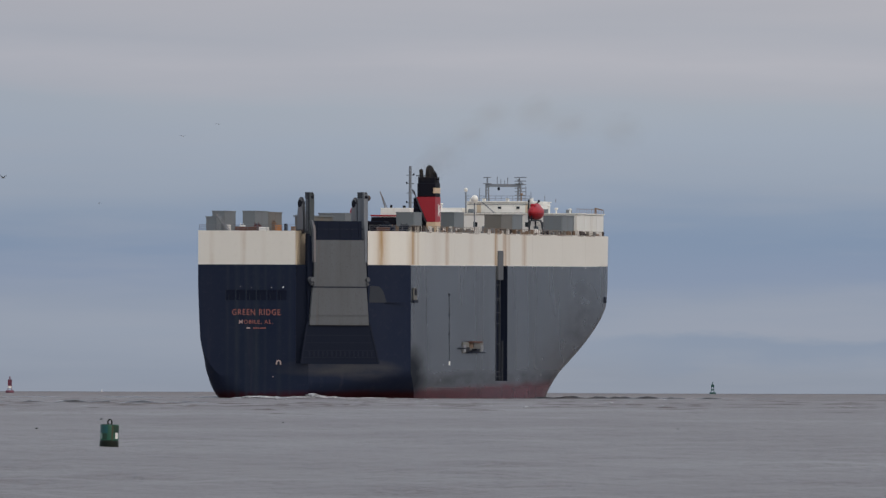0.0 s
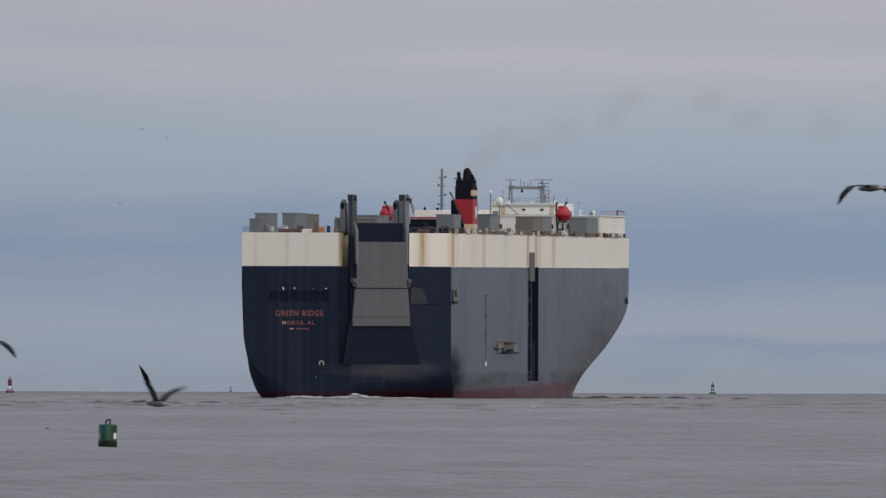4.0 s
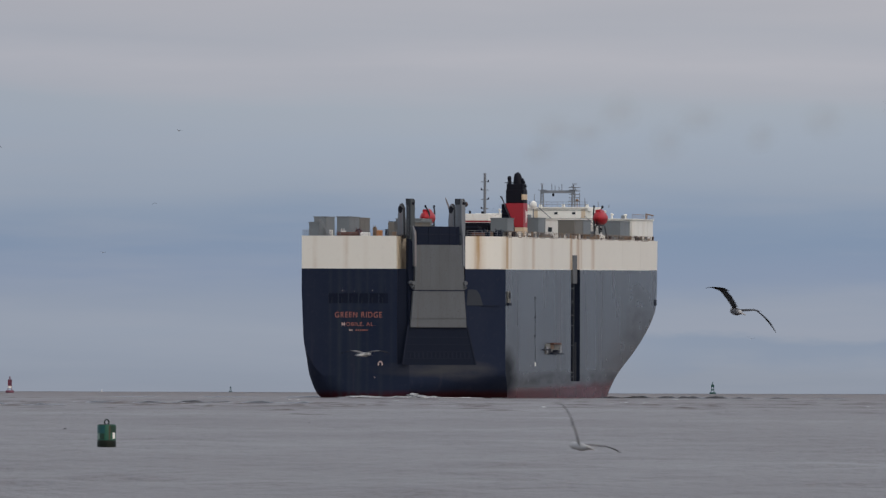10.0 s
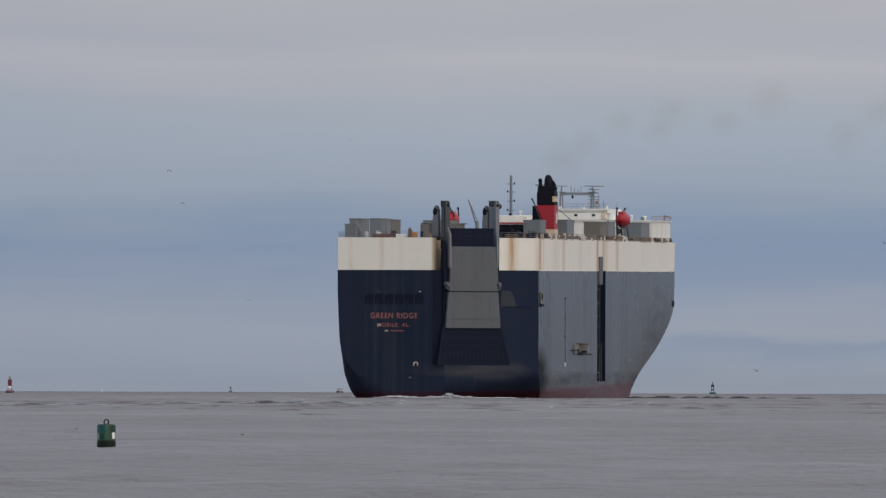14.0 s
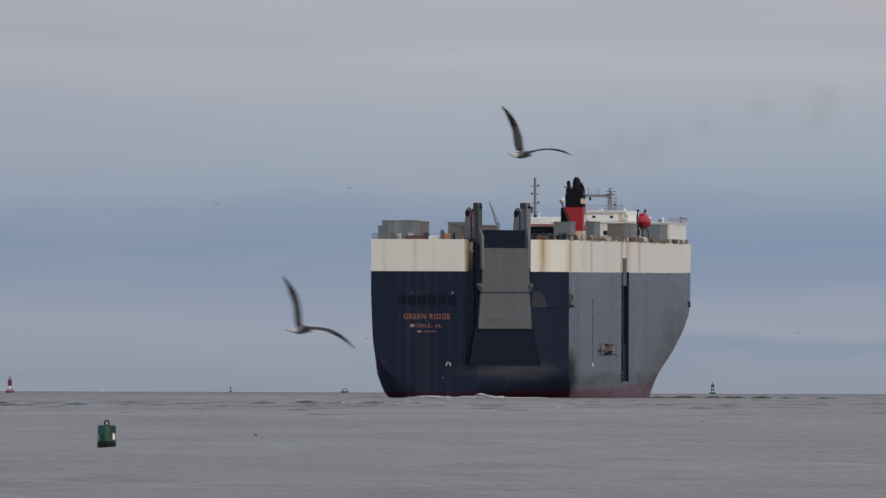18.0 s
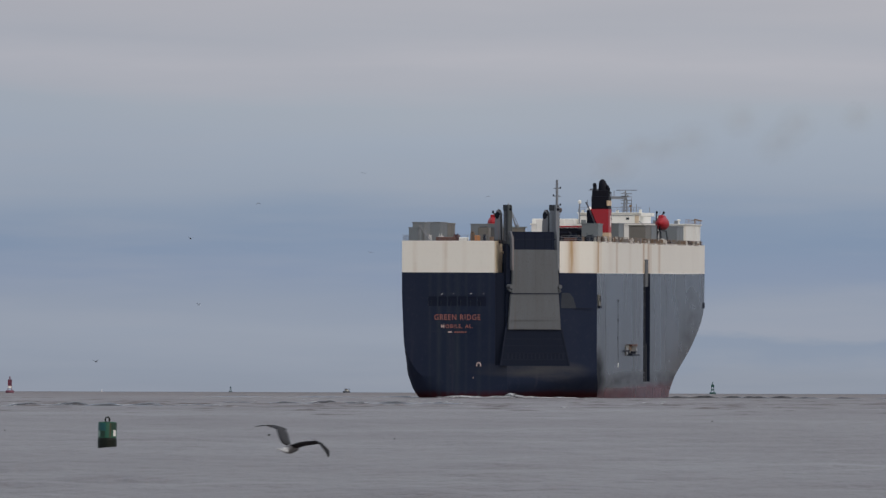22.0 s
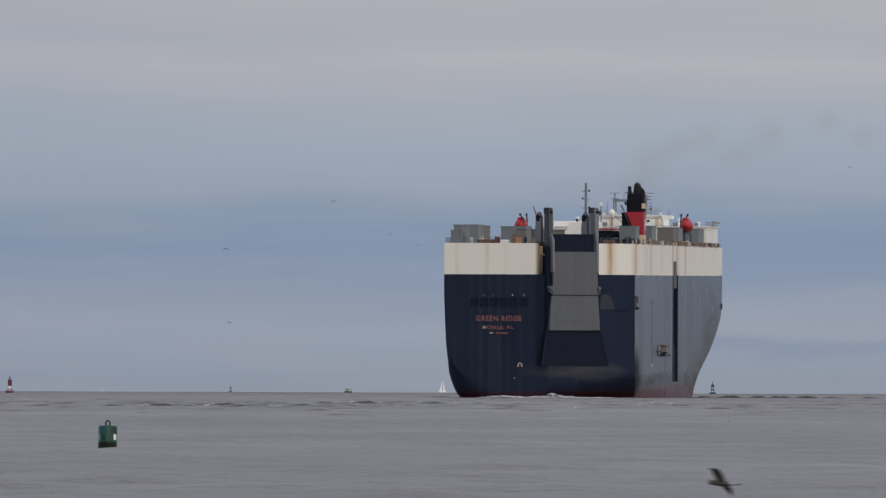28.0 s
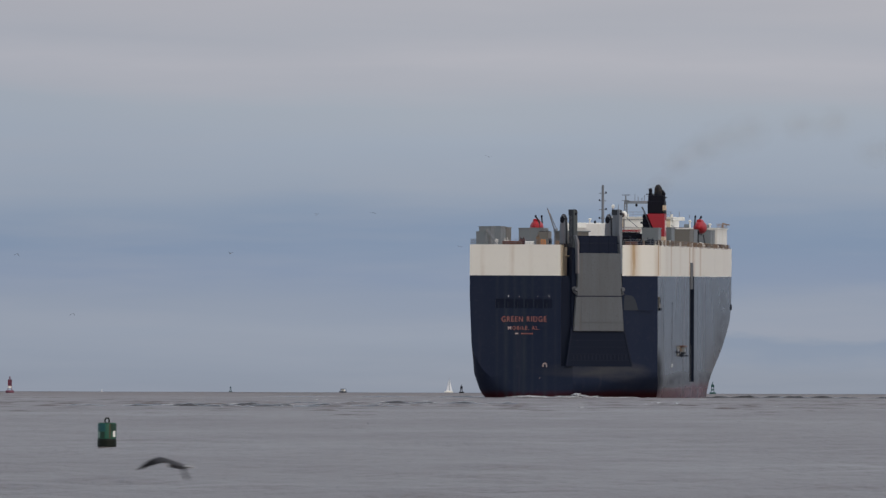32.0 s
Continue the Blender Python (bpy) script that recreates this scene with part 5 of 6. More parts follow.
bow_wave = tagged(link("bow_wave", ridge([(3.2, -1.0, 2.3, 0.8, 0.80), (-2.6, -1.4, 2.6, 0.8, 0.42), (6.8, 1.6, 2.2, 0.7, 0.36), (-7.0, -1.2, 2.4, 0.8, 0.36), (20, 100, 5, 1.1, 0.34), (25, 98, 5, 1.0, 0.48), (30, 97, 4, 1.0, 0.40), (34, 95, 5, 1.0, 0.42), (39, 92, 4, 1.0, 0.46), (44, 90, 4, 1.0, 0.32), (51, 86, 5, 0.9, 0.26), (60, 82, 6, 0.9, 0.18), (32, 104, 15, 2, 0.24), (-20, 30, 9, 1.6, 0.3), (-33, 24, 12, 1.6, 0.25), (-48, 18, 12, 1.6, 0.2)]), GLASSY_SHADED, None, "", True), "dark wave thrown out beside the hull", "wave", kind="stuff")


def build_smoke():
    smoke = thing("exhaust_smoke", "thin brown exhaust haze drifting from the funnel", "smoke", kind="stuff")
    rng = random.Random(5)
    for k in range(30):
        r = rng.uniform(2.5, 4.0)
        haze = blob((0, 0, 0), (r * rng.uniform(1.25, 1.7), r * 0.7, r * rng.uniform(0.85, 1.1)), None, 28, 18, 0.12)
        haze.transform(Matrix.Rotation(radians(rng.uniform(-40, -5)), 4, "Y"))
        puff = part("puff", haze, SMOKE, smoke, "", True)
        PUFFS.append((puff, -8.0 + 1.38 * k + rng.uniform(-0.15, 0.15), rng.uniform(0.92, 1.1), rng.uniform(0.7, 1.5)))
    return smoke


PUFFS = []
smoke = build_smoke()


def swell(name):
    """A low wake wave running across the estuary, with a touch of foam on its back."""
    wave = tagged(link(name, ridge([(0, 0, 4.2, 1.1, 0.42), (3.6, 2.5, 3.2, 1.1, 0.36), (-5.2, -1.0, 4.0, 1.1, 0.3), (8.5, 1.0, 4.0, 1.3, 0.35), (-11, 2, 4.5, 1.3, 0.3), (14, -1, 5, 1.3, 0.25)]), GLASSY_SHADED, None, "", True), "low dark wake wave", "wave", "wake waves", "stuff")
    rng = random.Random(31)
    crest = bmesh.new()
    for k in range(8):
        x = rng.choice((0.0, 3.6, -5.2)) + rng.gauss(0, 0.8)
        blob((x, rng.uniform(-0.9, 0.4) + (2.5 if 2 < x < 5 else 0), 0.22 * rng.random() + 0.06), (rng.uniform(0.2, 0.8), 0.15, rng.uniform(0.02, 0.045)), crest, 7, 4, 0.4)
    part("foam_crest", crest, FOAM, wave, "thin white foam on the crest", True)
    return wave


wake_waves = [swell("wake_wave") for k in range(3)]


def build_wavelets():
    """Short dark wavelets of the old wake, strewn over the middle distance."""
    rng = random.Random(21)
    pieces = []
    for k in range(330):
        d = rng.uniform(1500, 2850) if k % 3 else rng.uniform(1900, 2300)
        x = rng.uniform(-0.027, 0.027) * d
        a = rng.uniform(1.5, 7.0)
        pieces.append((x, d, a, rng.uniform(0.8, 1.5), rng.uniform(0.05, 0.2) * (1.35 if 1900 < d < 2300 else 1)))
    bm = ridge(pieces, 8, 4, True)
    return tagged(link("wavelets", bm, WATER, None, "", True), "short dark wavelets over the grey water", "wave", kind="stuff")


wavelets = build_wavelets()


def build_flecks(name, label, count, near, far, mat, size, seed):
    """Small scraps strewn on the water."""
    rng = random.Random(seed)
    bm = bmesh.new()
    for k in range(count):
        d = rng.uniform(near, far)
        x = rng.uniform(-0.026, 0.026) * d
        r = size * rng.uniform(0.5, 1.5)
        blob((x, d, sea(math.hypot(x, d)) + 0.05), (r * rng.uniform(1.5, 6), r, r * 0.22 + 0.03), bm, 7, 4, 0.4)
    return tagged(link(name, bm, mat, None, "", True), label, "foam" if mat is FOAM else "debris", kind="stuff")


foam_flecks = build_flecks("foam_flecks", "thin white foam flecks on the ripples", 34, 1900, 2850, FOAM, 0.13, 8)
weed_scraps = build_flecks("floating_weed", "dark scraps of floating weed", 16, 900, 1600, CAN_DARK, 0.018, 9)


# ---- buoys and far boats ----
def build_can_buoy():
    can = thing("can_buoy", "green can buoy with a lifting ring, dark weed at its waterline", "buoy")
    part("body", turned([(0.30, -0.35), (0.345, -0.28), (0.35, 0.22), (0.35, 0.84), (0.335, 0.865)], 28), CAN_GREEN, can, "", True)
    part("weed_band", turned([(0.352, -0.3), (0.360, -0.2), (0.362, 0.20), (0.352, 0.28)], 28), CAN_DARK, can, "dark wet weedy band", True)
    def curved(name, lo, hi, z0, z1, mat, label, out=0.356):
        """A patch wrapped on the can, between two bearings."""
        bm = bmesh.new()
        cols = [[bm.verts.new((out * math.cos(b), out * math.sin(b), z)) for z in (z0, z1)] for b in [radians(lo + (hi - lo) * j / 8) for j in range(9)]]
        for c, d in zip(cols, cols[1:]):
            bm.faces.new((c[0], d[0], d[1], c[1]))
        part(name, bm, mat, can, label)

    curved("reflector", -186, -108, 0.55, 0.835, CAN_TEAL, "teal reflective panel")
    curved("reflector", -72, 6, 0.55, 0.835, CAN_SHADE, "dark green panel")
    curved("rust_strip", -84, -73, 0.30, 0.84, CAN_RUST, "brown rusty strip")
    curved("number_bar", -172, -146, 0.32, 0.54, CAN_PALE, "weathered pale patch")
    curved("number_bar", -58, -34, 0.34, 0.57, WHITE, "pale number patch")
    curved("number_bar", -30, -14, 0.38, 0.52, CAN_PALE, "weathered pale patch")
    curved("reflector", -140, -112, 0.31, 0.53, CAN_SHADE, "dark green panel", 0.354)
    ring = bmesh.new()
    for k in range(12):
        a, b = 2 * math.pi * k / 12, 2 * math.pi * (k + 1) / 12
        rod((0.085 * math.cos(a), 0, 0.96 + 0.10 * math.sin(a)), (0.085 * math.cos(b), 0, 0.96 + 0.10 * math.sin(b)), 0.028, None, ring)
    part("lifting_ring", ring, CAN_DARK, can, "dark lifting ring")
    part("top_plate", turned([(0.33, 0.865), (0.34, 0.875), (0.10, 0.89)], 24), CAN_DARK, can)
    for piece in can.children:
        piece.data.transform(Matrix.Scale(1.172, 4))
    return can


def light_buoy(a, d, width, height, mat, label, sails=0.5):
    """A floating light: round hull, lattice tower with daymark, lantern."""
    buoy = thing("light_buoy", label, "buoy", "channel light buoys")
    r = width / 2
    part("float", turned([(r * 0.8, -0.4), (r, -0.2), (r, height * 0.10), (r * 0.92, height * 0.16)], 20), mat, buoy, "", True)
    for k in range(4):
        t = math.pi / 4 + math.pi / 2 * k
        part("tower_leg", rod((r * 0.62 * math.cos(t), r * 0.62 * math.sin(t), height * 0.15), (r * 0.34 * math.cos(t), r * 0.34 * math.sin(t), height * 0.84), r * 0.08, None, None, 6), mat, buoy)
    mark = bmesh.new()
    w = r * 0.46
    box(-w, w, -w, w, height * (0.84 - 0.28 * sails / 0.5), height * 0.80, mark)
    part("daymark", mark, mat, buoy)
    part("number_patch", box(-w * 0.9, w * 0.9, -w - 0.06, -w - 0.005, height * 0.30, height * 0.42), WHITE if sails > 0.4 and mat == BUOY_RED else mat, buoy)
    part("lantern", merge(rod((0, 0, height * 0.8), (0, 0, height * 0.92), r * 0.1), blob((0, 0, height * 0.95), (r * 0.16, r * 0.16, height * 0.05))), mat, buoy)
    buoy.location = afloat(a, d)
    return buoy


can = build_can_buoy()
light_buoy(18.3, 4000, 1.95, 3.75, BUOY_RED, "faded red lighted buoy with a square tower", 0.75)
light_buoy(1262, 4700, 1.75, 3.15, BUOY_GREEN, "dark green lighted buoy", 0.45)
light_buoy(409, 4930, 0.95, 1.75, BUOY_GREEN, "small dark buoy on the horizon", 0.45)
light_buoy(817.5, 4900, 1.4, 2.3, BLACK, "black lighted buoy on the horizon", 0.6)


def build_motorboat():
    boat = thing("motorboat", "small dark motorboat with a canopy on the horizon", "boat")
    hull = box(-0.95, 0.95, -2.4, 2.4, -0.25, 0.62, None, None, 0.12)
    part("hull", hull, POST_DARK, boat)
    part("cabin", box(-0.8, 0.8, -1.4, 0.6, 0.6, 1.05, None, None, 0.05), WHITE, boat)
    part("cabin_back", box(-0.7, 0.7, 0.3, 0.6, 1.05, 1.55), WHITE, boat)
    part("canopy", box(-0.95, 0.95, -1.8, 1.0, 1.55, 1.68, None, None, 0.04), BLACK, boat)
    for x in (-0.85, 0.85):
        for y in (-1.7, 0.9):
            part("canopy_post", rod((x, y, 0.55), (x, y, 1.6), 0.05), BLACK, boat)
    for piece in boat.children:
        piece.data.transform(Matrix.Scale(0.62, 4))
    return boat


def build_sailboat():
    boat = thing("sailboat", "white sailboat with two raised sails far off", "boat")
    part("hull", blob((0, 0, 0.25), (1.3, 0.5, 0.4)), WHITE, boat, "", True)
    part("mast", rod((0.15, 0, 0.3), (0.15, 0, 3.9), 0.04), POST, boat)
    for pts in (((0.2, 0.5), (1.05, 0.55), (0.22, 3.8)), ((0.1, 3.5), (0.05, 0.6), (-0.75, 0.5))):
        bm = bmesh.new()
        f = [bm.verts.new((x, -0.02, z)) for x, z in pts]
        g = [bm.verts.new((x, 0.02, z)) for x, z in pts]
        bm.faces.new(f)
        bm.faces.new(g[::-1])
        for k in range(3):
            bm.faces.new((f[(k + 1) % 3], f[k], g[k], g[(k + 1) % 3]))
        part("sail", bm, SAIL, boat)
    return boat


motorboat = build_motorboat()
sailboat = build_sailboat()
speck = thing("far_sail", "tiny white sail on the horizon", "boat")
part("sail", merge(rod((0, 0, 0.08), (0, 0, 0.45), 0.3, 0.08, None, 6), blob((0, 0, 0.08), (0.4, 0.2, 0.1))), SAIL, speck)
speck.location = afloat(181, 4940)


# ---- gulls ----
def wing_mesh(inner, side):
    """One stretch of wing: a thin blade with a rounded leading edge; the outer one curves down to its tip."""
    bm = bmesh.new()
    if inner:
        cuts = [(0.0, 0.085, -0.11, 0.020, 0), (0.08, 0.09, -0.12, 0.019, 0.006), (0.16, 0.112, -0.115, 0.017, 0.010), (0.25, 0.13, -0.09, 0.015, 0.008), (0.32, 0.135, -0.07, 0.013, 0), (0.345, 0.130, -0.065, 0.008, -0.004)]
    else:
        cuts = [(-0.035, 0.056, -0.14, 0.007, -0.004), (0.0, 0.06, -0.145, 0.013, 0), (0.09, 0.058, -0.148, 0.011, 0.006), (0.18, 0.045, -0.142, 0.009, 0.004), (0.27, 0.022, -0.128, 0.007, -0.008), (0.35, -0.010, -0.110, 0.005, -0.026), (0.41, -0.042, -0.095, 0.003, -0.045), (0.445, -0.068, -0.085, 0.002, -0.058)]
    rings = []
    for s, lead, trail, thick, z in cuts:
        mid_chord = (lead + trail) / 2
        lead, trail = mid_chord + (lead - mid_chord) * 0.86, mid_chord + (trail - mid_chord) * 0.86
        mid, back = lead * 0.7 + trail * 0.3, lead * 0.3 + trail * 0.7
        rings.append([bm.verts.new((side * s, y, z + h)) for y, h in ((lead, 0), (mid, thick), (back, thick * 0.5), (trail, 0.001), (back, -thick * 0.2), (mid, -thick * 0.5))])
    n = 6
    for i, (a, b) in enumerate(zip(rings, rings[1:])):
        for k in range(n):
            f = bm.faces.new((a[k], a[(k + 1) % n], b[(k + 1) % n], b[k]))
            f.material_index = 0 if inner or i < 2 else 1
    bm.faces.new(rings[0])
    bm.faces.new(rings[-1][::-1])
    bmesh.ops.recalc_face_normals(bm, faces=bm.faces[:])
    return bm


def build_gull(label, back, belly, tip):
    gull = thing("gull", label, "bird", "gulls in flight")
    body = turned([(0.004, -0.24), (0.03, -0.20), (0.048, -0.10), (0.058, 0.0), (0.055, 0.09), (0.046, 0.15), (0.047, 0.185), (0.050, 0.215), (0.038, 0.25), (0.012, 0.272)], 12)
    body.transform(Matrix.Rotation(-math.pi / 2, 4, "X"))
    part("body", body, belly, gull, "", True)
    part("head", blob((0, 0.225, 0.006), (0.052, 0.062, 0.05)), GULL_WHITE if belly is GULL_SIDE else belly, gull, "", True)
    part("rump", blob((0, -0.20, 0.004), (0.038, 0.10, 0.034)), GULL_WHITE, gull, "white rump", True)
    tail = bmesh.new()
    pts = [(-0.03, -0.19), (0.03, -0.19), (0.075, -0.32), (0.0, -0.335), (-0.075, -0.32)]
    up = [tail.verts.new((x, y, 0.012)) for x, y in pts]
    low = [tail.verts.new((x, y, -0.004)) for x, y in pts]
    tail.faces.new(up)
    tail.faces.new(low[::-1])
    for k in range(5):
        tail.faces.new((up[(k + 1) % 5], up[k], low[k], low[(k + 1) % 5]))
    part("tail", tail, GULL_WHITE, gull, "white tail feathers")
    if belly is GULL_BROWN:
        part("tail_band", box(-0.078, 0.078, -0.345, -0.295, -0.007, 0.015), GULL_BLACK, gull, "dark band across the tail")
    part("bill", rod((0, 0.262, -0.004), (0, 0.318, -0.014), 0.013, 0.004), BILL, gull)
    for side in (-1, 1):
        wing = part("wing", wing_mesh(True, side), [back, back], gull, "", True)
        wing.location = (side * 0.045, 0.03, 0.035)
        outer = part("wing_tip", wing_mesh(False, side), [back, tip], wing, "", True)
        outer.location = (side * 0.32, 0.075, 0)
    return gull


GULL_ADULT = build_gull("grey and white gull with dark wingtips in flight", GULL_GREY, GULL_SIDE, GULL_BLACK)
GULL_LIGHT = build_gull("pale grey gull with dark wingtips in flight", GULL_PALE, GULL_WHITE, GULL_BLACK)
GULL_YOUNG = build_gull("brown young gull in flight", GULL_BROWN, GULL_BROWN, GULL_BLACK)


def motions():
    # the water drifts slowly shoreward
    walk(water, [(0, pose(0, 11, 0)), (32, pose(0, -11, 0))])

    # the ship, its wash, waves and smoke: range, offset and heading along the way
    rows = []
    for k in range(33):
        s = k / 32
        x = -24.0926 + 55.85378 * s - 12.38338 * s ** 2 + 1.20268 * s ** 3
        y = 2897.78788 + 262.47829 * s - 4.73382 * s ** 2
        turn = 0.21702 - 0.13827 * s + 0.0384 * s ** 2 - 0.01096 * s ** 3
        late = max(s - 0.5, 0) ** 2
        turn -= 0.0185 * late
        x += 0.8 * late
        ease = min(max((7 - k) / 4, 0), 1)
        near = 1 - 0.0048 * ease * ease * (3 - 2 * ease)
        rows.append((k, pose(x * near, y * near, sea(y * near) + 0.27, 0.088, 0, -math.degrees(turn))))
    for carried in (ship, smoke):
        walk(carried, rows)
    level = [(t, Matrix.Translation(m.translation) @ pose(0, 0, -0.27, 0, 0, math.degrees(m.to_euler().z))) for t, m in rows]
    for carried in (wash, bow_wave):
        walk(carried, level)
    for scraps in (foam_flecks, weed_scraps):
        walk(scraps, [(0, pose(-3, 11, 0)), (32, pose(3, -11, 0))])
    walk(wavelets, [(0, pose(-3, 11, 0)), (32, pose(3, -11, 0))])
    # the haze leaves the funnel puff by puff and thins out down the wind
    for puff, born, drift, climb in PUFFS:
        way = [(0.0, pose(0, 70, 13))] if born > 0.4 else []
        if born > 0.8:
            way.append((born - 0.4, pose(0, 70, 13)))
        for t in sorted({0.0, 32.0} | {round(born + 0.5 * j, 2) for j in range(80)}):
            age = t - born
            if age >= 0 and t >= (born if born > 0.4 else 0) and t <= 32:
                way.append((t, pose(14.4 + drift * (1.7 * age + 0.24 * age * age), 38 + 0.5 * age, 37.4 + climb * (5.0 * (1 - math.exp(-age / 1.8)) + 0.45 * age))))
        if way[-1][0] < 32:
            way.append((32, way[-1][1]))
        walk(puff, way)
    for scanner, x in SCANNERS:
        walk(scanner, [(0.5 * k, pose(x, 160, 37.12, 0, 0, 78.75 * k - 45)) for k in range(65)])

    # the can buoy bobs on the chop
    bob = ((0, 194, 0), (0.5, 191.5, -2), (1, 190.5, 3), (1.5, 191.5, 3), (2, 191.5, 2), (2.5, 193.5, 0), (3, 194.5, -3), (3.5, 193.5, -2), (4.3, 191, 1), (5.5, 190.5, 0), (6, 190.5, 0), (7, 193.5, -1), (8, 194.5, -1),
           (8.5, 191.5, -1), (9.5, 188.5, 0), (10, 190, 0), (11, 194, -2), (12, 190.5, 0), (13, 188.5, 0), (14, 189.5, 0), (15.2, 192, -1), (16.5, 187.5, 0), (17, 188.5, -2), (18, 190, 2), (18.5, 189.5, 2), (19, 188.5, 0), (19.5, 187.5, -3),
           (20.5, 186, 1), (21, 187.5, 2), (21.5, 190, -3), (22, 191, -6), (22.5, 190, 0), (23, 188, 3), (23.5, 187, 2), (24, 187.5, -4), (24.5, 190.5, -7), (25, 192.5, -2), (25.5, 191.5, 2), (26.5, 188, -2), (27.5, 190, 0), (28, 191.5, 3),
           (28.5, 187, 0), (29, 186.5, -4), (29.5, 191, -4), (30, 193.5, 0), (30.5, 191, 3), (31, 188, 2), (31.5, 188.5, -3), (32, 190.5, -4))
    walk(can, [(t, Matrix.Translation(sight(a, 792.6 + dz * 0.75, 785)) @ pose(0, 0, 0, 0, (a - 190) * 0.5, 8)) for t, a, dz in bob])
    for wave, d, path in zip(wake_waves, (1930, 2000, 2230), (((0, -400), (18, -120), (22, 50), (25, 205), (28, 285), (31, 360), (32, 330)), ((0, -300), (18, 0), (22, 130), (25, 310), (28, 400), (31, 470), (32, 440)),
                                                             ((0, 130), (3, 230), (10, 340), (14, 470), (19, 550), (25, 610), (32, 700)))):
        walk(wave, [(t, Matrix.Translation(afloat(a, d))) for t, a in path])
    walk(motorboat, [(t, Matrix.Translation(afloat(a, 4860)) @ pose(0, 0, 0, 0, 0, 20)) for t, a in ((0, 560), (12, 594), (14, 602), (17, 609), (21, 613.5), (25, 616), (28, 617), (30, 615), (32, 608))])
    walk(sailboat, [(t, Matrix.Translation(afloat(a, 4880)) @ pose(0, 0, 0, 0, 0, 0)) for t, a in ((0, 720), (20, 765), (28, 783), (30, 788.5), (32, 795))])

    def fly(gull, d, way, rows, beat, phase, swing=36, rise=10, bank=0, depth=0.8, edge=0.0, snaps=None):
        """Key one gull along its sight lines: way -1 flies left, 1 right, 0 turns with its path."""
        t0, t1 = rows[0][0], rows[-1][0]
        n = len(rows)
        speed = []
        for k in range(n):
            a, b = rows[max(k - 1, 0)], rows[min(k + 1, n - 1)]
            speed.append((b[1] - a[1]) / max(b[0] - a[0], 0.05))
        quick = max(abs(v) for v in speed) + 1
        def turned_to(v):
            side = way if way else max(-1, min(1, 1.6 * v / quick))
            return math.degrees(math.atan2(-side * 0.75, depth)), side
        poses = []
        for (t, a, b), v in zip(rows, speed):
            yaw, side = turned_to(v)
            roll = bank if not callable(bank) else bank(t)
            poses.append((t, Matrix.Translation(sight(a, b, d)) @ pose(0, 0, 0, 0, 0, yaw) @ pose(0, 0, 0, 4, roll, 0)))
        if t0 > 0.05:
            start = rows[0][1] - speed[0] * t0 * 0.6
            yaw, _ = turned_to(speed[0])
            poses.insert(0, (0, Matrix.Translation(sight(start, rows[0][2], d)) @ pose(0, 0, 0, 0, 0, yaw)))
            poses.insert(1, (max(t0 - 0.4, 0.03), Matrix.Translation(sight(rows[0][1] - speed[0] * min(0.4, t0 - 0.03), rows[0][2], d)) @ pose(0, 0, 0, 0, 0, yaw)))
        if t1 < 31.95:
            yaw, _ = turned_to(speed[-1])
            left = 32 - t1
            near = min(0.4, left - 0.03)
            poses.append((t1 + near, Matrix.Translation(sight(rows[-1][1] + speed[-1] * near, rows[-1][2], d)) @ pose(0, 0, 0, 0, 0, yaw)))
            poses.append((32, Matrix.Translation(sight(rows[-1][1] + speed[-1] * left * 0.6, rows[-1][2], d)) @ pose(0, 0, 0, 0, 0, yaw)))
        walk(gull, poses)
        tm, ph = phase
        step = 0.05 if beat > 1.8 else 0.1
        hold = 0.11 if beat > 1.8 else 0.34
        times = [0.0] + list(np.arange(max(round(t0 - 0.2, 1), 0.1), min(t1 + 0.2, 31.9), step)) + [32.0]
        scale = d / FOCAL
        for wing in [o for o in gull.children if o.name.startswith("wing")]:
            side = 1 if wing.location.x > 0 else -1
            lx = wing.location.copy()
            w_rows, o_rows = [], []
            outer = wing.children[0]
            ox = outer.location.copy()
            held = []
            for ts, span in (snaps or {}).items():
                near = min(poses, key=lambda row: abs(row[0] - ts))[1]
                turn = near.to_3x3().inverted()
                away = 1 if turn[0][1] * side > 0 else -1
                wx, wy, tx, ty = span[4:] if side > 0 else span[:4]
                aims = []
                for ax, ay, length in ((wx, wy, 0.32), (tx - wx, ty - wy, 0.44)):
                    p, q = ax * scale, -ay * scale
                    rest = math.sqrt(max(length * length - p * p - q * q, 0.0004))
                    aims.append((turn @ Vector((p, away * rest, q))).normalized() * side)
                # one chord line serves both stretches, so that they join without a twist
                out = turn @ Vector((0, 1, 0))
                lean = Vector((0, 0.99, 0.15)).lerp(out if out.y > 0 else -out, max(edge, 0))
                hinge = aims[0].cross(aims[1])
                bend = hinge.length
                if bend > 0.05:
                    hinge *= (1 if hinge.dot(lean) > 0 else -1) / bend
                    lean = lean.normalized().lerp(hinge, min(bend, 0.7) * max(1 - 0.8 * abs(edge), 0))
                mats = []
                for aim in aims:
                    fore = lean - aim * aim.dot(lean)
                    fore = fore.normalized() if fore.length > 0.05 else Vector((0, 0, 1))
                    mats.append(Matrix((aim, fore, aim.cross(fore))).transposed())
                held.append((ts, mats[0].to_quaternion(), (mats[0].inverted() @ mats[1]).to_quaternion()))
            for t in times:
                q = 2 * math.pi * beat * (t - tm) + radians(ph)
                up = rise + swing * math.sin(q)
                fold = -10 + 0.75 * swing * math.sin(q - 1.0)
                a = pose(lx.x, lx.y, lx.z, 0, -side * up, side * 6).to_quaternion()
                b = pose(ox.x, ox.y, ox.z, 0, -side * fold, -side * 8).to_quaternion()
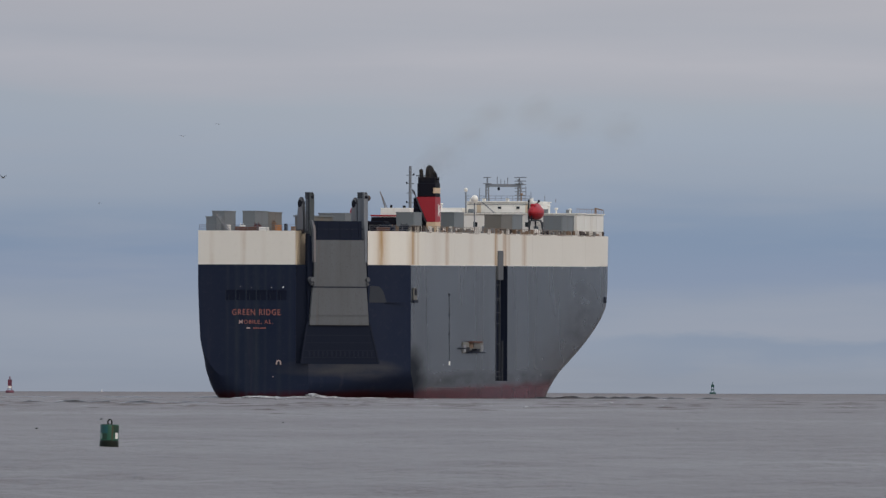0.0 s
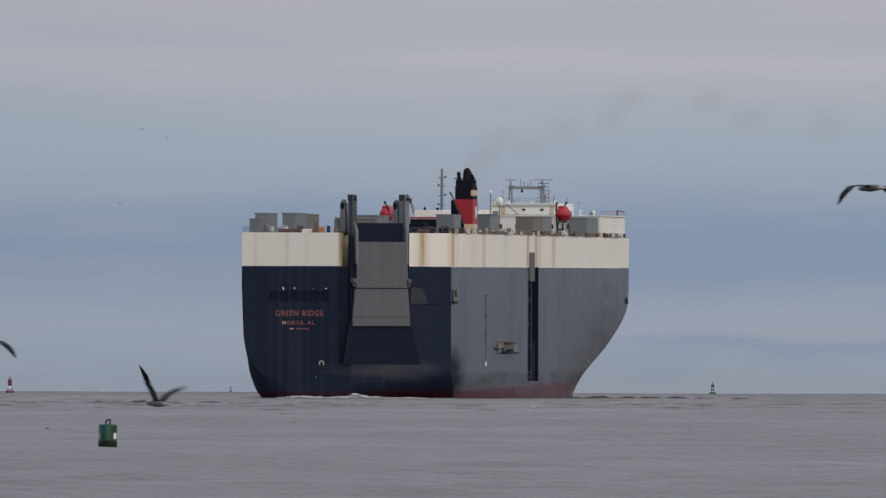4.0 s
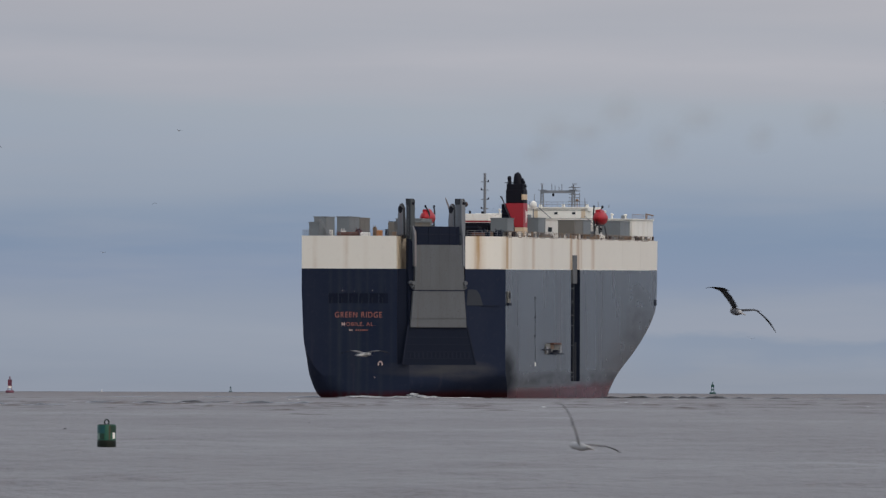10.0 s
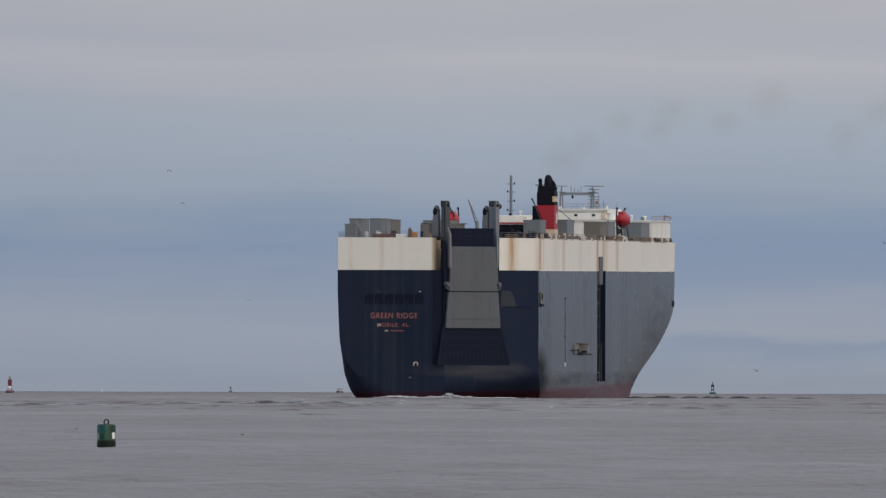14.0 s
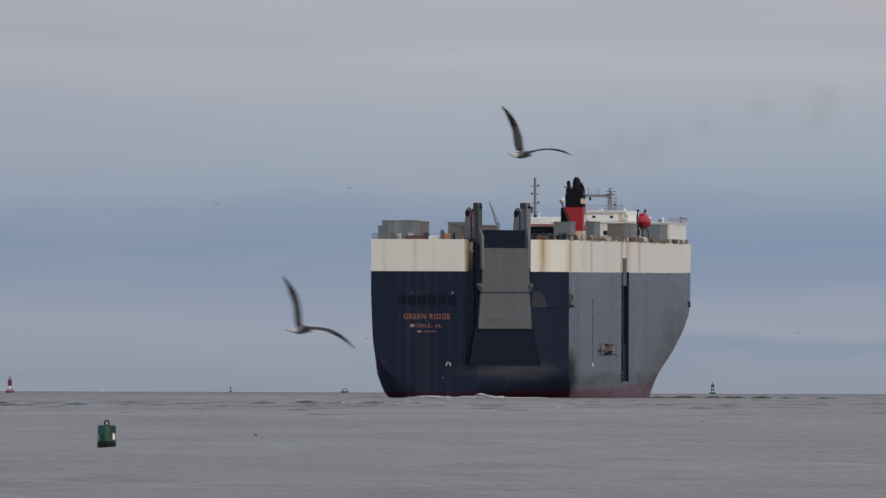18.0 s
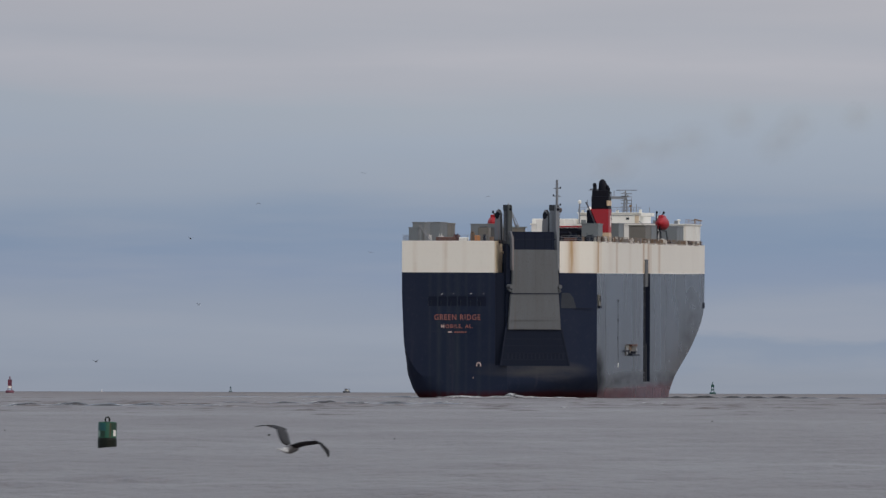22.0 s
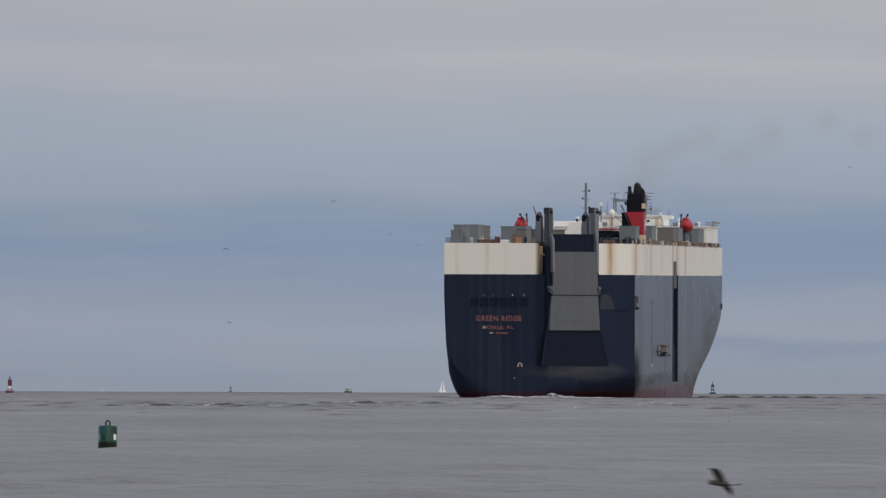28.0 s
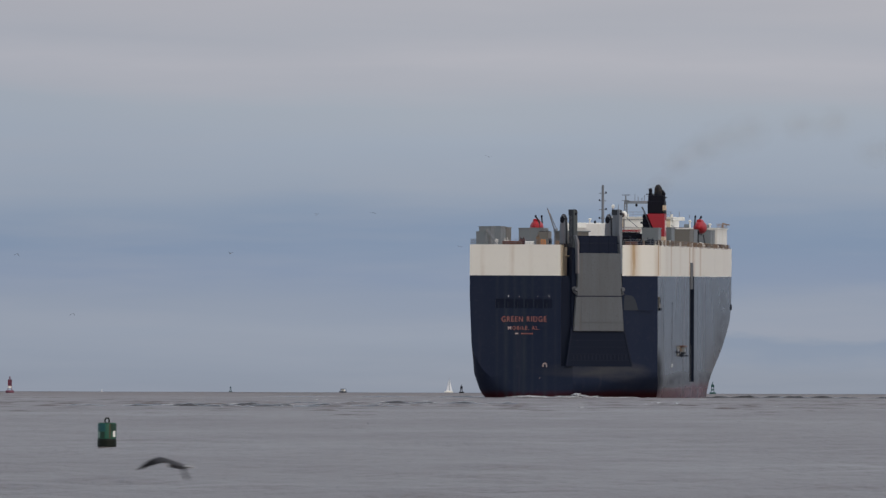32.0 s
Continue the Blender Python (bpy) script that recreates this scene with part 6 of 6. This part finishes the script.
                for ts, qa, qb in held:
                    w = math.exp(-((t - ts) / hold) ** 2)
                    a, b = a.slerp(qa, w), b.slerp(qb, w)
                w_rows.append((t, Matrix.Translation(lx) @ a.to_matrix().to_4x4()))
                o_rows.append((t, Matrix.Translation(ox) @ b.to_matrix().to_4x4()))
            walk(wing, w_rows)
            walk(outer, o_rows)

    # near and middle gulls: range, way, path, wing beat
    adult, young = GULL_ADULT, GULL_YOUNG
    flock = [
        (310, -1, [(2.1, 1560, 862), (2.2, 1475, 857), (2.3, 1385, 862), (2.4, 1313, 842), (2.6, 1140, 826), (2.7, 1071, 808), (2.8, 990, 812), (2.9, 930, 792), (3.0, 852, 792), (3.1, 790, 786), (3.2, 730, 768), (3.3, 668, 770), (3.4, 620, 754), (3.5, 562, 743), (4.0, 280, 715), (4.4, 40, 700)], 3.1, (3.0, 30), 38, 12, 18),
        (360, -1, [(4.4, 1400, 700), (4.9, 850, 676), (5.5, 162, 647), (5.6, 44, 630), (5.7, -80, 620)], 3.0, (5.5, -50), 38, 10, 0),
        (283, -1, [(4.6, 1240, 333), (5.2, 930, 343), (5.5, 784, 346), (5.7, 626, 361), (5.9, 489, 350), (6.0, 438, 345), (6.1, 372, 325), (6.3, 242, 310), (6.5, 101, 306), (6.7, 0, 278), (6.9, -130, 263)], 3.0, (6.0, -70), 34, 4, 8),
        (273, 1, [(4.6, 327, 611), (5.2, 697, 636), (5.5, 902, 651), (5.7, 1076, 671), (5.9, 1258, 666), (6.0, 1355, 667), (6.1, 1460, 666), (6.3, 1657, 661)], 3.0, (6.0, -60), 34, 5, 12),
        (430, -1, [(4.9, 2000, 679), (5.5, 1459, 629), (5.6, 1354, 599), (5.7, 1228, 601), (5.9, 1018, 569), (6.0, 910, 559), (6.1, 800, 549), (6.3, 598, 529), (6.5, 404, 521), (6.7, 218, 514), (6.9, 57, 487), (7.0, 0, 487), (7.1, -70, 484)], 3.3, (6.0, -85), 42, 0, 0, 0.25),
        (490, -1, [(6.2, 1570, 312), (6.3, 1519, 315), (6.5, 1426, 307), (6.7, 1313, 311), (6.9, 1200, 310), (7.0, 1147, 306), (7.1, 1083, 299), (7.3, 982, 280), (7.5, 877, 273), (7.7, 776, 280), (7.9, 679, 267), (8.0, 633, 261), (8.1, 582, 246), (8.3, 489, 230), (8.5, 380, 228), (8.7, 271, 217), (8.9, 150, 197), (9.0, 93, 193), (9.1, 36, 180), (9.3, -80, 170)], 2.75, (7.0, 75), 36, 8, 0),
        (228, 1, [(7.3, -60, 218), (7.5, 24, 217), (7.7, 110, 203), (7.9, 263, 217), (8.0, 352, 227), (8.1, 493, 237), (8.3, 752, 241), (8.5, 1067, 261), (8.7, 1447, 303), (8.8, 1620, 313)], 2.9, (8.0, 60), 34, 14, 26),
        (221, 1, [(8.6, -68, 393), (8.7, 2, 387), (8.9, 164, 348), (9.0, 260, 338), (9.1, 378, 326), (9.3, 624, 318), (9.5, 911, 318), (9.7, 1222, 306), (9.9, 1533, 265), (10.0, 1702, 258)], 3.0, (9.0, -20), 32, 4, 16),
        (480, 1, [(8.8, -30, 590), (9.0, 64, 606), (9.3, 238, 621), (9.5, 356, 629), (9.7, 469, 630), (9.9, 590, 627), (10.0, 645, 628), (10.1, 711, 629), (10.3, 808, 622), (10.5, 950, 612), (10.7, 1055, 598), (10.9, 1165, 580), (11.0, 1208, 573), (11.1, 1273, 562), (11.3, 1362, 550), (11.5, 1470, 537), (11.7, 1560, 521), (11.9, 1680, 510)], 1.0, (10.0, 30), 9, 6, 0, 1.2, 0.6),
        (244, 0, [(9.2, 1623, 778), (9.3, 1543, 779), (9.5, 1369, 779), (9.7, 1215, 780), (9.9, 1078, 787), (10.0, 1029, 791), (10.1, 988, 789), (10.3, 948, 787), (10.5, 943, 787), (10.7, 961, 790), (10.9, 1021, 805), (11.0, 1061, 814), (11.1, 1114, 815), (11.3, 1243, 815), (11.5, 1365, 803), (11.7, 1523, 807), (11.9, 1683, 809)], 1.0, (10.5, 70), 12, 26, 24, 1.3, 0.45),
        (262, 0, [(9.3, 1620, 569), (9.5, 1515, 565), (9.7, 1414, 561), (9.9, 1330, 552), (10.0, 1304, 552), (10.1, 1288, 543), (10.3, 1289, 536), (10.5, 1325, 540), (10.7, 1430, 553), (10.9, 1540, 569), (11.0, 1600, 578), (11.2, 1760, 583)], 1.4, (10.0, 10), 14, 6, 28, 1.3, 0.45),
        (282, 0, [(11.0, 1672, 540), (11.1, 1556, 541), (11.3, 1402, 545), (11.5, 1273, 566), (11.7, 1144, 578), (11.9, 1050, 594), (12.0, 1026, 600), (12.1, 998, 606), (12.3, 978, 610), (12.5, 978, 612), (12.7, 1000, 610), (12.9, 1072, 626), (13.0, 1122, 634), (13.1, 1180, 638), (13.3, 1317, 637), (13.5, 1479, 630), (13.7, 1640, 622)], 1.2, (13.0, 50), 14, 22, 20, 1.3, 0.45),
        (194, -1, [(12.2, 1730, 440), (12.3, 1552, 425), (12.5, 1220, 375), (12.7, 857, 350), (12.9, 461, 365), (13.0, 268, 352), (13.1, 65, 340), (13.2, -120, 335)], 3.2, (13.0, 80), 45, 10, 0, 0.15, -1.2),
        (255, 0, [(16.0, 1460, 524), (16.5, 1196, 453), (16.7, 1083, 422), (16.9, 985, 401), (17.0, 940, 384), (17.1, 890, 366), (17.3, 845, 327), (17.5, 826, 299), (17.7, 840, 280), (17.9, 888, 273), (18.0, 922, 274), (18.1, 986, 283), (18.3, 1144, 301), (18.5, 1346, 329), (18.7, 1540, 343), (18.9, 1740, 354)], 1.3, (18.0, 70), 20, 22, 26, 1.3, 0.45),
        (241, 0, [(16.0, 1121, 708), (16.5, 825, 674), (16.7, 712, 658), (16.9, 595, 631), (17.0, 541, 615), (17.1, 486, 609), (17.3, 401, 597), (17.5, 361, 583), (17.7, 377, 568), (17.9, 466, 571), (18.0, 533, 584), (18.1, 643, 597), (18.3, 874, 623), (18.5, 1153, 651), (18.7, 1492, 658), (18.9, 1791, 663)], 1.5, (17.0, -70), 26, 14, 14, 1.3, 0.45),
        (306, 1, [(16.0, 763, 743), (16.5, 1130, 789), (16.7, 1288, 811), (16.9, 1453, 818), (17.0, 1540, 821), (17.1, 1633, 825)], 2.8, (17.0, -20), 30, 8, 10),
        (300, 0, [(16.7, 1490, 903), (16.9, 1435, 890), (17.0, 1410, 878), (17.1, 1400, 848), (17.3, 1415, 838), (17.5, 1490, 840), (17.6, 1570, 844), (17.8, 1730, 848)], 1.4, (17.0, 70), 20, 20, 28, 1.3, 0.45),
        (215, 0, [(19.8, 1548, 960), (20.0, 1376, 915), (20.1, 1288, 874), (20.3, 1110, 862), (20.5, 936, 868), (20.7, 774, 866), (20.9, 644, 850), (21.0, 592, 845), (21.1, 536, 826), (21.3, 476, 812), (21.5, 442, 794), (21.7, 444, 785), (21.9, 480, 793), (22.0, 514, 795), (22.1, 560, 787), (22.3, 678, 784), (22.5, 844, 778), (22.7, 1078, 792), (22.9, 1344, 806), (23.0, 1498, 820), (23.1, 1658, 825)], 1.9, (22.0, 20), 26, 12, 14, 1.1, -0.4),
        (260, -1, [(23.2, 1080, 905), (23.5, 655, 870), (23.7, 368, 853), (23.9, 80, 840), (24.0, -80, 835)], 3.0, (23.7, 40), 36, 8, 0),
        (346, -1, [(27.7, 1640, 853), (27.8, 1523, 853), (27.9, 1394, 859), (28.0, 1280, 856), (28.1, 1164, 843), (28.2, 1038, 837), (28.3, 929, 821), (28.4, 804, 819), (28.5, 683, 803), (28.6, 574, 795), (28.7, 453, 796), (28.8, 331, 781), (28.9, 202, 781), (29.0, 83, 773), (29.1, -40, 769)], 3.4, (29.0, 75), 42, 6, 0, 0.3),
        (378, -1, [(29.1, 1680, 794), (29.3, 1507, 774), (29.4, 1406, 758), (29.5, 1277, 759), (29.6, 1184, 724), (29.7, 1071, 714), (29.8, 966, 697), (29.9, 849, 682), (30.0, 742, 684), (30.1, 642, 662), (30.2, 521, 656), (30.3, 416, 654), (30.4, 315, 638), (30.5, 198, 646), (30.6, 105, 626), (30.7, 12, 622), (30.8, -80, 616)], 3.2, (30.0, -80), 44, 0, 0, 0.45),
        (199, 1, [(29.4, 443, -56), (29.5, 558, -21), (29.6, 666, 12), (29.7, 771, 44), (29.8, 864, 77), (29.9, 973, 113), (30.0, 1081, 153), (30.1, 1191, 194), (30.2, 1312, 242), (30.3, 1446, 289), (30.4, 1555, 332), (30.5, 1663, 369)], 1.2, (30.0, 0), 6, 8, 22, 2.4, 0.75),
        (346, -1, [(30.8, 1638, 824), (30.9, 1538, 826), (31.0, 1453, 826), (31.1, 1368, 818), (31.2, 1279, 818), (31.3, 1186, 820), (31.4, 1097, 834), (31.5, 1000, 857), (31.6, 913, 864), (31.7, 828, 894), (31.8, 758, 907)], 3.0, (31.0, -30), 34, 6, 62, 0.2, -1.0),
        (319, -1, [(31.4, 913, 931), (31.6, 713, 896), (31.7, 607, 869), (31.8, 502, 867), (31.9, 421, 833), (32.0, 319, 825)], 3.0, (32.0, -40), 32, 4, 10)]
    # wing poses at set moments: left wrist, left tip, right wrist, right tip, off the body
    wing_poses = {
        0: {3: (-28.3, -16, -63.3, -36, 26.7, -3.0, 62, -14)},
        2: {6: (-31.7, -16, -49.3, 12.3, 21.7, -7.7, 53.3, 22.3)},
        3: {6: (-15, -7.3, -36, 2.7, 36.7, 3.3, 41.7, 41.7)},
        4: {6: (-12.7, -8.3, -20, -12.3, -3.3, 16.7, 8.3, 46.7)},
        6: {8: (-15, -39.3, -44, -93.3, 33.3, -4.3, 75, 4)},
        7: {9: (-11.7, -22.3, -71.7, -5, 38.3, -1.7, 39, 40)},
        9: {10: (-8.3, -27.7, -23.7, -70.7, 28.3, 0.7, 68.3, 5.7), 11: (-16.7, -27.7, -40, -56.7, 40, -10, 83.3, -15.3)},
        10: {10: (-20, -32.7, -54, -42, 33.3, 0, 69.3, 31.3)},
        11: {12: (-3.3, -6, -6, -10, 30, -6, 61.7, -4.3), 13: (-15, -23.3, -45.7, -59.3, 35, -6.7, 81.7, -6)},
        12: {13: (-18.3, -44.3, 51.7, -56.7, 6.7, -36, 46.7, -52.7)},
        13: {17: (-10, -20, -35, -46, 26.7, -23.3, 53.3, -28.3), 18: (-10, -34.3, -30, -85.3, 33.3, -6.7, 80, -3.3)},
        14: {17: (-30, -24.3, -42.7, 10, 16.7, -15.3, 65, 15.7), 18: (-8.3, -41.7, -25.3, -91.3, 38.3, 4.3, 88.3, 30)},
        15: {17: (-11.7, -25.7, -56.7, -21.3, 25, -10.7, 41.7, 9.3)},
        16: {17: (-20, -21.7, -40, -63.3, 28.3, -1.7, 65, -5)},
        5: {7: (-12, -13, -24, -12, 10, -16, 38, -18)},
        17: {20: (-15, 25, -30, 55, 15, 25, 30, 55), 21: (-6.7, -27.7, -16.7, -45.3, 28.3, -12.7, 65.7, 5.7), 22: (-16.7, -31.7, -55, -42.7, 38.3, -9.3, 65.7, 11.7), 23: (1.7, -41, -50, -52, 46.7, -2.7, 20, 29)},
        19: {28: (-6.7, -20.7, -16.7, -26.7, 10, 9.3, 19, 20), 29: (-13.3, -20.7, -20, -28, 13.3, -17.3, 33.3, -10.7)},
        20: {30: (-20, 16.7, -30, 38.3, 8.3, 21.7, 7.3, 49.3)},
        21: {30: (-30, -27.3, -99.3, -33.3, 43.3, 3.3, 80, 42.7)},
        22: {31: (5, -16.7, -13.3, -26.7, -6.7, 18.3, -5, 56.7)},
        23: {32: (-26.7, -5, -68.3, 7.3, 3.3, 10, 15, 26.7)}}
    for k, entry in enumerate(flock):
        brown = k in (4, 19, 22)
        source = young if brown else GULL_LIGHT if k in (6, 8, 9, 11, 12) else adult
        gull = copy_thing(source, Matrix()) if k not in (0, 4, 6) else source
        SPARE.append((gull, entry, wing_poses.get(k)))
    # far gulls, little more than flecks
    far = [
        (1500, [(0, 386, 220), (1, 376, 225), (2, 343, 224), (3, 302, 228), (6, 132, 229), (7, 57, 218), (8, -60, 214)]),
        (1700, [(0, 323, 242), (1, 355, 246), (2, 367, 245), (3, 347, 246), (6, 160, 236), (7, 122, 233), (8, 132, 231), (9, 195, 231), (10, 316, 232), (11, 459, 233), (12, 562, 247), (13, 607, 262), (14, 620, 250), (17, 608, 277), (18, 618, 281), (20, 642, 300), (22, 645, 308), (24, 645, 308), (28, 590, 357), (32, 560, 380)]),
        (1000, [(0, 5, 315), (1, -80, 312)]),
        (1800, [(9, -60, 255), (11, 62, 270), (12, 141, 282), (13, 217, 289), (14, 299, 302), (17, 542, 330), (18, 617, 332), (19, 697, 323), (20, 775, 323), (21, 831, 331), (22, 863, 348), (23, 850, 384), (25, 700, 420), (28, 400, 440), (32, 30, 450)]),
        (1700, [(6, -120, 330), (7, 121, 339), (8, 313, 363), (9, 515, 388), (10, 700, 410), (12, 1130, 462), (13, 1350, 448), (14, 1566, 431), (15, 1700, 425)]),
        (1900, [(8, 40, 380), (9, 131, 379), (10, 182, 447), (11, 258, 488), (12, 337, 505), (13, 397, 513), (14, 440, 531), (17, 573, 461), (19, 605, 455), (20, 600, 448), (21, 614, 443), (22, 655, 447), (23, 690, 455), (24, 704, 456), (25, 695, 459), (28, 738, 434), (29, 755, 467), (30, 771, 452), (31, 793, 445), (32, 814, 437)]),
        (1700, [(19, -60, 440), (21, 210, 430), (22, 337, 423), (23, 457, 423), (24, 580, 419), (25, 696, 366), (27, 690, 400), (28, 690, 415), (29, 672, 433), (30, 589, 443), (31, 497, 449), (32, 408, 449)]),
        (2000, [(17, 660, 600), (19, 608, 600), (20, 502, 576), (21, 429, 554), (22, 352, 540), (23, 266, 533), (24, 190, 520), (26, -60, 500)]),
        (1800, [(26, 640, 590), (28, 407, 571), (29, 369, 565), (30, 302, 555), (31, 217, 556), (32, 130, 556)]),
        (2000, [(24, 500, 360), (28, 590, 357), (29, 617, 365), (30, 653, 369), (31, 671, 372), (32, 660, 377)]),
        (1500, [(8, 1700, 540), (9, 1459, 555), (10, 1330, 600), (13, 1452, 668), (14, 1340, 657), (16, 1000, 640)]),
        (1600, [(27.4, 1800, 300), (29, 1100, 290), (30, 1000, 280), (31, 912, 269), (32, 864, 278)])]
    for k, (d, rows) in enumerate(far):
        SPARE.append((copy_thing(adult, Matrix()), (d * 2.0, 0, rows, 1.5, (rows[0][0], 40 * k), 24, 8, 6), None))
    for gull, entry, held in SPARE:
        fly(gull, *entry, snaps=held)


SPARE = []
motions()
